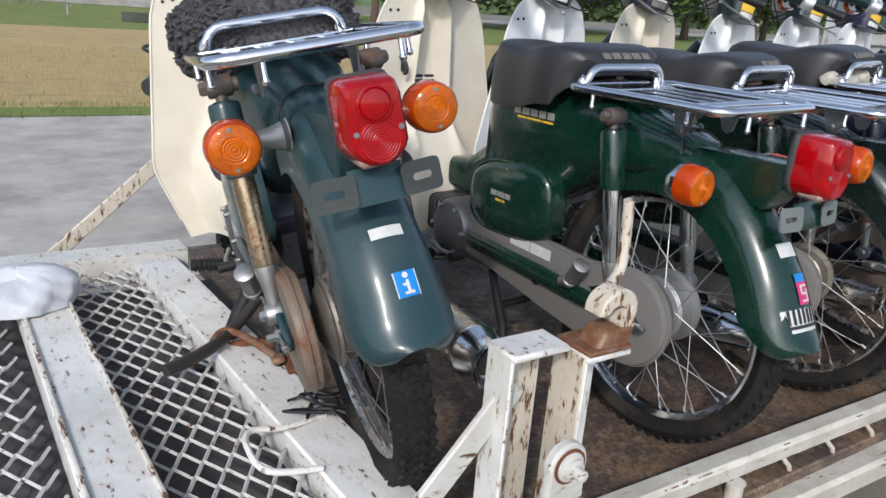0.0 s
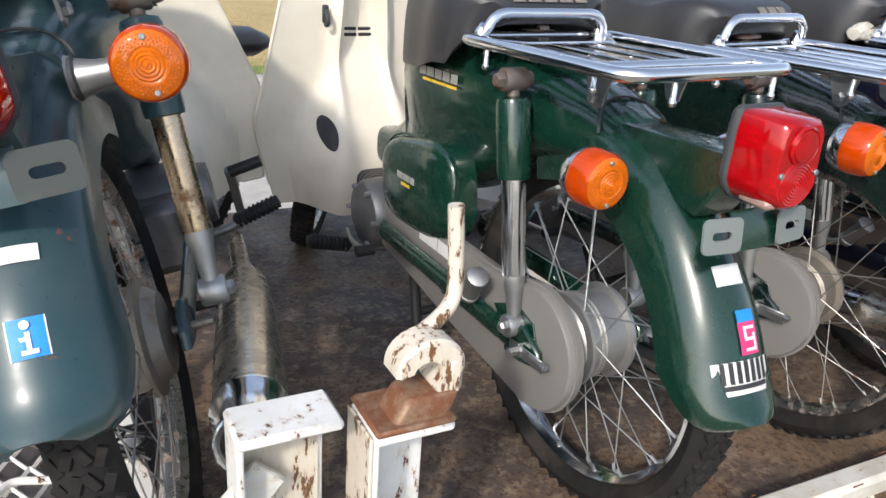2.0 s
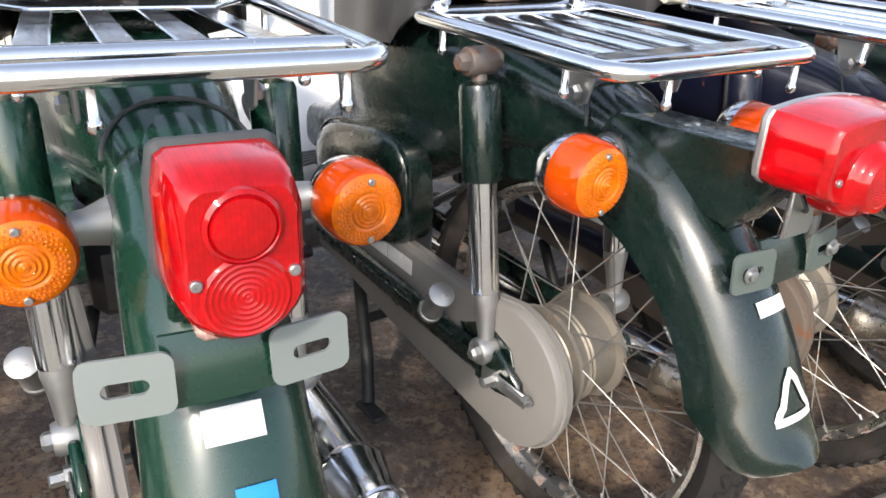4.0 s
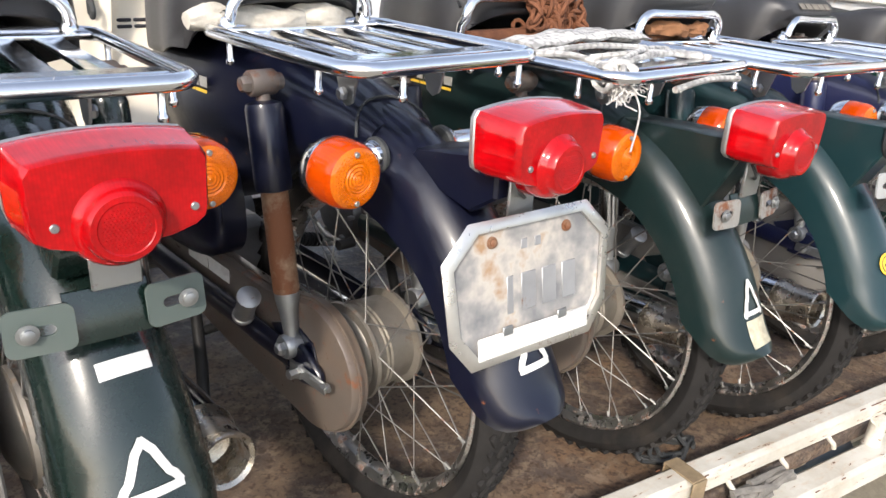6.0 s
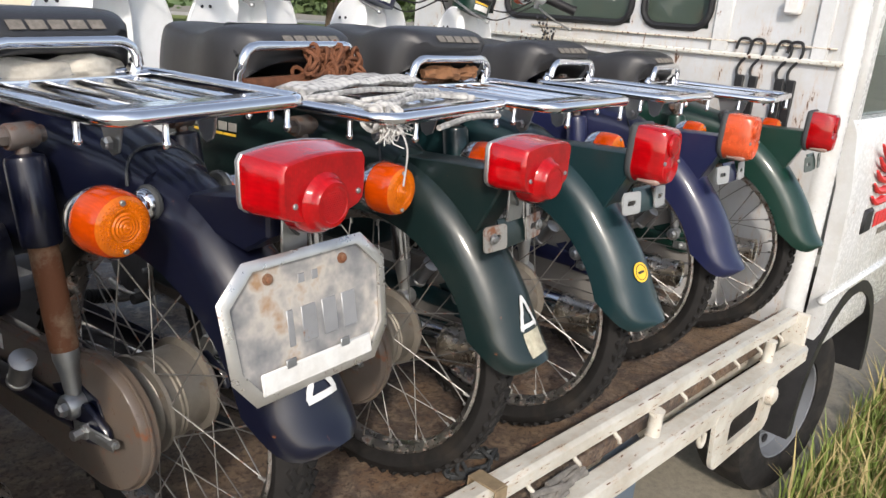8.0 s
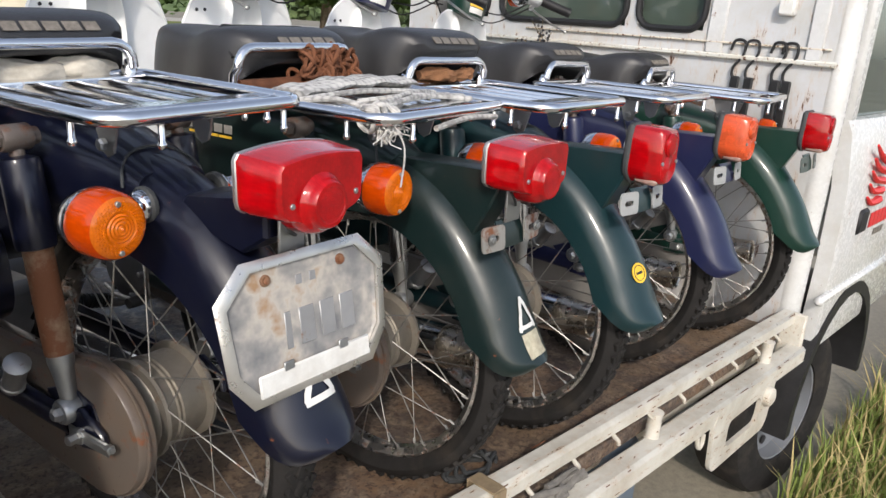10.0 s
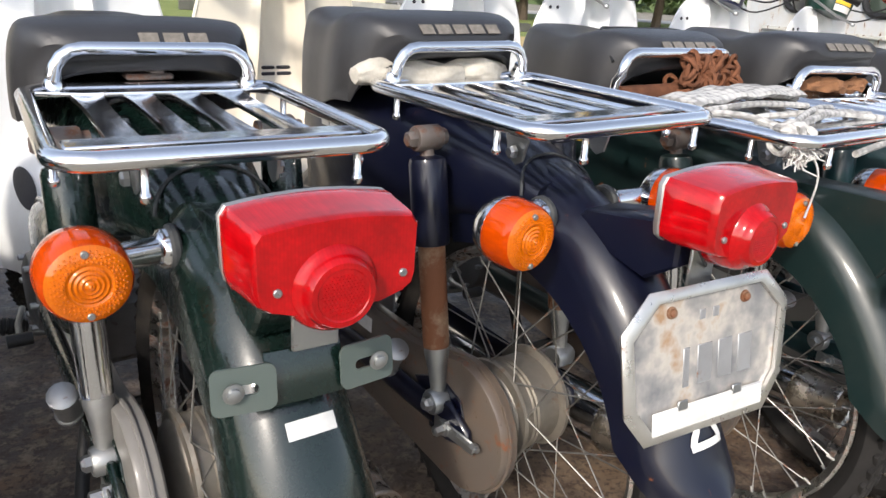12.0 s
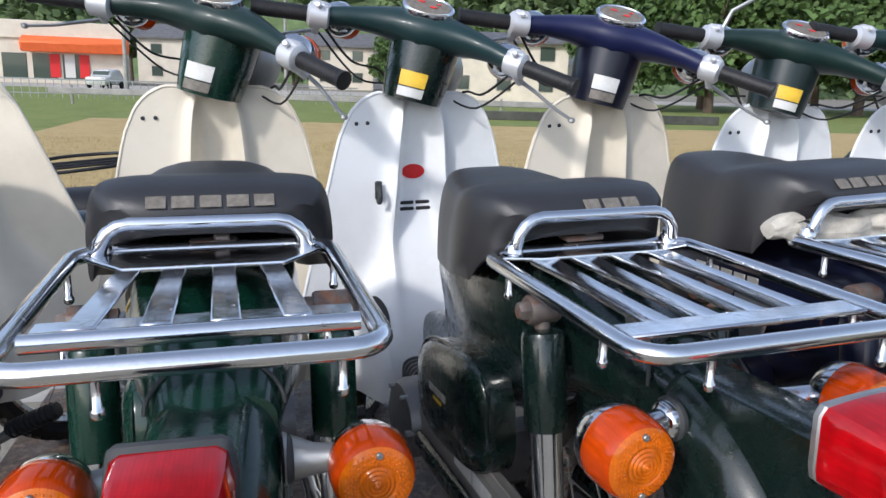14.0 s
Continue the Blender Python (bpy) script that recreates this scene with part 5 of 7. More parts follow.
def patch_lines(lines, s0, side0, width=0.006, lift=0.0014, shape=FENDER):
    """Flat strokes on the mudguard between points (side, up) about (side0, s0)."""
    g = Geo()
    for (x0, z0), (x1, z1) in lines:
        ln = math.hypot(x1 - x0, z1 - z0)
        ux, uz = (x1 - x0) / ln * width * 0.42, (z1 - z0) / ln * width * 0.42
        rings = []
        for i in range(7):
            t = i / 6
            m = on_fender(s0 + z0 - uz + t * (z1 - z0 + 2 * uz), side0 + x0 - ux + t * (x1 - x0 + 2 * ux), lift, shape)
            d = (m.to_3x3().inverted() @ Vector((x1 - x0, 0, z1 - z0)))
            d.z = 0
            d.normalize()
            w = Vector((-d.y, d.x, 0)) * width / 2
            rings.append([m @ (w * a + Vector((0, 0, b))) for a, b in ((-1, 0), (1, 0), (1, 0.0006), (-1, 0.0006))])
        g.loft(rings)
    return g

# ---- the motorcycles ----
BED = 0.75
FLOOR = BED - 0.024  # the plate that the tyres stand on


def stand_at(x, y, yaw, lean, z=BED, pitch=0.0):
    return pose(x, y, z, 0, 0, yaw) @ pose(0, 0, 0, pitch, lean, 0)


M["latch"] = metal("rusty_latch", (0.14, 0.12, 0.11), 0.5, 0.6, 0.5, rustcol=(0.12, 0.05, 0.025), scale=30)
M["bracket_mid"] = paint("greyed_bracket", (0.16, 0.18, 0.175), dirt=0.3, rough=0.35, coat=0.1, rust=0.1)
M["gold_chrome"] = metal("browned_chrome", (0.52, 0.40, 0.27), 0.18, 0.25, 0.95, rustcol=(0.22, 0.10, 0.04), wear=0.5, scale=20)
M["muffler_worn"] = metal("stained_muffler", (0.50, 0.45, 0.38), 0.2, 0.28, 0.95, rustcol=(0.24, 0.16, 0.10), wear=0.6, scale=9)
M["bracket_rusty"] = metal("rusty_bracket", (0.32, 0.31, 0.29), 0.45, 0.6, 0.5, scale=22)
TURN = -33.0  # steering locked to the right
moto_a = motorcycle("worn dark teal delivery motorcycle with a sheepskin seat cover", stand_at(0.256, 0.0515, -10, -12, BED + 0.084, -3.6), "green_a", tail="tall", rack_style=0, case="case_rusty", shock_low="gold_chrome", shock_eye="alloy", muffler="muffler_worn", strap_mat="bracket_dark", lamp_scale=1.0, shield="cream", handle=0.040, seat="fleece", steer=TURN, half=0.147, lamp_up=0.617, rack_up=0.013, lamp_off=(0.008, 0.010, -0.012), strap_off=(0.004, 0.0, -0.005))
moto_b = motorcycle("bottle green delivery motorcycle with a cream leg shield", stand_at(0.917, 0.013, 3.1, -1), "green_b", tail="tall", rack_style=1, turn_lamp=3, shield="cream", steer=TURN, note="sticker", rim="chrome", half=0.136, strap_mat="bracket_mid", handle=0.038, lift=0.002, hub="alloy", lamp_up=0.592, tail_turn=-5, rack_dims=(0.298, -0.182, 0.20), strap_off=(-0.012, -0.012, 0.004))
moto_d = motorcycle("dark green delivery motorcycle with a white triangle sticker", stand_at(1.437, 0.020, 8.8, -1.6), "green_d", shield="white", red=True, bolts=True, seat="worn", steer=TURN, turn_lamp=-3, lamp_up=0.609, lift=-0.004, rack_turn=-3.5, rack_up=0.003, rack_dims=(0.305, -0.182, 0.20), lamp_off=(0.006, -0.0025, -0.0090), strap_off=(-0.002, -0.001, -0.004), front_turn=-0.3, shield_shift=0.015)
moto_e = motorcycle("navy delivery motorcycle carrying a faded number plate", stand_at(1.8895, 0.0195, 11.5, -2.1, BED + 0.004), "navy_e", shield="cream", bracket=False, case="case_brown", shock_low="rusty", shock_eye="steel", steer=TURN, note="sticker", turn_lamp=-2.5, rack_turn=-2.5, lift=0.026, rack_up=0.021, lamp_off=(0.001, 0.0, -0.0035), front_turn=-3.3, panel=0.60, shield_shift=0.025)
moto_f = motorcycle("dark green delivery motorcycle with a rope-wrapped luggage rack", stand_at(2.327, 0.013, 10, -1.2, BED - 0.005), "green_f", shield="white", case="case_brown", bolts=True, mirror=True, piping=True, steer=TURN, turn_lamp=-4.5, lift=0.03, strap_mat="bracket_rusty", handle=0.074, rack_dims=(0.355, -0.172, 0.20), grip=0.146, rack_aside=-0.030, rack_up=0.016, lamp_off=(0.004, 0.0, -0.010), front_turn=-3, panel=0.535, shield_shift=0.025)
moto_g = motorcycle("sea green delivery motorcycle with a round yellow sticker", stand_at(2.665, -0.035, 6.5, -0.4, BED + 0.007), "green_g", tail="tall", shield_shift=0.02, shield="white", steer=TURN, turn_lamp=-4.5, lift=0.034, strap_mat="bracket_pale", rack_dims=(0.335, -0.172, 0.20), grip=0.136, rack_aside=-0.022, panel=0.535)
moto_h = motorcycle("violet navy delivery motorcycle with a sun-faded tail lamp", stand_at(3.177, 0.012, 6.5, -0.4, BED + 0.004), "navy_h", tail="tall", tail_shade="faded_lens", shield="white", steer=TURN, turn_lamp=-4.5, lift=0.022, strap_mat="bracket_pale", panel=0.535)
moto_i = motorcycle("green delivery motorcycle standing next to the truck cab", stand_at(3.636, -0.030, 9.2, -0.8), "green_i", tail="tall", tail_shade="dark_red_lens", shield="white", steer=TURN, turn_lamp=-4.5, panel=0.535)

# stickers and plates
guard_b = next(o for o in moto_b.children if o.name.startswith("mudguard"))
part("warning_triangle", patch_lines([((-0.027, -0.019), (0.0, 0.026)), ((0.0, 0.026), (0.027, -0.019)), ((0.027, -0.019), (-0.027, -0.019))], 0.398, -0.002, 0.0085), "sticker", moto_d, "white triangle sticker")
part("sticker", curved_patch(0.05, 0.016, 0.483, 0.004), "sticker", moto_d)
part("sticker", curved_patch(0.044, 0.018, 0.492, 0.0), "sticker", guard_b)
part("sticker", curved_patch(0.086, 0.040, 0.384, -0.004), "sticker", guard_b, "white sticker with dark lettering bars")
part("sticker_lettering", patch_lines([((-0.032 + 0.0105 * i, 0.012), (-0.032 + 0.0105 * i, -0.008)) for i in range(7)] + [((-0.03, -0.015), (0.03, -0.015))], 0.388, -0.004, 0.0060, 0.002), "print_dark", guard_b)
part("number_sticker", curved_patch(0.031, 0.038, 0.426, 0.008, 0.0018), "print_pink", guard_b)
part("number_sticker_band", curved_patch(0.030, 0.011, 0.450, 0.008, 0.0022), "print_blue", guard_b)
part("number_sticker_five", patch_lines([((-0.007, 0.013), (0.008, 0.013)), ((-0.007, 0.013), (-0.007, 0.002)), ((-0.007, 0.002), (0.008, 0.002)), ((0.008, 0.002), (0.008, -0.011)), ((0.008, -0.011), (-0.007, -0.011))], 0.424, 0.008, 0.0040, 0.0028), "sticker", guard_b)
part("number_sticker", curved_patch(0.029, 0.031, 0.431, 0.010, 0.0014, SHORT), "print_blue", moto_a, "blue sticker with a white figure one")
part("number_sticker_edge", curved_patch(0.032, 0.034, 0.431, 0.010, 0.0009, SHORT), "sticker", moto_a)
part("number_sticker_dot", Geo().lathe([(0.0040, 0.0), (0.0040, 0.0010), (0.0, 0.0012)], (0, 0, 0), (0, 0, 1), 16), "sticker", moto_a, at=on_fender(0.441, 0.010, 0.0022, SHORT))
part("number_sticker_one", patch_lines([((0.001, 0.003), (0.001, -0.009)), ((0.001, 0.003), (-0.004, 0.001)), ((-0.004, -0.009), (0.006, -0.009))], 0.429, 0.010, 0.004, 0.0022, SHORT), "sticker", moto_a)
part("sticker", curved_patch(0.046, 0.014, 0.492, 0.006, 0.0012, SHORT), "sticker", moto_a)
part("warning_triangle", patch_lines([((-0.020, -0.022), (0.0, 0.024)), ((0.0, 0.024), (0.020, -0.022)), ((0.020, -0.022), (-0.020, -0.022))], 0.412, -0.006, 0.007), "sticker", moto_f, "white triangle sticker")
part("sticker", curved_patch(0.050, 0.036, 0.362, -0.002), "cream_sticker", moto_f, "worn cream sticker")
part("round_sticker", Geo().lathe([(0.020, 0.0), (0.020, 0.0012), (0.0, 0.0015)], (0, 0, 0), (0, 0, 1), 24), "print_yellow", moto_g, "round yellow sticker", at=on_fender(0.425, -0.020, 0.001))
part("round_sticker_ring", Geo().tube([(0.015 * math.cos(radians(a)), 0.015 * math.sin(radians(a)), 0.0016) for a in range(0, 360, 15)], 0.0008, 5, closed=True).box((0, 0, 0.0016), (0.018, 0.005, 0.001), 0.0003), "print_dark", moto_g, at=on_fender(0.425, -0.020, 0.001))
part("warning_triangle", patch_lines([((-0.022, -0.02), (0.0, 0.03)), ((0.0, 0.03), (0.022, -0.02)), ((0.022, -0.02), (-0.022, -0.02))], 0.413, -0.004, 0.009), "sticker", moto_e, "white triangle sticker half hidden by the number plate")


def number_plate(parent):
    m = pose(0.003, -0.302, 0.494, 90 - 10, 0, -8)
    w, h = 0.129, 0.084

    def outline(k):
        a, b, c = w + k, h + k, 0.040
        return [(a - c, b), (-a + c, b), (-a, b - c), (-a + 0.006, -b + c), (-a + c * 0.9, -b), (a - c * 0.9, -b), (a - 0.006, -b + c), (a, b - c)]

    p = part("number_plate", Geo().plate(outline(-0.004), 0.002, m), "plate", parent, "faded eight-sided number plate with illegible figures")
    inner = [(x * 0.935, y * 0.92) for x, y in outline(0.0)]
    ring = [[m @ Vector((x, y, z)) for x, y in line] for line, z in ((outline(0.004), 0.0), (outline(0.006), 0.004), (outline(0.002), 0.008), (inner, 0.008), (inner, 0.003))]
    part("plate_rim", Geo().loft(ring, True, False), "plate_rim", p)
    for x, fw in ((-0.034, 0.010), (-0.004, 0.024), (0.030, 0.024), (0.064, 0.024)):
        part("plate_figure", Geo().box(m @ Vector((x, -0.008, 0.002)), (fw, 0.048, 0.002), 0.0009, m.to_3x3()), "plate_dark", p)
    for x in (-0.010, 0.012):
        part("plate_figure", Geo().box(m @ Vector((x, 0.052, 0.002)), (0.010, 0.012, 0.002), 0.0006, m.to_3x3()), "plate_dark", p)
    part("plate_strip", Geo().box(m @ Vector((0, -0.064, 0.008)), (0.182, 0.029, 0.004), 0.002, m.to_3x3()), "sticker", p)
    for x in (-0.045, 0.045):
        part("clip", Geo().box(m @ Vector((x, -0.049, 0.009)), (0.016, 0.012, 0.003), 0.001, m.to_3x3()), "steel", p)
    for sx in (-1, 1):
        part("bolt", Geo().lathe([(0.0075, 0.0), (0.0075, 0.0015), (0.005, 0.002), (0.005, 0.005), (0.003, 0.006)], m @ Vector((sx * 0.06, 0.062, 0.002)), m.to_3x3() @ Vector((0, 0, 1)), 12), "rusty", p)
    part("registration_sticker", curved_patch(0.020, 0.044, 0.462, -0.055, 0.0016), "sticker", parent)
    part("sticker_lines", patch_lines([((-0.007, dz), (0.006, dz)) for dz in (-0.012, -0.005, 0.006, 0.014)], 0.462, -0.055, 0.002, 0.0022), "print_dark", parent)


number_plate(moto_e)

# ---- the truck ----
truck_bed = thing("truck_bed", "rusty white truck flatbed with a dirty brown floor", "truck")


def bed_floor():
    g = Geo()
    g.box((2.09, 0.67, FLOOR - 0.02), (3.60, 1.90, 0.04), 0.004)
    return g


def bed_mat():
    """Bare dirty steel floor: dark oily brown with dried mud patches."""
    m, t, b = nodes_of("dirty_bed_floor")
    c = ramp(t, noise_out(t, 5, 8, 0.72), [(0.34, (0.046, 0.039, 0.038)), (0.50, (0.098, 0.074, 0.060)), (0.64, (0.21, 0.13, 0.076))])
    c = mixc(t, ramp(t, noise_out(t, 26, 7, 0.75), [(0.50, (0, 0, 0)), (0.60, (0.8, 0.8, 0.8))]), c, (0.25, 0.19, 0.135))
    c = mixc(t, ramp(t, noise_out(t, 2.2, 5, 0.6), [(0.48, (0, 0, 0)), (0.60, (0.55, 0.55, 0.55))]), c, (0.20, 0.135, 0.08))
    c = mixc(t, ramp(t, noise_out(t, 90, 5, 0.7), [(0.50, (0, 0, 0)), (0.60, (0.85, 0.85, 0.85))]), c, (0.055, 0.034, 0.024))
    t.links.new(c, b.inputs["Base Color"])
    t.links.new(ramp(t, noise_out(t, 8, 4), [(0.3, (0.4,) * 3), (0.7, (0.85,) * 3)]), b.inputs["Roughness"])
    bump(t, b, noise_out(t, 70, 6, 0.7), 0.6, 0.004)
    return m


M["bed"] = bed_mat()
part("floor_plate", bed_floor, "bed", truck_bed)
RAIL0, RAIL1 = Vector((0.42, -0.235, 0.0)), Vector((3.88, -0.302, 0.0))
rail_dir = (RAIL1 - RAIL0).normalized()
rail_turn = Matrix.Rotation(math.atan2(rail_dir.y, rail_dir.x), 3, "Z")


def rail(z, y_off, h, w):
    c = (RAIL0 + RAIL1) / 2 + Vector((0, y_off, z - h / 2))
    return Geo().box(c, ((RAIL1 - RAIL0).length, w, h), 0.009, rail_turn)


part("upper_rail", rail(0.805, 0.0, 0.045, 0.05), "rail_cream", truck_bed)
part("lower_rail", rail(0.70, -0.045, 0.06, 0.06), "rail_cream", truck_bed)
for k in range(5):
    p = RAIL0 + rail_dir * (0.46 + 0.69 * k)
    part("rail_post", lambda: Geo().lathe([(0.021, 0.0), (0.0185, 0.004), (0.0175, 0.008), (0.0175, 0.062), (0.0195, 0.066), (0.020, 0.07)], (0, 0, 0), (0, 0, 1), 14), "rail_cream", truck_bed, key="railpost", at=pose(p.x, p.y - 0.030, 0.696))
for k in range(21):
    p = RAIL0 + rail_dir * (0.16 + 0.157 * k)
    part("rope_peg", lambda: Geo().tube(smooth_path([(0.0, 0.0, 0.004), (0.0, -0.008, -0.004), (0.002, -0.016, -0.010), (0.004, -0.018, -0.020)], 4), 0.0052, 8), "rail_cream", truck_bed, key="ropepeg", at=pose(p.x, p.y - 0.016, 0.762))


for k in range(4):
    p = RAIL0 + rail_dir * (0.67 + 0.69 * k)
    part("rope_hook", lambda: Geo().tube(smooth_path([(0.0, 0.0, 0.03), (0.0, -0.004, -0.02), (0.012, -0.006, -0.045), (0.03, -0.006, -0.040), (0.036, -0.004, -0.015)], 5), 0.0068, 8), "rail_cream", truck_bed, key="jhook", at=pose(p.x, p.y - 0.055, 0.64))


def edge_rust(seed, z, y_off):
    """Short rust flakes along a rail's top edge."""
    g, r = Geo(), random.Random(seed)
    d, n = 0.0, (RAIL1 - RAIL0).length
    while d < n - 0.05:
        ln = r.choice((0.005, 0.008, 0.012, 0.02, 0.045)) * r.uniform(0.6, 1.3)
        p = RAIL0 + rail_dir * (d + ln / 2) + Vector((0, y_off, z))
        g.box(p, (ln, 0.0022, 0.0022), 0.0007, rail_turn)
        d += ln + r.choice((0.01, 0.03, 0.09, 0.2, 0.35)) * r.uniform(0.5, 1.4)
    return g


part("edge_rust", edge_rust(1, 0.8045, -0.0245), "rust", truck_bed, kind="stuff")
part("edge_rust", edge_rust(2, 0.6995, -0.0745), "rust", truck_bed, kind="stuff")
part("edge_rust", edge_rust(3, 0.8045, 0.0240), "rust", truck_bed, kind="stuff")

M["mesh"] = chipped("greyed_mesh_paint", (0.56, 0.56, 0.54), 0.45)
M["rust_edge"] = chipped("rusty_edge_paint", (0.70, 0.68, 0.62), 0.95, (0.22, 0.10, 0.04), stretch=(1.5, 0.5, 1.5))
M["tray"] = dull("dark_fill_sheet", (0.085, 0.078, 0.080), 0.85, 0.4, 12, 120, 0.5, dust=(0.12, 0.095, 0.075))
# rear platform: mesh between white beams
platform = thing("rear_platform", "white flaking steel tail platform with expanded metal mesh", "platform")


def beam(name, a, b, w, h, z, mat="platform_white"):
    a, b = Vector((*a, z - h / 2)), Vector((*b, z - h / 2))
    d = b - a
    return part(name, Geo().box((a + b) / 2, (w, d.length, h), 0.005, Matrix.Rotation(math.atan2(d.y, d.x) - math.pi / 2, 3, "Z")), mat, platform)


beam("beam", (-0.223, 1.22), (-0.172, -0.25), 0.118, 0.07, 0.845)
beam("beam", (0.107, 1.22), (0.195, -0.25), 0.118, 0.08, 0.838)
part("end_beam", Geo().box((-0.25, 1.29, 0.805), (0.92, 0.11, 0.09), 0.005), "platform_white", platform)
beam("beam", (-0.62, 1.22), (-0.54, -0.25), 0.092, 0.07, 0.845)


for side in (-0.052, 0.052):
    a, b = Vector((-0.223 + side, 1.22, 0.847)), Vector((-0.172 + side, -0.25, 0.847))
    part("beam_lip", Geo().box((a + b) / 2, (0.008, (b - a).length, 0.014), 0.002, Matrix.Rotation(math.atan2(b.y - a.y, b.x - a.x) - math.pi / 2, 3, "Z")), "rust_edge", platform, "rusty raised lip of the beam")


def mesh_strands(x0, x1, y0, y1, skew, pitch_x=0.053, pitch_y=0.080):
    """Expanded metal: strands in two leanings, flat and twisted."""
    g = Geo()
    nx, ny = int((x1 - x0) / pitch_x), int((y1 - y0) / pitch_y)
    for j in range(ny * 2):
        for i in range(nx):
            xa = x0 + pitch_x * (i + 0.5 * (j % 2))
            ya = y0 + pitch_y * 0.5 * j
            for s in (-1, 1):
                xb, yb = xa + s * pitch_x * 0.5, ya + pitch_y * 0.5
                sa, sb = skew * (ya - y0), skew * (yb - y0)
                g.tube([(xa + sa, ya, 0.806), (xb + sb, yb, 0.812)], 0.0040, 4)
    return g


# sheet added below the mesh so that its gaps read dark
part("under_sheet", Geo().box((-0.2, 0.47, 0.735), (0.95, 1.52, 0.02), 0.004), "tray", platform, "dark sheet added under the mesh")
part("mesh_panel", mesh_strands(-0.125, 0.145, -0.22, 1.23, -0.05), "mesh", platform, "white expanded metal mesh", kind="stuff")
part("mesh_panel", mesh_strands(-0.50, -0.19, -0.22, 1.23, -0.06), "mesh", platform, "white expanded metal mesh", kind="stuff")
strut_a, strut_b = Vector((-0.15, 1.44, 0.80)), Vector((0.20, 1.44, 1.10))
M["rust_runs"] = chipped("rust_stained_paint", (0.62, 0.57, 0.48), 0.8, (0.24, 0.11, 0.04), stretch=(1.5, 1.5, 0.45))
part("strut", Geo().box((strut_a + strut_b) / 2, ((strut_b - strut_a).length, 0.012, 0.044), 0.003, Matrix.Rotation(-math.atan2(strut_b.z - strut_a.z, strut_b.x - strut_a.x), 3, "Y")), "rust_runs", platform, "rusty white diagonal strut")
part("latch_bracket", Geo().tube(smooth_path([(0.20, 0.187, 0.842), (0.106, 0.165, 0.85), (0.045, 0.172, 0.855), (0.024, 0.126, 0.855), (0.033, 0.045, 0.853), (0.125, 0.027, 0.842)], 5), 0.006, 8), "platform_white", platform)

bag = thing("plastic_bag", "crumpled grey plastic bag lying over the beam", "bag", pose(-0.265, 0.98, 0.845))


def bag_geo():
    g, rings = Geo(), []
    for i in range(15):
        t = i / 14
        r = 0.135 * math.cos(math.pi / 2 * t ** 1.6) ** 0.55 + 0.001
        ring = []
        for j in range(64):
            a = 2 * math.pi * j / 64
            fold = 0.06 * math.sin(3 * a + 2 * t) + 0.035 * math.sin(7 * a - 5 * t) + 0.022 * math.sin(13 * a + 9 * t) + 0.012 * math.sin(22 * a - 14 * t)
            q = r * (1 + fold)
            ring.append((q * math.cos(a), 0.8 * q * math.sin(a), 0.075 * t ** 0.8 * (1 + 0.25 * math.cos(a - 0.6)) + 0.02 * fold + 0.004))
        rings.append(ring)
    return g.loft(rings)


part("bag_skin", bag_geo, "grey_bag", bag)

# gate posts at the corner of the bed
posts = thing("gate_post", "white steel channel posts with a rusty latch hook on top", "post")


def channel(x0, x1, y0, y1, z0, z1, t=0.007, cap=True, open_right=True):
    g = Geo()
    zc, h = (z0 + z1) / 2, z1 - z0
    g.box(((x0 + x1) / 2, y1, zc), (x1 - x0, t, h), 0.002)
    g.box((x0, (y0 + y1) / 2, zc), (t, y1 - y0, h), 0.002)
    if not open_right:
        g.box((x1, (y0 + y1) / 2, zc), (t, y1 - y0, h), 0.002)
    if cap:
        g.box(((x0 + x1) / 2, (y0 + y1) / 2, z1), (x1 - x0 + 0.008, y1 - y0 + 0.008, 0.012), 0.004)
    return g


part("channel", channel(0.285, 0.385, -0.26, -0.20, 0.45, 1.15), "truck_clean", posts)
part("channel", channel(0.422, 0.508, -0.27, -0.20, 0.45, 1.125, cap=True), "truck_clean", posts)
part("cap_plate", Geo().box((0.465, -0.235, 1.135), (0.092, 0.082, 0.008), 0.003), "rusty", posts)


def hook_geo():
    g = Geo()
    # thick C-shaped claw, open to the left
    outer = [(0.040 * math.cos(radians(a)), 0.036 * math.sin(radians(a))) for a in range(-70, 186, 15)]
    inner = [(0.022 * math.cos(radians(a)) - 0.004, 0.019 * math.sin(radians(a)) - 0.004) for a in range(170, -71, -20)]
    g.plate(outer + inner + [(0.02, -0.05)], 0.042, Matrix(((1, 0, 0, 0.485), (0, 0, 1, -0.262), (0, 1, 0, 1.192), (0, 0, 0, 1))))
    g.box((0.512, -0.24, 1.180), (0.024, 0.048, 0.05), 0.008)
    # bent lever rod
    g.tube(smooth_path([(0.47, -0.235, 1.205), (0.482, -0.228, 1.218), (0.51, -0.215, 1.226), (0.532, -0.205, 1.24), (0.536, -0.203, 1.27), (0.530, -0.203, 1.352)], 5), 0.0092, 10)
    return g


part("latch_hook", hook_geo, "rust_runs", posts, "white flaking latch hook with a bent lever")
part("latch_block", lambda: Geo().loft([[(0.474 + k * px + 0.5 * (z - 1.138), -0.243 + k * py, z) for px, py in rounded(0.066, 0.05, 0.008, 4)] for z, k in ((1.138, 1.0), (1.158, 0.97), (1.163, 0.93), (1.165, 0.86))]), "rusty", posts)


part("stained_face", Geo().box((0.416, -0.235, 0.83), (0.004, 0.070, 0.60), 0.001), "rust_runs", posts, "rust-stained side of the post")
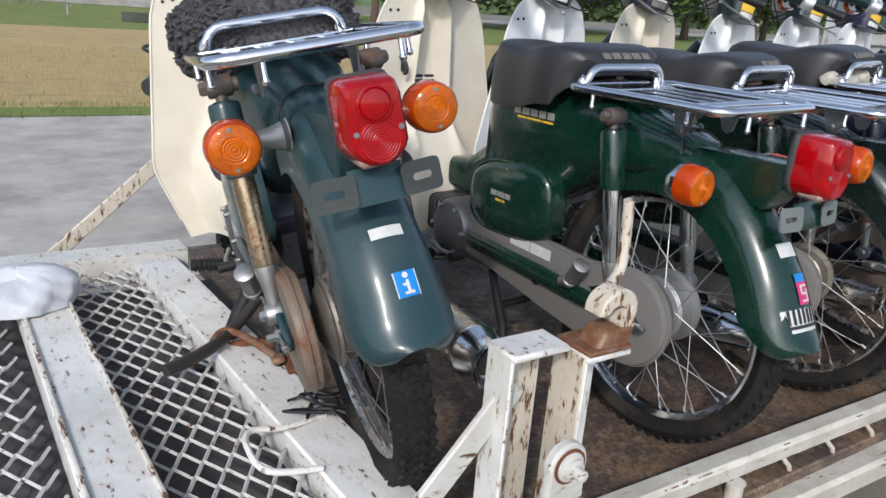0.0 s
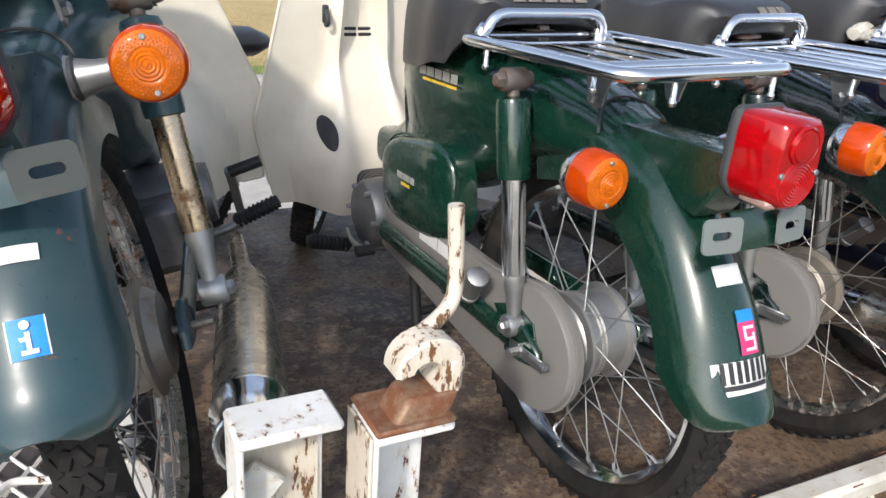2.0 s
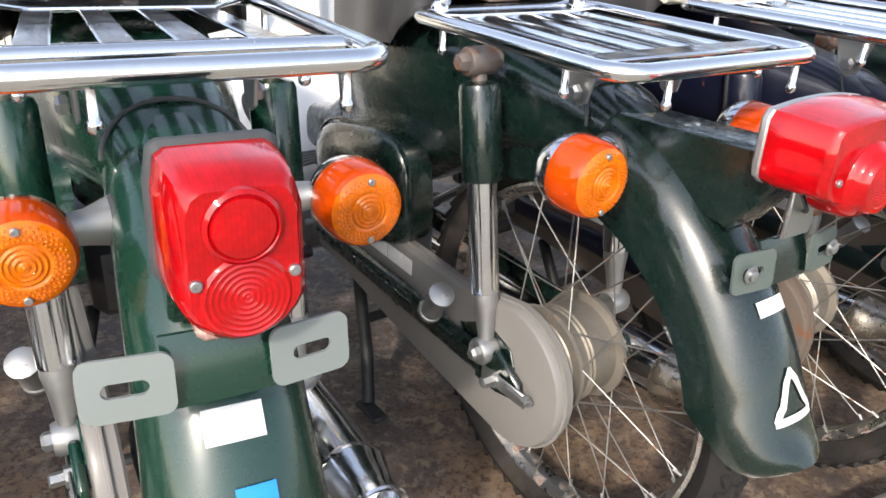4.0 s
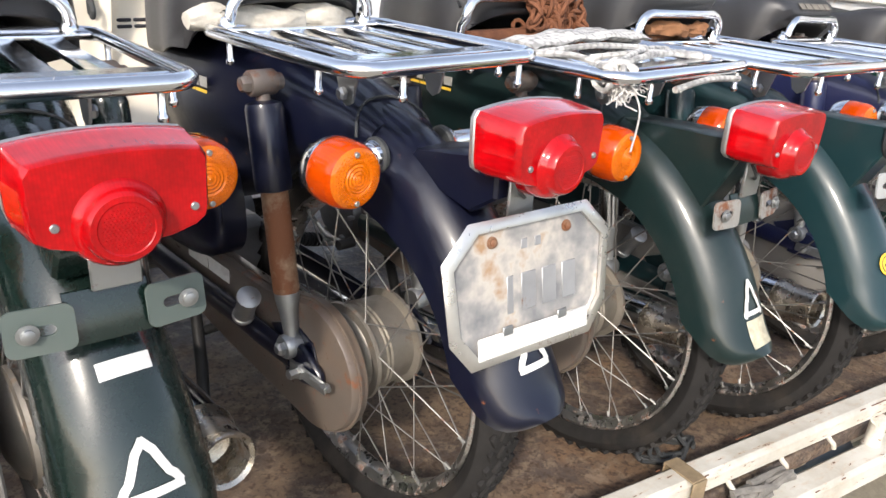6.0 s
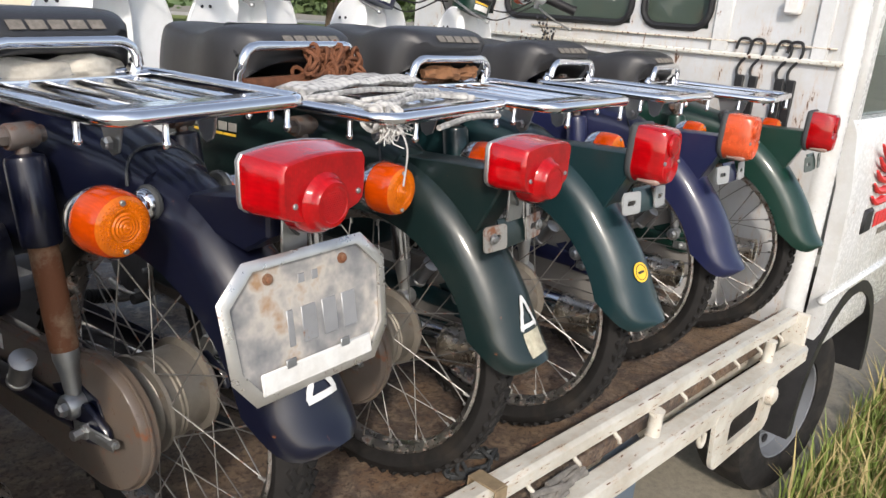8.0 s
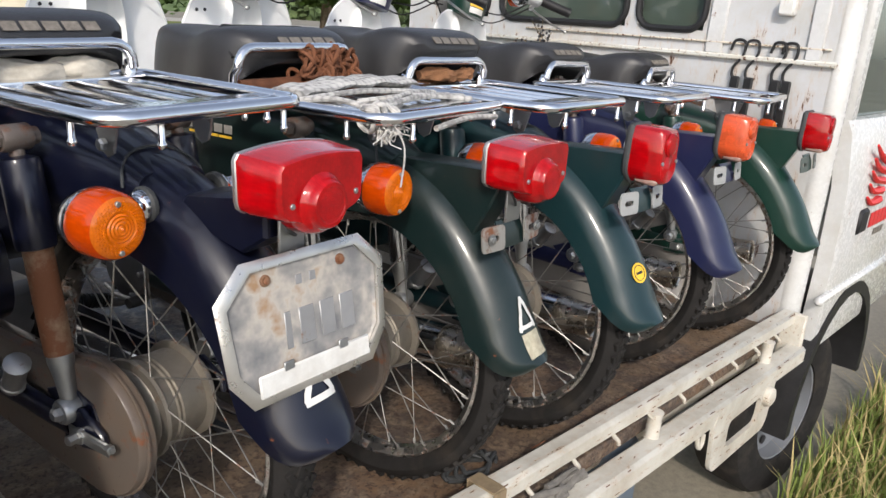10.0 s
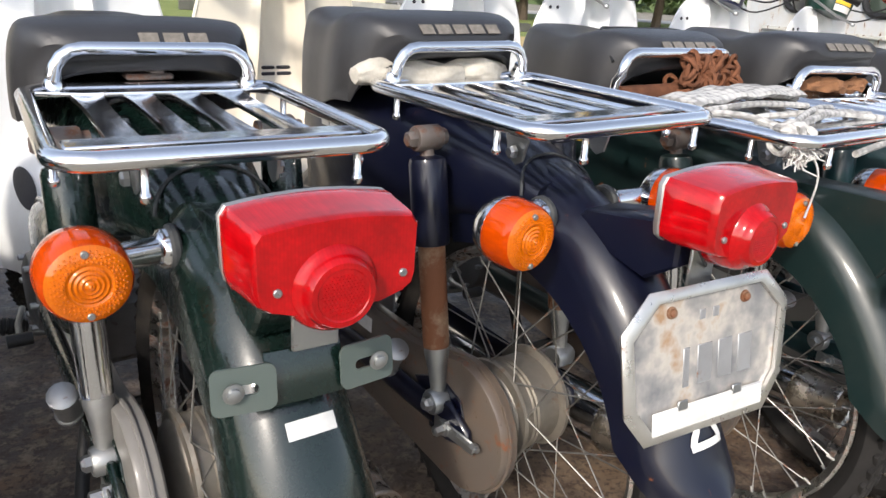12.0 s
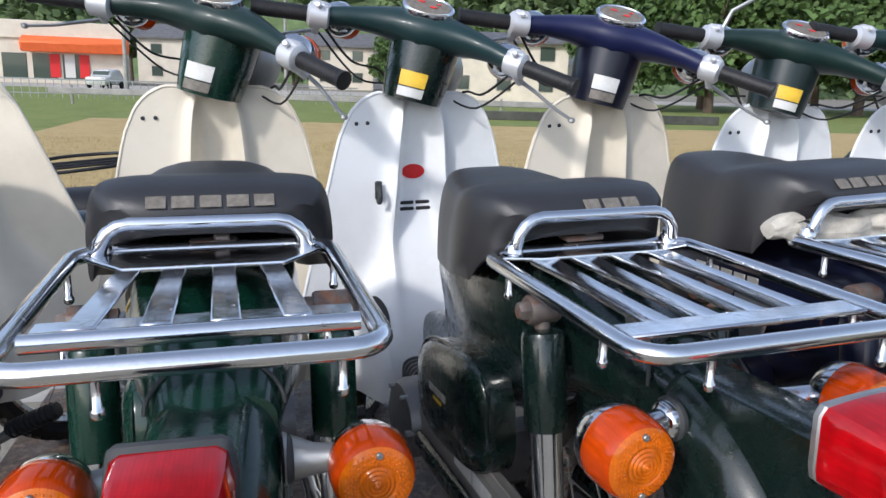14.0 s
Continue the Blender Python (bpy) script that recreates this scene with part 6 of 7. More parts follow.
part("stained_web", Geo().box((0.335, -0.206, 0.86), (0.088, 0.003, 0.55), 0.001), "rust_runs", posts)


def eye_lever():
    g = Geo()
    o = [(0.036 * math.cos(radians(a)), 0.036 * math.sin(radians(a))) for a in range(-10, 195, 12)] + [(-0.045, -0.35), (0.045, -0.35)]
    g.plate(o, 0.02, Matrix(((1, 0, 0, 0.352), (0, 0, 1, -0.33), (0, 1, 0, 0.998), (0, 0, 0, 1))))
    return g


part("eye_lever", eye_lever, "truck_white", posts, "white lever arm with a round rusty eye")
part("rust_ring", Geo().lathe([(0.029, 0), (0.029, 0.0015), (0.026, 0.002)], (0.352, -0.330, 0.998), (0, -1, 0), 24), "rust", posts)
part("eye_bolt", Geo().lathe([(0.024, 0), (0.024, 0.004), (0.017, 0.006), (0.017, 0.012), (0.009, 0.014), (0.009, 0.03), (0.004, 0.032)], (0.352, -0.33, 0.998), (0, -1, 0), 20), "truck_white", posts)
part("brace", Geo().box((0.215, -0.225, 0.97), (0.32, 0.012, 0.045), 0.003, Matrix.Rotation(radians(-48), 3, "Y")), "truck_white", posts, "flat diagonal brace")

# cab
cab = thing("truck_cab", "white light truck cab with a red wing emblem", "truck cab")
CX0, CX1, CY0, CY1, CZ0, CZ1 = 3.90, 5.50, -0.32, 1.58, 0.60, 2.15


def wall_with_hole(x, y0, y1, z0, z1, holes):
    """Sheet in the plane x with openings, as strips."""
    g = Geo()
    ys = sorted({y0, y1, *(v for h in holes for v in h[:2])})
    zs = sorted({z0, z1, *(v for h in holes for v in h[2:])})
    for a, b in zip(ys, ys[1:]):
        for c, d in zip(zs, zs[1:]):
            ym, zm = (a + b) / 2, (c + d) / 2
            if not any(h[0] < ym < h[1] and h[2] < zm < h[3] for h in holes):
                for s in (x - 0.025, x + 0.025):
                    k = len(g.v)
                    g.v += [(s, a, c), (s, b, c), (s, b, d), (s, a, d)]
                    g.f.append((k, k + 1, k + 2, k + 3))
    return g


RW = [(0.17, 0.42, 1.66, 2.0), (0.47, 1.05, 1.66, 2.0), (1.12, 1.40, 1.66, 2.0)]
part("rear_wall", wall_with_hole(CX0 + 0.025, CY0 + 0.06, CY1, CZ0, CZ1, RW), "cab_wall", cab)
for a, b, c, d in RW:
    part("rear_window", Geo().box((CX0 + 0.03, (a + b) / 2, (c + d) / 2), (0.006, b - a, d - c), 0.001), "glass", cab)
    part("window_seal", Geo().tube([(CX0 - 0.002, (a + b) / 2 + y, (c + d) / 2 + z) for y, z in rounded(b - a, d - c, 0.06, 5)], 0.012, 8, closed=True), "black", cab)
part("rear_corner", Geo().tube([(CX0 + 0.05, CY0 + 0.05, CZ0), (CX0 + 0.05, CY0 + 0.05, 1.5), (CX0 + 0.06, CY0 + 0.07, CZ1)], 0.042, 14), "cab_white", cab)


def door_geo():
    g, rings = Geo(), []
    for z, y in ((0.62, CY0 - 0.02), (0.70, CY0 - 0.035), (0.95, CY0 - 0.04), (1.2, CY0 - 0.035), (1.38, CY0 - 0.01), (1.42, CY0 + 0.01)):
        rings.append([(CX0 + 0.11, y, z), (CX0 + 0.13, y - 0.006, z), (CX1 - 0.3, y - 0.006, z), (CX1 - 0.28, y, z), (CX1 - 0.28, y + 0.05, z), (CX0 + 0.11, y + 0.05, z)])
    return g.loft(rings)


door = part("cab_door", door_geo, "cab_white", cab)
part("door_handle", Geo().box((4.24, CY0 - 0.044, 1.07), (0.10, 0.02, 0.09), 0.012), "black", door)
part("belt_line", Geo().box((CX0 + 0.6, CY0 - 0.045, 0.84), (1.15, 0.03, 0.03), 0.01), "cab_white", door)
part("pillar", Geo().box((CX0 + 0.15, CY0 + 0.03, 1.80), (0.07, 0.05, 0.80), 0.012), "cab_white", cab)
part("door_window", Geo().box((CX0 + 0.62, CY0 + 0.05, 1.72), (0.9, 0.006, 0.60), 0.002), "glass", door)
part("roof", Geo().box(((CX0 + CX1) / 2, (CY0 + CY1) / 2, CZ1), (CX1 - CX0, CY1 - CY0, 0.10), 0.04), "cab_white", cab)
part("front", Geo().box((CX1, (CY0 + CY1) / 2, 1.35), (0.08, CY1 - CY0, 1.5), 0.03), "cab_white", cab)
part("far_side", Geo().box(((CX0 + CX1) / 2, CY1, 1.35), (CX1 - CX0, 0.06, 1.5), 0.02), "cab_white", cab)


def wing_geo():
    g = Geo()
    for i in range(5):
        t = i / 4
        pts = smooth_path([(4.20 + 0.02 * t, CY0 - 0.049, 1.34 - 0.045 * i), (4.28, CY0 - 0.049, 1.30 - 0.042 * i), (4.40 - 0.02 * t, CY0 - 0.049, 1.27 - 0.034 * i)], 4)
        g.tube(pts, [0.004 + 0.012 * k / 8 for k in range(9)], 6, flat=1.0)
    return g


part("wing_emblem", wing_geo, "print_red", door, "red wing emblem")
part("door_lettering", lambda: bars_geo((0.045, 0.045, 0.045, 0.045, 0.045), 0.055, 0.008), "print_red", door, at=pose(4.47, CY0 - 0.047, 1.06))
part("door_lettering", lambda: bars_geo((0.03, 0.03, 0.03, 0.03), 0.025, 0.006), "print_silver", door, at=pose(4.50, CY0 - 0.047, 1.005))


def arch_geo():
    g, rings = Geo(), []
    for i in range(16):
        a = radians(-5 + 190 * i / 15)
        rings.append([(4.34 + r * math.cos(a), y, 0.38 + r * math.sin(a)) for r, y in ((0.40, CY0 - 0.05), (0.445, CY0 - 0.05), (0.445, CY0 + 0.25), (0.40, CY0 + 0.25))])
    return g.loft(rings)


part("wheel_arch", arch_geo, "black", cab)


def truck_tyre():
    return Geo().lathe([(0.20, -0.09), (0.26, -0.10), (0.325, -0.09), (0.34, -0.07), (0.34, 0.07), (0.325, 0.09), (0.26, 0.10), (0.20, 0.09), (0.20, -0.09)], (0, 0, 0), (0, 1, 0), 48, cap=False)


def truck_rim():
    g = Geo().lathe([(0.205, -0.085), (0.195, -0.08), (0.19, -0.03), (0.14, -0.015), (0.10, -0.05), (0.05, -0.055), (0.045, -0.08), (0.001, -0.085)], (0, 0, 0), (0, 1, 0), 36, cap=False)
    for k in range(5):
        a = 2 * math.pi * k / 5
        g.lathe([(0.014, 0), (0.014, 0.025), (0.008, 0.03)], (0.08 * math.cos(a), -0.05, 0.08 * math.sin(a)), (0, -1, 0), 6)
    return g


M["wheel_grey"] = paint("grey_wheel_enamel", (0.14, 0.15, 0.165), dirt=0.4, rough=0.4, coat=0.0)
for x in (4.14, 0.95):
    tw = part("truck_wheel", truck_rim, "wheel_grey", cab if x > 2 else truck_bed, key="trim", at=pose(x, CY0 + 0.11, 0.345, 0, 0, -8 if x > 2 else 0))
    part("truck_tyre", truck_tyre, "rubber", tw, key="ttyre")
    for k in range(8):
        part("hand_hole", lambda: Geo().lathe([(0.018, 0.0), (0.018, 0.004), (0.015, 0.005)], (0, 0, 0), (0, -1, 0), 14), "black", tw, key="hhole", at=pose(0.155 * math.cos(0.785 * k), -0.024, 0.155 * math.sin(0.785 * k)))
part("chassis", Geo().box((2.4, 0.65, 0.52), (4.4, 0.9, 0.22), 0.02), "black", truck_bed)


def step_bracket():
    m = Matrix(((1, 0, 0, 3.44), (0, 0, 1, -0.366), (0, 1, 0, 0.585), (0, 0, 0, 1)))
    outer = [(px * (1 - 0.12 * (0.5 - py / 0.2)), py) for px, py in rounded(0.46, 0.19, 0.04, 4)]
    inner = [(px * (1 - 0.12 * (0.5 - py / 0.2)), py - 0.004) for px, py in rounded(0.25, 0.085, 0.025, 4)]
    return Geo().loft([[m @ Vector((px, py, z)) for px, py in line] for line, z in ((outer, 0), (outer, 0.012), (inner, 0.012), (inner, 0), (outer, 0))], True, False)


step = part("step_bracket", step_bracket, "rail_cream", truck_bed)
part("bolt", Geo().lathe([(0.030, 0.0), (0.032, 0.006), (0.028, 0.018), (0.014, 0.024)], (3.60, -0.366, 0.612), (0, -1, 0), 18), "rail_cream", step)
# flaps, the sheet behind the rails and the post that closes them
M["webbing"] = dull("tan_webbing", (0.22, 0.165, 0.10), 0.85, 0.25, 40, 400, 0.4)
M["grey_rope"] = dull("dirty_grey_rope", (0.16, 0.15, 0.135), 0.9, 0.3, 40, 260, 0.6)
M["blue_grey"] = paint("dusty_blue_enamel", (0.085, 0.115, 0.15), dirt=0.5, rough=0.4, coat=0.1, rust=0.1)
M["flap"] = dull("black_rubber_flap", (0.022, 0.024, 0.028), 0.6, 0.3, 9, 120, 0.2, dust=(0.06, 0.06, 0.06))
part("mud_flap", Geo().box((3.965, -0.15, 0.47), (0.014, 0.18, 0.50), 0.005), "flap", truck_bed, "black rubber flap ahead of the wheel")
part("tool_box", Geo().box((2.93, -0.17, 0.44), (0.18, 0.20, 0.42), 0.02), "blue_grey", truck_bed, "dusty blue-grey box hanging under the bed")
part("side_sheet", Geo().box(((RAIL0.x + RAIL1.x) / 2, (RAIL0.y + RAIL1.y) / 2 + 0.045, 0.695), ((RAIL1 - RAIL0).length, 0.012, 0.135), 0.003, rail_turn), "rail_cream", truck_bed, "stained cream sheet behind the rails")
part("end_post", Geo().box((RAIL1.x - 0.012, RAIL1.y - 0.022, 0.722), (0.022, 0.075, 0.165), 0.004), "rail_cream", truck_bed)


def bungee(x_at, y, z):
    hook = thing("tie_down_strap", "black rubber strap hanging by an S hook", "strap", pose(x_at, y, z), "straps hanging on the cab wall")
    part("s_hook", lambda: Geo().tube(smooth_path([(0.0, 0.03, -0.02), (0.0, 0.02, 0.012), (0.0, -0.012, 0.01), (0.0, -0.014, -0.03), (0.0, 0.012, -0.07), (0.0, 0.012, -0.10), (0.0, -0.012, -0.11)], 5), 0.0048, 8), "black", hook, key="shook")
    part("strap", lambda: Geo().box((0, 0, -0.24), (0.012, 0.03, 0.28), 0.004), "black", hook, key="sstrap")


for y in (0.025, -0.02, -0.105, -0.14):
    bungee(CX0 - 0.014, y, 1.625)
part("wall_ledge", Geo().box((CX0 - 0.008, 0.60, 1.585), (0.022, 1.75, 0.016), 0.004), "truck_white", cab, "rusty pressed ledge across the cab wall")
part("wall_rib", Geo().box((CX0 - 0.004, 0.12, 1.80), (0.014, 0.06, 0.42), 0.005), "cab_white", cab)
part("wall_rib", Geo().box((CX0 - 0.004, -0.20, 1.80), (0.014, 0.05, 0.42), 0.005), "cab_white", cab)
part("lamp_box", Geo().box((CX0 - 0.015, -0.10, 1.745), (0.035, 0.05, 0.05), 0.006), "truck_clean", cab)
part("tie_rail", Geo().box((CX0 - 0.006, 0.33, 1.628), (0.012, 1.16, 0.006), 0.002), "rust_runs", cab, "thin rusty ledge line")

# ---- ground and distance ----


def ground_mat():
    m, t, b = nodes_of("ground")
    c = ramp(t, noise_out(t, 0.35, 8, 0.65), [(0.35, (0.20, 0.18, 0.14)), (0.65, (0.30, 0.27, 0.21))])
    c = mixc(t, ramp(t, noise_out(t, 30, 6, 0.7), [(0.4, (0, 0, 0)), (0.7, (0.5, 0.5, 0.5))]), c, (0.12, 0.11, 0.09))
    t.links.new(c, b.inputs["Base Color"])
    b.inputs["Roughness"].default_value = 0.95
    bump(t, b, noise_out(t, 60, 6), 0.5, 0.01)
    return m


def field_mat(name, a, b_, c_, s=2.0):
    m, t, b = nodes_of(name)
    n = noise_out(t, s, 8, 0.7, stretch=(0.35, 1, 1))
    c = ramp(t, n, [(0.3, a), (0.5, b_), (0.7, c_)])
    c = mixc(t, ramp(t, noise_out(t, 40 * s, 4, 0.7), [(0.4, (0, 0, 0)), (0.65, (0.6, 0.6, 0.6))]), c, tuple(0.45 * v for v in a))
    t.links.new(c, b.inputs["Base Color"])
    b.inputs["Roughness"].default_value = 0.95
    bump(t, b, noise_out(t, 20 * s, 6), 0.8, 0.03)
    return m


M["ground"] = ground_mat()
M["asphalt"] = dull("old_asphalt", (0.43, 0.40, 0.355), 0.9, 0.33, 1.6, 140, 0.5, dust=(0.46, 0.40, 0.32))
M["stubble"] = field_mat("stubble_field", (0.42, 0.30, 0.125), (0.58, 0.43, 0.19), (0.34, 0.25, 0.10))
M["grass"] = field_mat("grass", (0.14, 0.18, 0.035), (0.22, 0.27, 0.06), (0.31, 0.31, 0.10))


def sheet(name, x0, x1, y0, y1, z, mat, label):
    g = Geo()
    nx, ny = 24, 12
    rows = []
    for j in range(ny + 1):
        rows.append([(x0 + (x1 - x0) * i / nx, y0 + (y1 - y0) * j / ny, z) for i in range(nx + 1)])
    g.loft(rows, False, False)
    ob = part(name, g, mat, None)
    return tagged(ob, label, name, kind="structure")


sheet("ground", -1500, 1500, -1500, 1500, 0.0, "ground", "dry bare ground with gravel and dust")
sheet("road", -40, 60, 3.2, 9.0, 0.004, "asphalt", "light grey worn asphalt lane")
sheet("field", -5, 60, 9.7, 27.0, 0.010, "stubble", "tan stubble field after harvest")
sheet("verge", -60, 60, 9.0, 9.7, 0.012, "grass", "narrow grass verge")
sheet("meadow", -120, 160, 27.0, 66.0, 0.008, "grass", "green meadow beyond the field")
sheet("side_meadow", -80, -5, 9.7, 27.0, 0.008, "grass", "green grass beside the field")
sheet("far_road", -120, 160, 66.0, 82.0, 0.010, "asphalt", "grey road in front of the shop")
M["concrete"] = dull("weathered_concrete", (0.30, 0.29, 0.27), 0.9, 0.3, 1.2, 40, 0.3)
M["dark_concrete"] = dull("dark_mossy_concrete", (0.075, 0.075, 0.065), 0.9, 0.4, 1.2, 40, 0.3)
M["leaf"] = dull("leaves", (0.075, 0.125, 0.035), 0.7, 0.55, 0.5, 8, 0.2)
# leaf colour lifted and greyed: distance haze painted into hill and woods
M["leaf_far"] = dull("hazy_far_leaves", (0.12, 0.17, 0.07), 0.8, 0.5, 0.25, 4, 0.2)
M["bark"] = dull("bark", (0.10, 0.075, 0.055), 0.9, 0.4, 10, 60, 0.6)
M["blade"] = dull("grass_blades", (0.18, 0.23, 0.055), 0.7, 0.5, 3, 60, 0.1)
M["dry_blade"] = dull("dry_grass_blades", (0.36, 0.29, 0.13), 0.8, 0.4, 3, 60, 0.1)
M["wall_cream"] = dull("cream_plaster", (0.62, 0.56, 0.46), 0.85, 0.12, 0.8, 20, 0.2)
M["wall_white"] = dull("white_plaster", (0.72, 0.70, 0.66), 0.85, 0.1, 0.8, 20, 0.2)
M["roof_grey"] = dull("grey_roof_tiles", (0.13, 0.13, 0.135), 0.8, 0.25, 2, 12, 0.5)
M["awning"] = dull("orange_awning", (0.78, 0.15, 0.04), 0.6, 0.12, 1.5, 20, 0.1)


def clumps(rng, centre, radius, count, size, g):
    """Leaf clumps: small tilted quads scattered through an uneven shell."""
    lobes = [(Vector((rng.uniform(-0.5, 0.5), rng.uniform(-0.5, 0.5), rng.uniform(-0.4, 0.5))), rng.uniform(0.4, 0.7)) for _ in range(6)]
    for _ in range(count):
        o, k = rng.choice(lobes)
        d = Vector((rng.gauss(0, 1), rng.gauss(0, 1), rng.gauss(0, 1))).normalized()
        p = o + d * k * rng.uniform(0.65, 1.05)
        q = Vector(centre) + Vector((p.x * radius[0], p.y * radius[1], p.z * radius[2]))
        a = Vector((rng.uniform(-1, 1), rng.uniform(-1, 1), rng.uniform(-0.6, 0.6))).normalized()
        b = a.orthogonal().normalized()
        b = (Matrix.Rotation(rng.uniform(0, 6.28), 3, a) @ b) * size * rng.uniform(0.5, 1.2)
        a = a * size * rng.uniform(0.6, 1.3)
        n = len(g.v)
        g.v += [tuple(q - a - 0.3 * b), tuple(q + 0.4 * a - b), tuple(q + a + 0.3 * b), tuple(q - 0.4 * a + b)]
        g.f.append((n, n + 1, n + 2, n + 3))


def tree(x, y, h, spread, seed):
    rng = random.Random(seed)
    t = thing("tree", "leafy broad-crowned green tree beyond the field", "tree", pose(x, y, 0), "trees beyond the field")
    g = Geo()
    g.tube([(0, 0, -0.1), (0.05 * h * rng.uniform(-1, 1) * 0.3, 0, 0.25 * h), (0, 0.1, 0.6 * h)], [0.035 * h, 0.025 * h, 0.012 * h], 8)
    for _ in range(6):
        a = rng.uniform(0, 6.28)
        z = rng.uniform(0.25, 0.5) * h
        g.tube([(0, 0, z), (0.25 * spread * math.cos(a), 0.25 * spread * math.sin(a), z + 0.15 * h), (0.6 * spread * math.cos(a), 0.6 * spread * math.sin(a), z + 0.28 * h)], [0.013 * h, 0.009 * h, 0.004 * h], 6)
    part("trunk", g, "bark", t)
    c = Geo()
    for _ in range(7):
        clumps(rng, (rng.uniform(-0.5, 0.5) * spread, rng.uniform(-0.5, 0.5) * spread, h * rng.uniform(0.35, 0.85)), (0.55 * spread, 0.55 * spread, 0.28 * h), 1100, 0.024 * h, c)
    part("crown", c, "leaf", t)


for k, (x, y, h, sp) in enumerate(((24, 46, 9, 5.0), (31, 47, 11, 5.5), (38, 46, 10, 5.5), (46, 50, 12, 6.0), (53, 46, 10, 5.5), (60, 50, 12, 6.0), (68, 48, 11, 6.0), (78, 54, 12, 6.5), (90, 56, 13, 7.0), (104, 58, 13, 7.0), (36, 56, 13, 6.0), (50, 60, 14, 7.0), (66, 62, 14, 7.0), (-5, 110, 8, 5.0), (4, 100, 7, 4.5), (-17, 108, 9, 5.0), (16, 92, 7, 4.0), (27, 84, 8, 4.5))):
    tree(x, y, h, sp, 20 + k)


def hill_height(x, y):
    r = math.hypot((x - 10) / 260, (y - 330) / 190)
    return max(0.0, 62 * (1 - r * r)) + 4 * math.sin(x * 0.03) * (1 if r < 1 else 0)


def hill_geo():
    rows = []
    for j in range(25):
        rows.append([(-260 + 22 * i, 140 + 9 * j, hill_height(-260 + 22 * i, 140 + 9 * j) - 1.0) for i in range(26)])
    return Geo().loft(rows, False, False)


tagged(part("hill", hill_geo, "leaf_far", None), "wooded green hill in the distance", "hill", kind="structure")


def woods():
    rng = random.Random(9)
    g = Geo()
    for _ in range(620):
        x, y = rng.uniform(-200, 240), rng.uniform(150, 290)
        z = hill_height(x, y)
        if z <= 0.5 and y > 170:
            continue
        r = rng.uniform(5, 8)
        clumps(rng, (x, y, z + 0.5 * r), (r, r, r * 1.0), 130, 1.0, g)
    return g


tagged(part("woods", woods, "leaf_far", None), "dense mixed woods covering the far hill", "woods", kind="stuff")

# shop with an orange awning
shop = thing("shop", "low cream roadside shop with an orange awning", "building", pose(-21.5, 80, 0, 0, 0, 6))
part("wall", Geo().box((0, 3, 2.1), (17, 6, 4.2), 0.05), "wall_cream", shop)
part("roof", Geo().box((0, 3, 5.0), (17.4, 6.6, 1.7), 0.08), "wall_cream", shop)
part("awning", Geo().box((4.2, -0.7, 3.7), (9.5, 1.5, 1.1), 0.15, Matrix.Rotation(radians(25), 3, "X")), "awning", shop)
for k in range(5):
    part("shop_window", Geo().box((-6.5 + 2.6 * k, -0.02, 1.6), (2.1, 0.08, 2.4), 0.02), "glass", shop)
for k in range(3):
    part("poster", Geo().box((2.2 + 1.3 * k, -0.10, 1.7), (0.9, 0.04, 2.2), 0.01), "print_red" if k % 2 == 0 else "sticker", shop)

car = thing("car", "white parked car in front of the shop", "car", pose(-12.2, 66.5, 0, 0, 0, -12))


def car_body():
    g, rings = Geo(), []
    for y, z0, z1, w in ((-1.9, 0.45, 0.8, 0.78), (-1.8, 0.3, 0.95, 0.84), (-0.9, 0.28, 1.05, 0.85), (-0.5, 0.28, 1.5, 0.80), (0.3, 0.28, 1.62, 0.80), (1.3, 0.28, 1.58, 0.80), (1.85, 0.3, 1.0, 0.82), (1.95, 0.45, 0.8, 0.78)):
        zc, h = (z0 + z1) / 2, (z1 - z0) / 2
        rings.append([(w * math.copysign(abs(math.cos(a)) ** 0.4, math.cos(a)), y, zc + h * math.copysign(abs(math.sin(a)) ** 0.4, math.sin(a))) for a in [2 * math.pi * j / 20 for j in range(20)]])
    return g.loft(rings)


part("car_shell", car_body, "cab_white", car)
part("windscreen", Geo().box((0, -0.72, 1.26), (1.3, 0.03, 0.42), 0.01, Matrix.Rotation(radians(-42), 3, "X")), "glass", car)
for x in (-0.55, 0.55):
    part("headlight", Geo().box((x, -1.86, 0.78), (0.35, 0.06, 0.16), 0.03), "clear", car)
for x in (-0.8, 0.8):
    for y in (-1.2, 1.25):
        part("car_wheel", lambda: Geo().lathe([(0.15, -0.09), (0.28, -0.09), (0.3, -0.06), (0.3, 0.06), (0.28, 0.09), (0.15, 0.09)], (0, 0, 0), (1, 0, 0), 20), "rubber", car, key="carw", at=pose(x, y, 0.3))


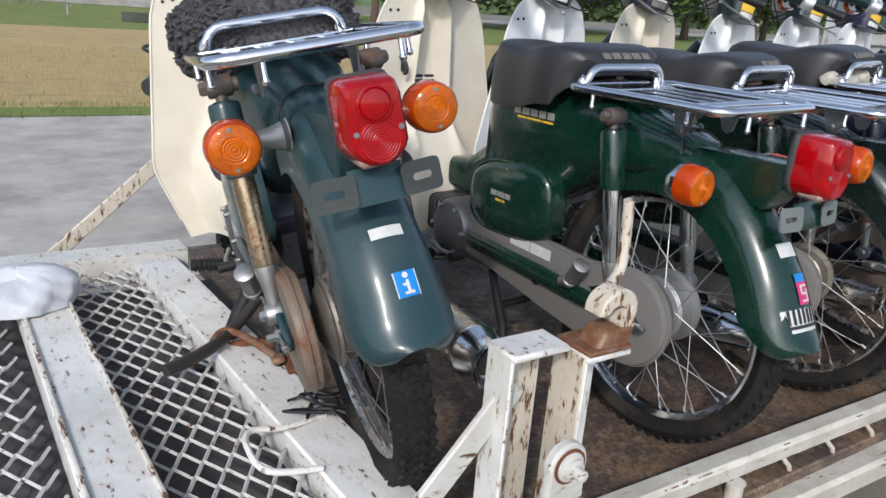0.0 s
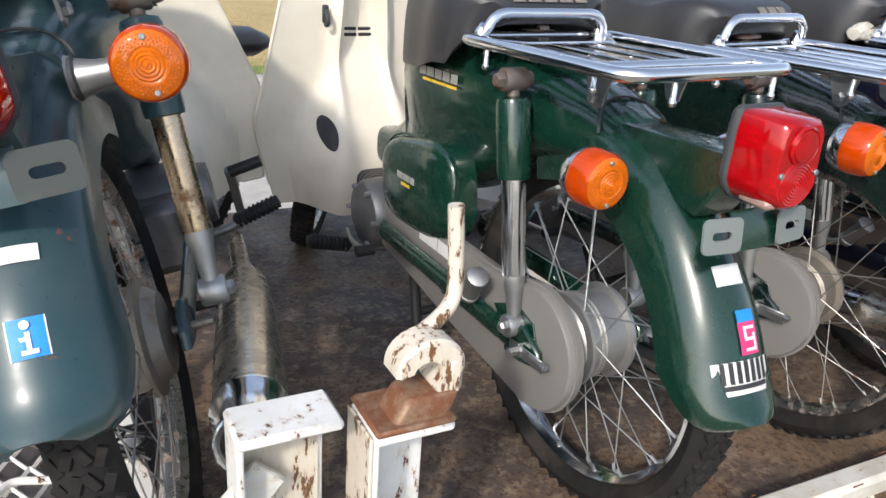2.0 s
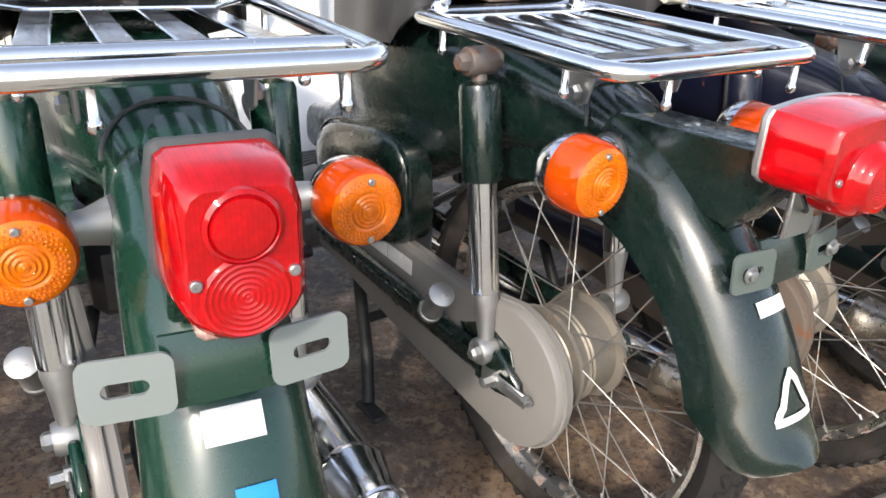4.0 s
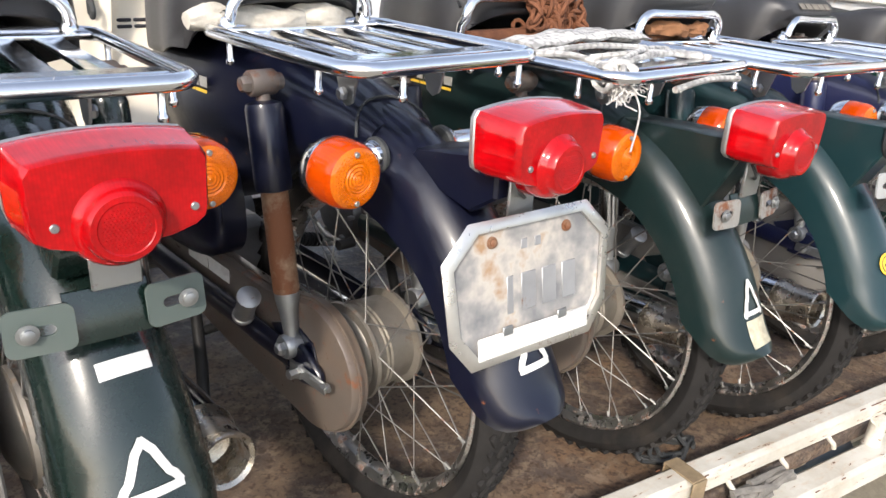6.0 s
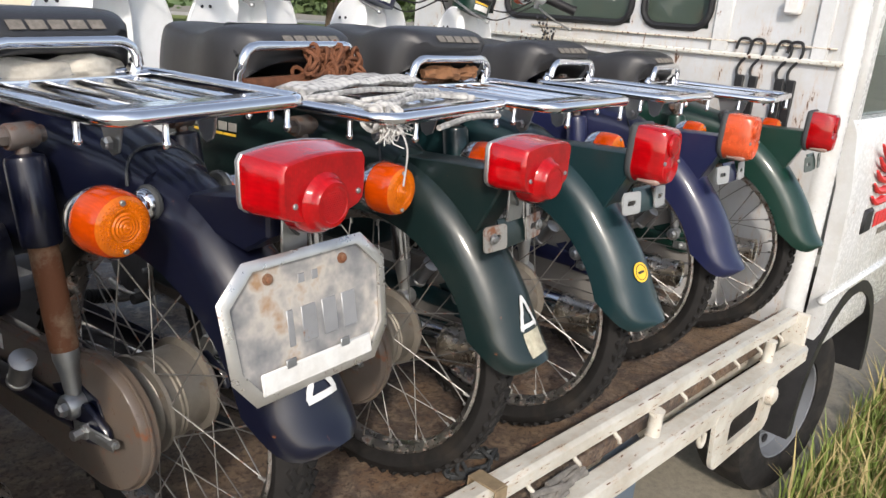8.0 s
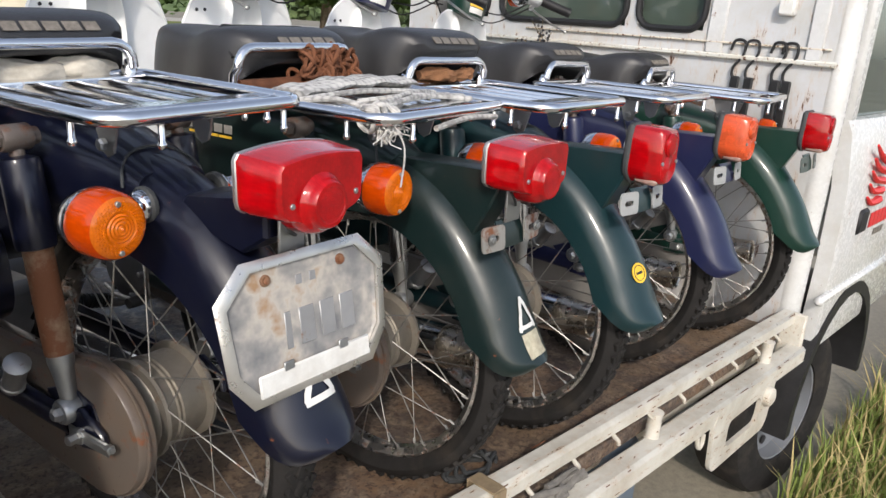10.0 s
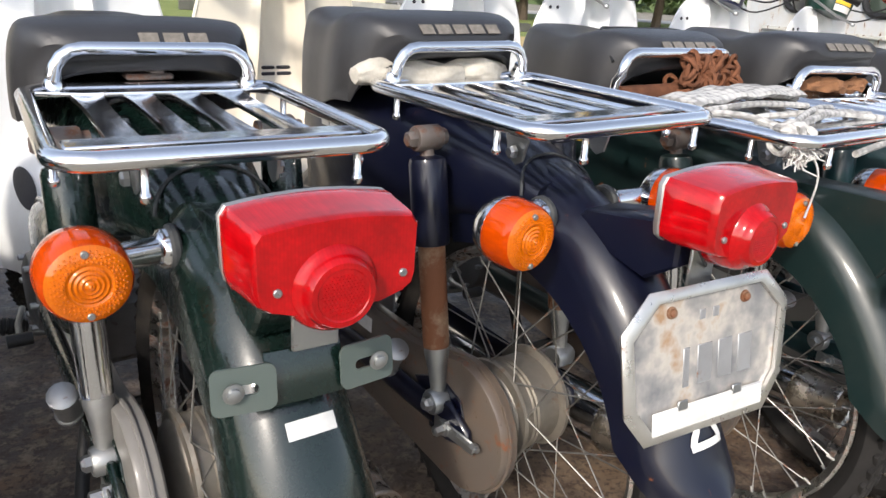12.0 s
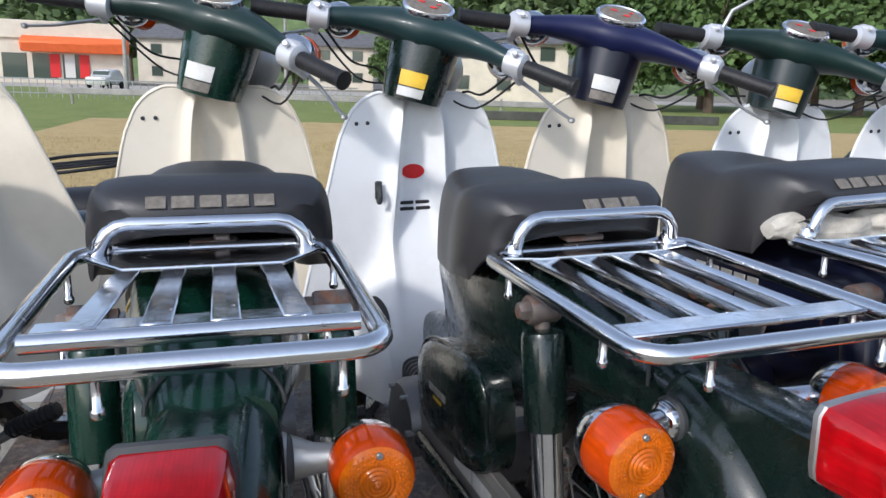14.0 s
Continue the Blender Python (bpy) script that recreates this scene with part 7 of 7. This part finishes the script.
def house(x, y, w, d, h, turn, wall, label, roof_h=1.8):
    t = thing("house", label, "house", pose(x, y, 0, 0, 0, turn), "houses in the distance")
    part("wall", Geo().box((0, 0, h / 2), (w, d, h), 0.03), wall, t)

    def roof():
        g = Geo()
        e = 0.6
        ring = lambda xx: [(xx, -d / 2 - e, h - 0.1), (xx, -d / 2 - e, h + 0.12), (xx, 0, h + roof_h), (xx, d / 2 + e, h + 0.12), (xx, d / 2 + e, h - 0.1)]
        return g.loft([ring(-w / 2 - e), ring(w / 2 + e)])

    part("roof", roof, "roof_grey", t)
    n = max(2, int(w / 3.6))
    for k in range(n):
        for z in ((1.5, 4.1) if h > 4.5 else (1.5,)):
            wd = part("window", Geo().box((-w / 2 + w * (k + 0.5) / n, -d / 2 - 0.02, z), (1.2, 0.08, 1.1), 0.01), "glass", t)
            part("window_frame", Geo().tube([(-w / 2 + w * (k + 0.5) / n + u, -d / 2 - 0.05, z + v) for u, v in ((0.62, 0.57), (-0.62, 0.57), (-0.62, -0.57), (0.62, -0.57))], 0.05, 4, closed=True), "alloy", wd)


house(-9.5, 100, 9, 7, 5.4, -8, "wall_cream", "two-storey house with a grey tiled roof")
house(-3.0, 104, 7, 6, 5.2, 4, "wall_white", "two-storey house with a grey tiled roof")
house(10.0, 98, 8, 7, 5.2, -6, "wall_cream", "two-storey house with a grey tiled roof")
house(21.5, 66, 11, 7, 5.0, -12, "wall_cream", "cream house with a flat grey roof", 1.0)
house(31, 74, 8, 6, 3.4, -14, "wall_white", "low white shed with a grey roof")
house(14.0, 110, 10, 8, 5.4, 0, "wall_white", "white two-storey house behind the road")

for x, y in ((-9.8, 62), (2.5, 75), (18, 84), (-17, 95)):
    p = thing("utility_pole", "tall grey concrete utility pole", "pole", pose(x, y, 0), "utility poles along the road")
    part("shaft", lambda: Geo().lathe([(0.17, 0), (0.12, 9.5), (0.0, 9.52)], (0, 0, 0), (0, 0, 1), 12), "concrete", p, key="polesh")
    part("crossarm", lambda: Geo().box((0, 0, 8.8), (1.8, 0.08, 0.1), 0.01), "steel", p, key="polearm")

railing = thing("guard_fence", "long pale grey roadside railing", "fence", pose(-30, 44, 0))
part("top_rail", Geo().box((14, 0, 1.0), (44, 0.06, 0.07), 0.01), "steel", railing)
part("lower_rail", Geo().box((14, 0, 0.25), (44, 0.05, 0.06), 0.01), "steel", railing)
for k in range(110):
    part("picket", lambda: Geo().box((0, 0, 0.5), (0.05, 0.04, 1.0), 0.006), "steel", railing, key="picket", at=pose(-8 + 0.4 * k, 0, 0))
guard = thing("guardrail", "weathered white guardrail beside the meadow", "fence", pose(4, 35.5, 0, 0, 0, -7))
part("rail", Geo().box((0, 0, 0.62), (26, 0.06, 0.28), 0.03), "concrete", guard)
for k in range(7):
    part("rail_post", lambda: Geo().lathe([(0.06, 0), (0.06, 0.85), (0.0, 0.87)], (0, 0, 0), (0, 0, 1), 10), "concrete", guard, key="grpost", at=pose(-12 + 4 * k, 0.1, 0))
bank = thing("retaining_wall", "dark mossy concrete retaining wall in the meadow", "wall", pose(13.5, 31.5, 0, 0, 0, -4))
part("wall_face", Geo().box((0, 0, 0.2), (16, 0.3, 0.4), 0.03), "dark_concrete", bank)


def blades(rng, x0, x1, y0, y1, count, h0, h1, g, z=0.0, lean=0.35):
    for _ in range(count):
        x, y = rng.uniform(x0, x1), rng.uniform(y0, y1)
        h = rng.uniform(h0, h1)
        a = rng.uniform(0, 6.28)
        w = 0.004 + 0.006 * h
        d = Vector((math.cos(a), math.sin(a), 0))
        s = Vector((-d.y, d.x, 0)) * w
        k = h * rng.uniform(0.1, lean)
        p0, p1, p2 = Vector((x, y, z)), Vector((x, y, z + 0.6 * h)) + 0.4 * k * d, Vector((x, y, z + h)) + 1.3 * k * d
        n = len(g.v)
        g.v += [tuple(p0 - s), tuple(p0 + s), tuple(p1 + 0.7 * s), tuple(p1 - 0.7 * s), tuple(p2)]
        g.f += [(n, n + 1, n + 2, n + 3), (n + 3, n + 2, n + 4)]
    return g


rng = random.Random(4)
tagged(part("roadside_grass", blades(rng, 3.95, 8.5, -1.7, -0.37, 12000, 0.05, 0.24, Geo()), "blade", None), "tall green roadside grass beside the truck wheel", "grass", kind="stuff")
tagged(part("dry_grass", blades(rng, 3.85, 8.5, -1.7, -0.38, 4500, 0.06, 0.30, Geo(), lean=0.9), "dry_blade", None), "dry straw-coloured grass beside the truck", "grass", kind="stuff")
tagged(part("verge_grass", blades(rng, -8, 22, 8.9, 10.0, 7000, 0.03, 0.11, Geo(), lean=0.9), "blade", None), "short grass along the lane", "grass", kind="stuff")
tagged(part("stubble_rows", blades(rng, -5, 24, 9.8, 19.0, 26000, 0.03, 0.10, Geo(), lean=0.6), "dry_blade", None), "cut straw stubble in the field", "stubble", kind="stuff")

# ---- loose things on the bikes and on the bed ----


def place_on(bike, local):
    return bike.matrix_basis @ local


def lumpy(rng, path, radii, n=14, amp=0.18):
    """A soft roll along a path with folds."""
    pts = smooth_path(path, 6)
    k = len(pts)
    g, rings = Geo(), []
    for i, p in enumerate(pts):
        f = i / (k - 1) * (len(radii) - 1)
        a, b = radii[int(f)], radii[min(int(f) + 1, len(radii) - 1)]
        r = a + (b - a) * (f % 1)
        d = (pts[min(i + 1, k - 1)] - pts[max(i - 1, 0)]).normalized()
        side = d.cross(Vector((0, 0, 1))).normalized()
        up = side.cross(d)
        rings.append([p + r * (1 + amp * math.sin(3 * j + 0.9 * i) * 0.5 + rng.uniform(-amp, amp) * 0.5) * (math.cos(2 * math.pi * j / n) * side + 0.75 * math.sin(2 * math.pi * j / n) * up) for j in range(n)])
    return g.loft(rings)


rag = thing("rag", "folded white cotton rag stuffed under the seat", "rag", place_on(moto_e, pose(0, 0, 0)))


def rag_roll(x0, x1, r, seed):
    """A crumpled roll of cloth with creases across and along it."""
    rings = []
    for i in range(33):
        t = i / 32
        x = x0 + (x1 - x0) * t
        body = r * math.sin(math.pi * (0.06 + 0.88 * t)) ** 0.42 * (1 + 0.10 * math.sin(9 * t + seed))
        ring = []
        for j in range(40):
            a = 2 * math.pi * j / 40
            q = body * (1 + 0.07 * math.sin(3 * a + 7 * t + seed) + 0.045 * math.sin(7 * a - 13 * t + 2 * seed) + 0.05 * math.sin(17 * t + 2 * a + seed) + 0.03 * math.sin(11 * a + 23 * t))
            ring.append((x, 0.208 + 0.9 * q * math.cos(a) + 0.012 * math.sin(4 * t + seed), 0.752 + 0.85 * q * math.sin(a) + 0.004 * math.sin(6 * t)))
        rings.append(ring)
    return Geo().loft(rings)


part("cloth_roll", rag_roll(-0.166, 0.014, 0.0255, 0.7), "cloth", rag)
part("cloth_roll", rag_roll(-0.006, 0.118, 0.0235, 2.9), "cloth", rag)

pad = thing("rope_pad", "white woven rope band tied across the luggage rack", "rope", place_on(moto_f, pose(0, 0, 0)))


def band_geo():
    g, rings = Geo(), []
    rng = random.Random(8)
    for i in range(25):
        x = -0.180 + 0.0150 * i
        z = 0.748 + 0.010 * math.sin(math.pi * i / 24) + 0.0025 * math.sin(i * 0.9)
        y = 0.060 + 0.030 * (i / 24)
        rings.append([(x, y + 0.040 * math.cos(a), z + 0.009 * math.sin(a) + 0.0012 * math.sin(6 * a + 1.1 * i)) for a in [2 * math.pi * j / 16 for j in range(16)]])
    return g.loft(rings)


def rope_mat():
    """White braid with dark flecks."""
    m, t, b = nodes_of("white_braided_rope")
    c = t.nodes.new("ShaderNodeTexCoord")
    v = add(t, "ShaderNodeTexVoronoi", Scale=62.0, Randomness=0.3)
    t.links.new(c.outputs["Object"], v.inputs["Vector"])
    col = ramp(t, v.outputs["Distance"], [(0.25, (0.52, 0.51, 0.48)), (0.48, (0.44, 0.43, 0.41)), (0.66, (0.24, 0.235, 0.225))])
    t.links.new(col, b.inputs["Base Color"])
    b.inputs["Roughness"].default_value = 0.9
    bump(t, b, v.outputs["Distance"], 0.8, 0.004)
    return m


M["rope"] = rope_mat()
M["thread"] = dull("grey_white_thread", (0.52, 0.51, 0.49), 0.9, 0.3, 60, 300, 0.5)
part("woven_band", band_geo, "rope", pad)


def frayed(rng, centre, count, r, g):
    for _ in range(count):
        a = Vector(centre) + Vector((rng.gauss(0, r), rng.gauss(0, r), rng.gauss(0, r * 0.6)))
        b = a + Vector((rng.gauss(0, r), rng.gauss(0, r), rng.gauss(-r * 0.6, r)))
        c = b + Vector((rng.gauss(0, r), rng.gauss(0, r), -abs(rng.gauss(0, r))))
        g.tube([a, b, c], 0.0011, 4)
    return g


part("frayed_knot", frayed(random.Random(3), (-0.190, -0.150, 0.722), 80, 0.007, Geo()), "thread", pad, kind="stuff")
part("frayed_knot", frayed(random.Random(5), (-0.170, -0.145, 0.722), 60, 0.007, Geo()), "thread", pad, kind="stuff")
for k, (a, b) in enumerate((((-0.21, 0.01, 0.744), (-0.18, -0.13, 0.742)), ((-0.18, -0.13, 0.744), (0.12, -0.06, 0.742)), ((-0.17, -0.12, 0.746), (0.13, -0.02, 0.742)), ((-0.15, -0.10, 0.742), (0.13, -0.085, 0.742)), ((-0.12, -0.04, 0.742), (0.11, -0.115, 0.742)), ((-0.19, 0.02, 0.742), (0.10, 0.005, 0.742)), ((-0.10, -0.182, 0.716), (0.10, -0.176, 0.718)), ((-0.215, -0.04, 0.735), (-0.215, 0.05, 0.742)))):
    part("rope_strand", Geo().tube(smooth_path([a, ((a[0] + b[0]) / 2, (a[1] + b[1]) / 2, a[2] + 0.008), b], 5), 0.005, 8), "rope", pad)
for k in range(7):
    c = Vector((-0.212 + 0.008 * k, -0.135 + 0.006 * math.sin(2.1 * k), 0.735))
    part("knot_loop", Geo().tube([c + Vector((0.004 * math.sin(3 * a + k), 0.017 * math.cos(a), 0.017 * math.sin(a) + 0.003 * math.cos(2 * a + k))) for a in [2 * math.pi * j / 16 for j in range(16)]], 0.0045, 7, closed=True), "rope", pad)
part("hanging_thread", Geo().tube(smooth_path([(-0.175, -0.155, 0.725), (-0.172, -0.175, 0.69), (-0.168, -0.168, 0.63)], 5), 0.0015, 5), "thread", pad)

chain = thing("rusty_chain", "tangled rusty chain wound round the rack handle", "chain", place_on(moto_f, pose(0, 0, 0)))
rng = random.Random(11)
for k in range(64):
    p = Vector((0.035 + max(-0.065, min(0.06, rng.gauss(0, 0.045))), 0.160 + rng.gauss(0, 0.008), 0.750 + rng.uniform(0, 0.05)))
    rot = Euler((rng.uniform(0, 3), rng.uniform(0, 3), rng.uniform(0, 3))).to_matrix().to_4x4()
    part("link", lambda: Geo().tube([(0.013 * math.cos(a) * 1.5, 0.011 * math.sin(a), 0) for a in [2 * math.pi * j / 12 for j in range(12)]], 0.004, 6, closed=True), "rust", chain, key="link", at=Matrix.Translation(p) @ rot)
part("rust_bar", Geo().tube([(-0.175, 0.180, 0.744), (0.11, 0.182, 0.747)], 0.013, 10), "rust", chain)

cord = thing("coiled_rope", "small tangle of dark rope lying on the truck bed", "rope", pose(2.45, -0.16, FLOOR))
rng = random.Random(41)
for k in range(6):
    a0, r0 = rng.uniform(0, 6), rng.uniform(0.045, 0.075)
    loop = [(r0 * (1 + 0.35 * math.sin(2 * a + k)) * math.cos(a + a0), 0.55 * r0 * (1 + 0.3 * math.cos(3 * a + k)) * math.sin(a + a0), 0.008 + 0.004 * k + 0.008 * (1 + math.sin(2 * a + 1.7 * k))) for a in [0.26 * j for j in range(rng.randint(16, 25))]]
    part("coil", Geo().tube(loop, 0.0045, 6), "gasket", cord)
tangle = thing("rope_tangle", "tangle of thick grey rope stuffed between the rails", "rope", pose(2.53, -0.318, 0.700))
rng = random.Random(52)
for k in range(4):
    run = [(rng.uniform(-0.10, 0.10), rng.uniform(-0.012, 0.014), 0.010 + rng.uniform(0, 0.042)) for _ in range(7)]
    part("coil", Geo().tube(smooth_path(run, 5), 0.0072, 7), "grey_rope", tangle)
strap = thing("rail_strap", "worn brown strap looped round the rail", "strap", pose(2.36, -0.2726, 0.78))
part("strap_loop", Geo().box((0, 0, 0.027), (0.035, 0.062, 0.004), 0.001).box((0, -0.033, 0.0), (0.035, 0.004, 0.055), 0.001).box((0, 0.033, 0.0), (0.035, 0.004, 0.055), 0.001), "webbing", strap)
wire = thing("wire_bundle", "tangle of black wires lying on the platform edge", "wire", pose(0.16, 0.20, 0.84))
rng = random.Random(6)
for k in range(6):
    pts = [(rng.uniform(-0.07, 0.07) + 0.02 * i, rng.uniform(-0.05, 0.05), 0.006 + rng.uniform(0, 0.03)) for i in range(5)]
    part("wire_strand", Geo().tube(smooth_path(pts, 5), 0.003, 6), "black", wire)


def side_stand(b):
    g = Geo()
    g.tube([(-0.09, 0.60, 0.20), (-0.17, 0.55, 0.12), (-0.235, 0.50, 0.045)], [0.022, 0.019, 0.017], 10)
    g.box((-0.25, 0.49, 0.035), (0.095, 0.05, 0.014), 0.004, Matrix.Rotation(radians(10), 3, "Y"))
    return g


part("side_stand", side_stand(moto_a), "black", moto_a, "rusty fold-down side stand")
part("stand_spring", Geo().tube(smooth_path([(-0.22, 0.50, 0.07), (-0.15, 0.44, 0.085), (-0.10, 0.38, 0.07), (-0.095, 0.34, 0.055)], 5), 0.009, 8).box((-0.095, 0.33, 0.05), (0.03, 0.05, 0.015), 0.004), "rust", moto_a, "rusty bent stand lever")
old_bike = thing("motorcycle", "dark old motorcycle with a black wire rack beyond the truck", "motorcycle", pose(0.385, 1.84, 1.105, 0, 0, 12))
wire_rack = part("luggage_rack", Geo().tube(smooth_path([(-0.13, -0.12, 0.27), (0.11, -0.12, 0.30), (0.13, 0.12, 0.31), (-0.11, 0.13, 0.29), (-0.13, -0.12, 0.27)], 5), 0.006, 6), "black", old_bike, "black wire luggage rack")
for k in range(3):
    part("rack_wire", Geo().tube([(-0.11, -0.07 + 0.07 * k, 0.28), (0.11, -0.07 + 0.07 * k, 0.30)], 0.0045, 6), "black", wire_rack)
for x in (-0.09, 0.10):
    part("rack_stay", Geo().tube([(x, 0.0, 0.285), (x + 0.02, 0.0, 0.20)], 0.005, 6), "black", wire_rack)
part("seat", Geo().loft([[(x, k * 0.11 * math.cos(a), 0.16 + k * 0.055 * math.sin(a)) for a in [2 * math.pi * j / 16 for j in range(16)]] for x, k in ((-0.16, 0.5), (-0.12, 0.9), (0.0, 1.0), (0.22, 1.05), (0.42, 0.95), (0.48, 0.5))]), "vinyl", old_bike)
part("frame", Geo().tube([(0.1, 0.0, 0.12), (0.12, 0.0, -0.5), (0.05, 0.0, -1.10)], 0.03, 8), "black", old_bike)

M["brown_cloth"] = dull("brown_dirty_cloth", (0.20, 0.095, 0.045), 0.9, 0.4, 24, 300, 0.5)
brown_rag = thing("rag", "crumpled rust-brown rag stuffed under the seat", "rag", place_on(moto_g, pose(0, 0, 0)))
part("cloth_roll", lumpy(random.Random(17), [(-0.10, 0.20, 0.752), (-0.05, 0.185, 0.756), (0.0, 0.18, 0.752), (0.05, 0.178, 0.757)], [0.012, 0.020, 0.014, 0.018], amp=0.4), "brown_cloth", brown_rag)

M["dry_stem"] = dull("dry_stems", (0.16, 0.12, 0.07), 0.9, 0.3, 40)
weed = thing("dried_weed", "dried weed sprig with dark seed heads stuck beside the seat", "weed", pose(3.21, 0.31, 1.525))
rng = random.Random(23)
for k in range(7):
    tip = Vector((rng.uniform(-0.05, 0.05), rng.uniform(-0.04, 0.06), rng.uniform(0.06, 0.13)))
    mid = tip * 0.55 + Vector((rng.uniform(-0.01, 0.01), 0, 0.012))
    part("stem", Geo().tube(smooth_path([(0, 0, 0), mid, tip], 4), 0.0011, 5), "dry_stem", weed)
    for j in range(4):
        p = mid.lerp(tip, j / 3) + Vector((rng.uniform(-0.008, 0.008), rng.uniform(-0.008, 0.008), rng.uniform(-0.004, 0.008)))
        part("seed_head", lambda: Geo().lathe([(0.0, -0.004), (0.0034, -0.002), (0.0038, 0.001), (0.0, 0.005)], (0, 0, 0), (0, 0, 1), 8), "print_dark", weed, key="seedhead", at=Matrix.Translation(p))
part("flower", Geo().lathe([(0.0, -0.003), (0.009, 0.0), (0.010, 0.003), (0.0, 0.006)], (0.012, -0.01, 0.018), (0, -0.5, 1), 12), "print_orange", weed)


# side-stand leg and rusty pedal rod that rest on the platform
M["stand_black"] = metal("oily_black_steel", (0.05, 0.045, 0.042), 0.4, 0.3, 0.3, wear=0.5, scale=24)
away = moto_a.matrix_basis.inverted()
part("stand_foot", Geo().tube([away @ p for p in smooth_path([Vector(q) for q in ((0.235, 0.63, 0.935), (0.15, 0.588, 0.872), (0.09, 0.54, 0.858), (0.03, 0.505, 0.852), (-0.035, 0.475, 0.850))], 5)], 0.0145, 10), "stand_black", moto_a, "oily black side-stand leg")
part("pedal_rod", Geo().tube([away @ p for p in smooth_path([Vector(q) for q in ((0.085, 0.545, 0.865), (0.12, 0.575, 0.872), (0.155, 0.53, 0.868), (0.19, 0.43, 0.858))], 5)], 0.0085, 8).box(away @ Vector((0.192, 0.42, 0.856)), (0.03, 0.03, 0.016), 0.005), "rusty", moto_a, "rusty bent pedal rod")
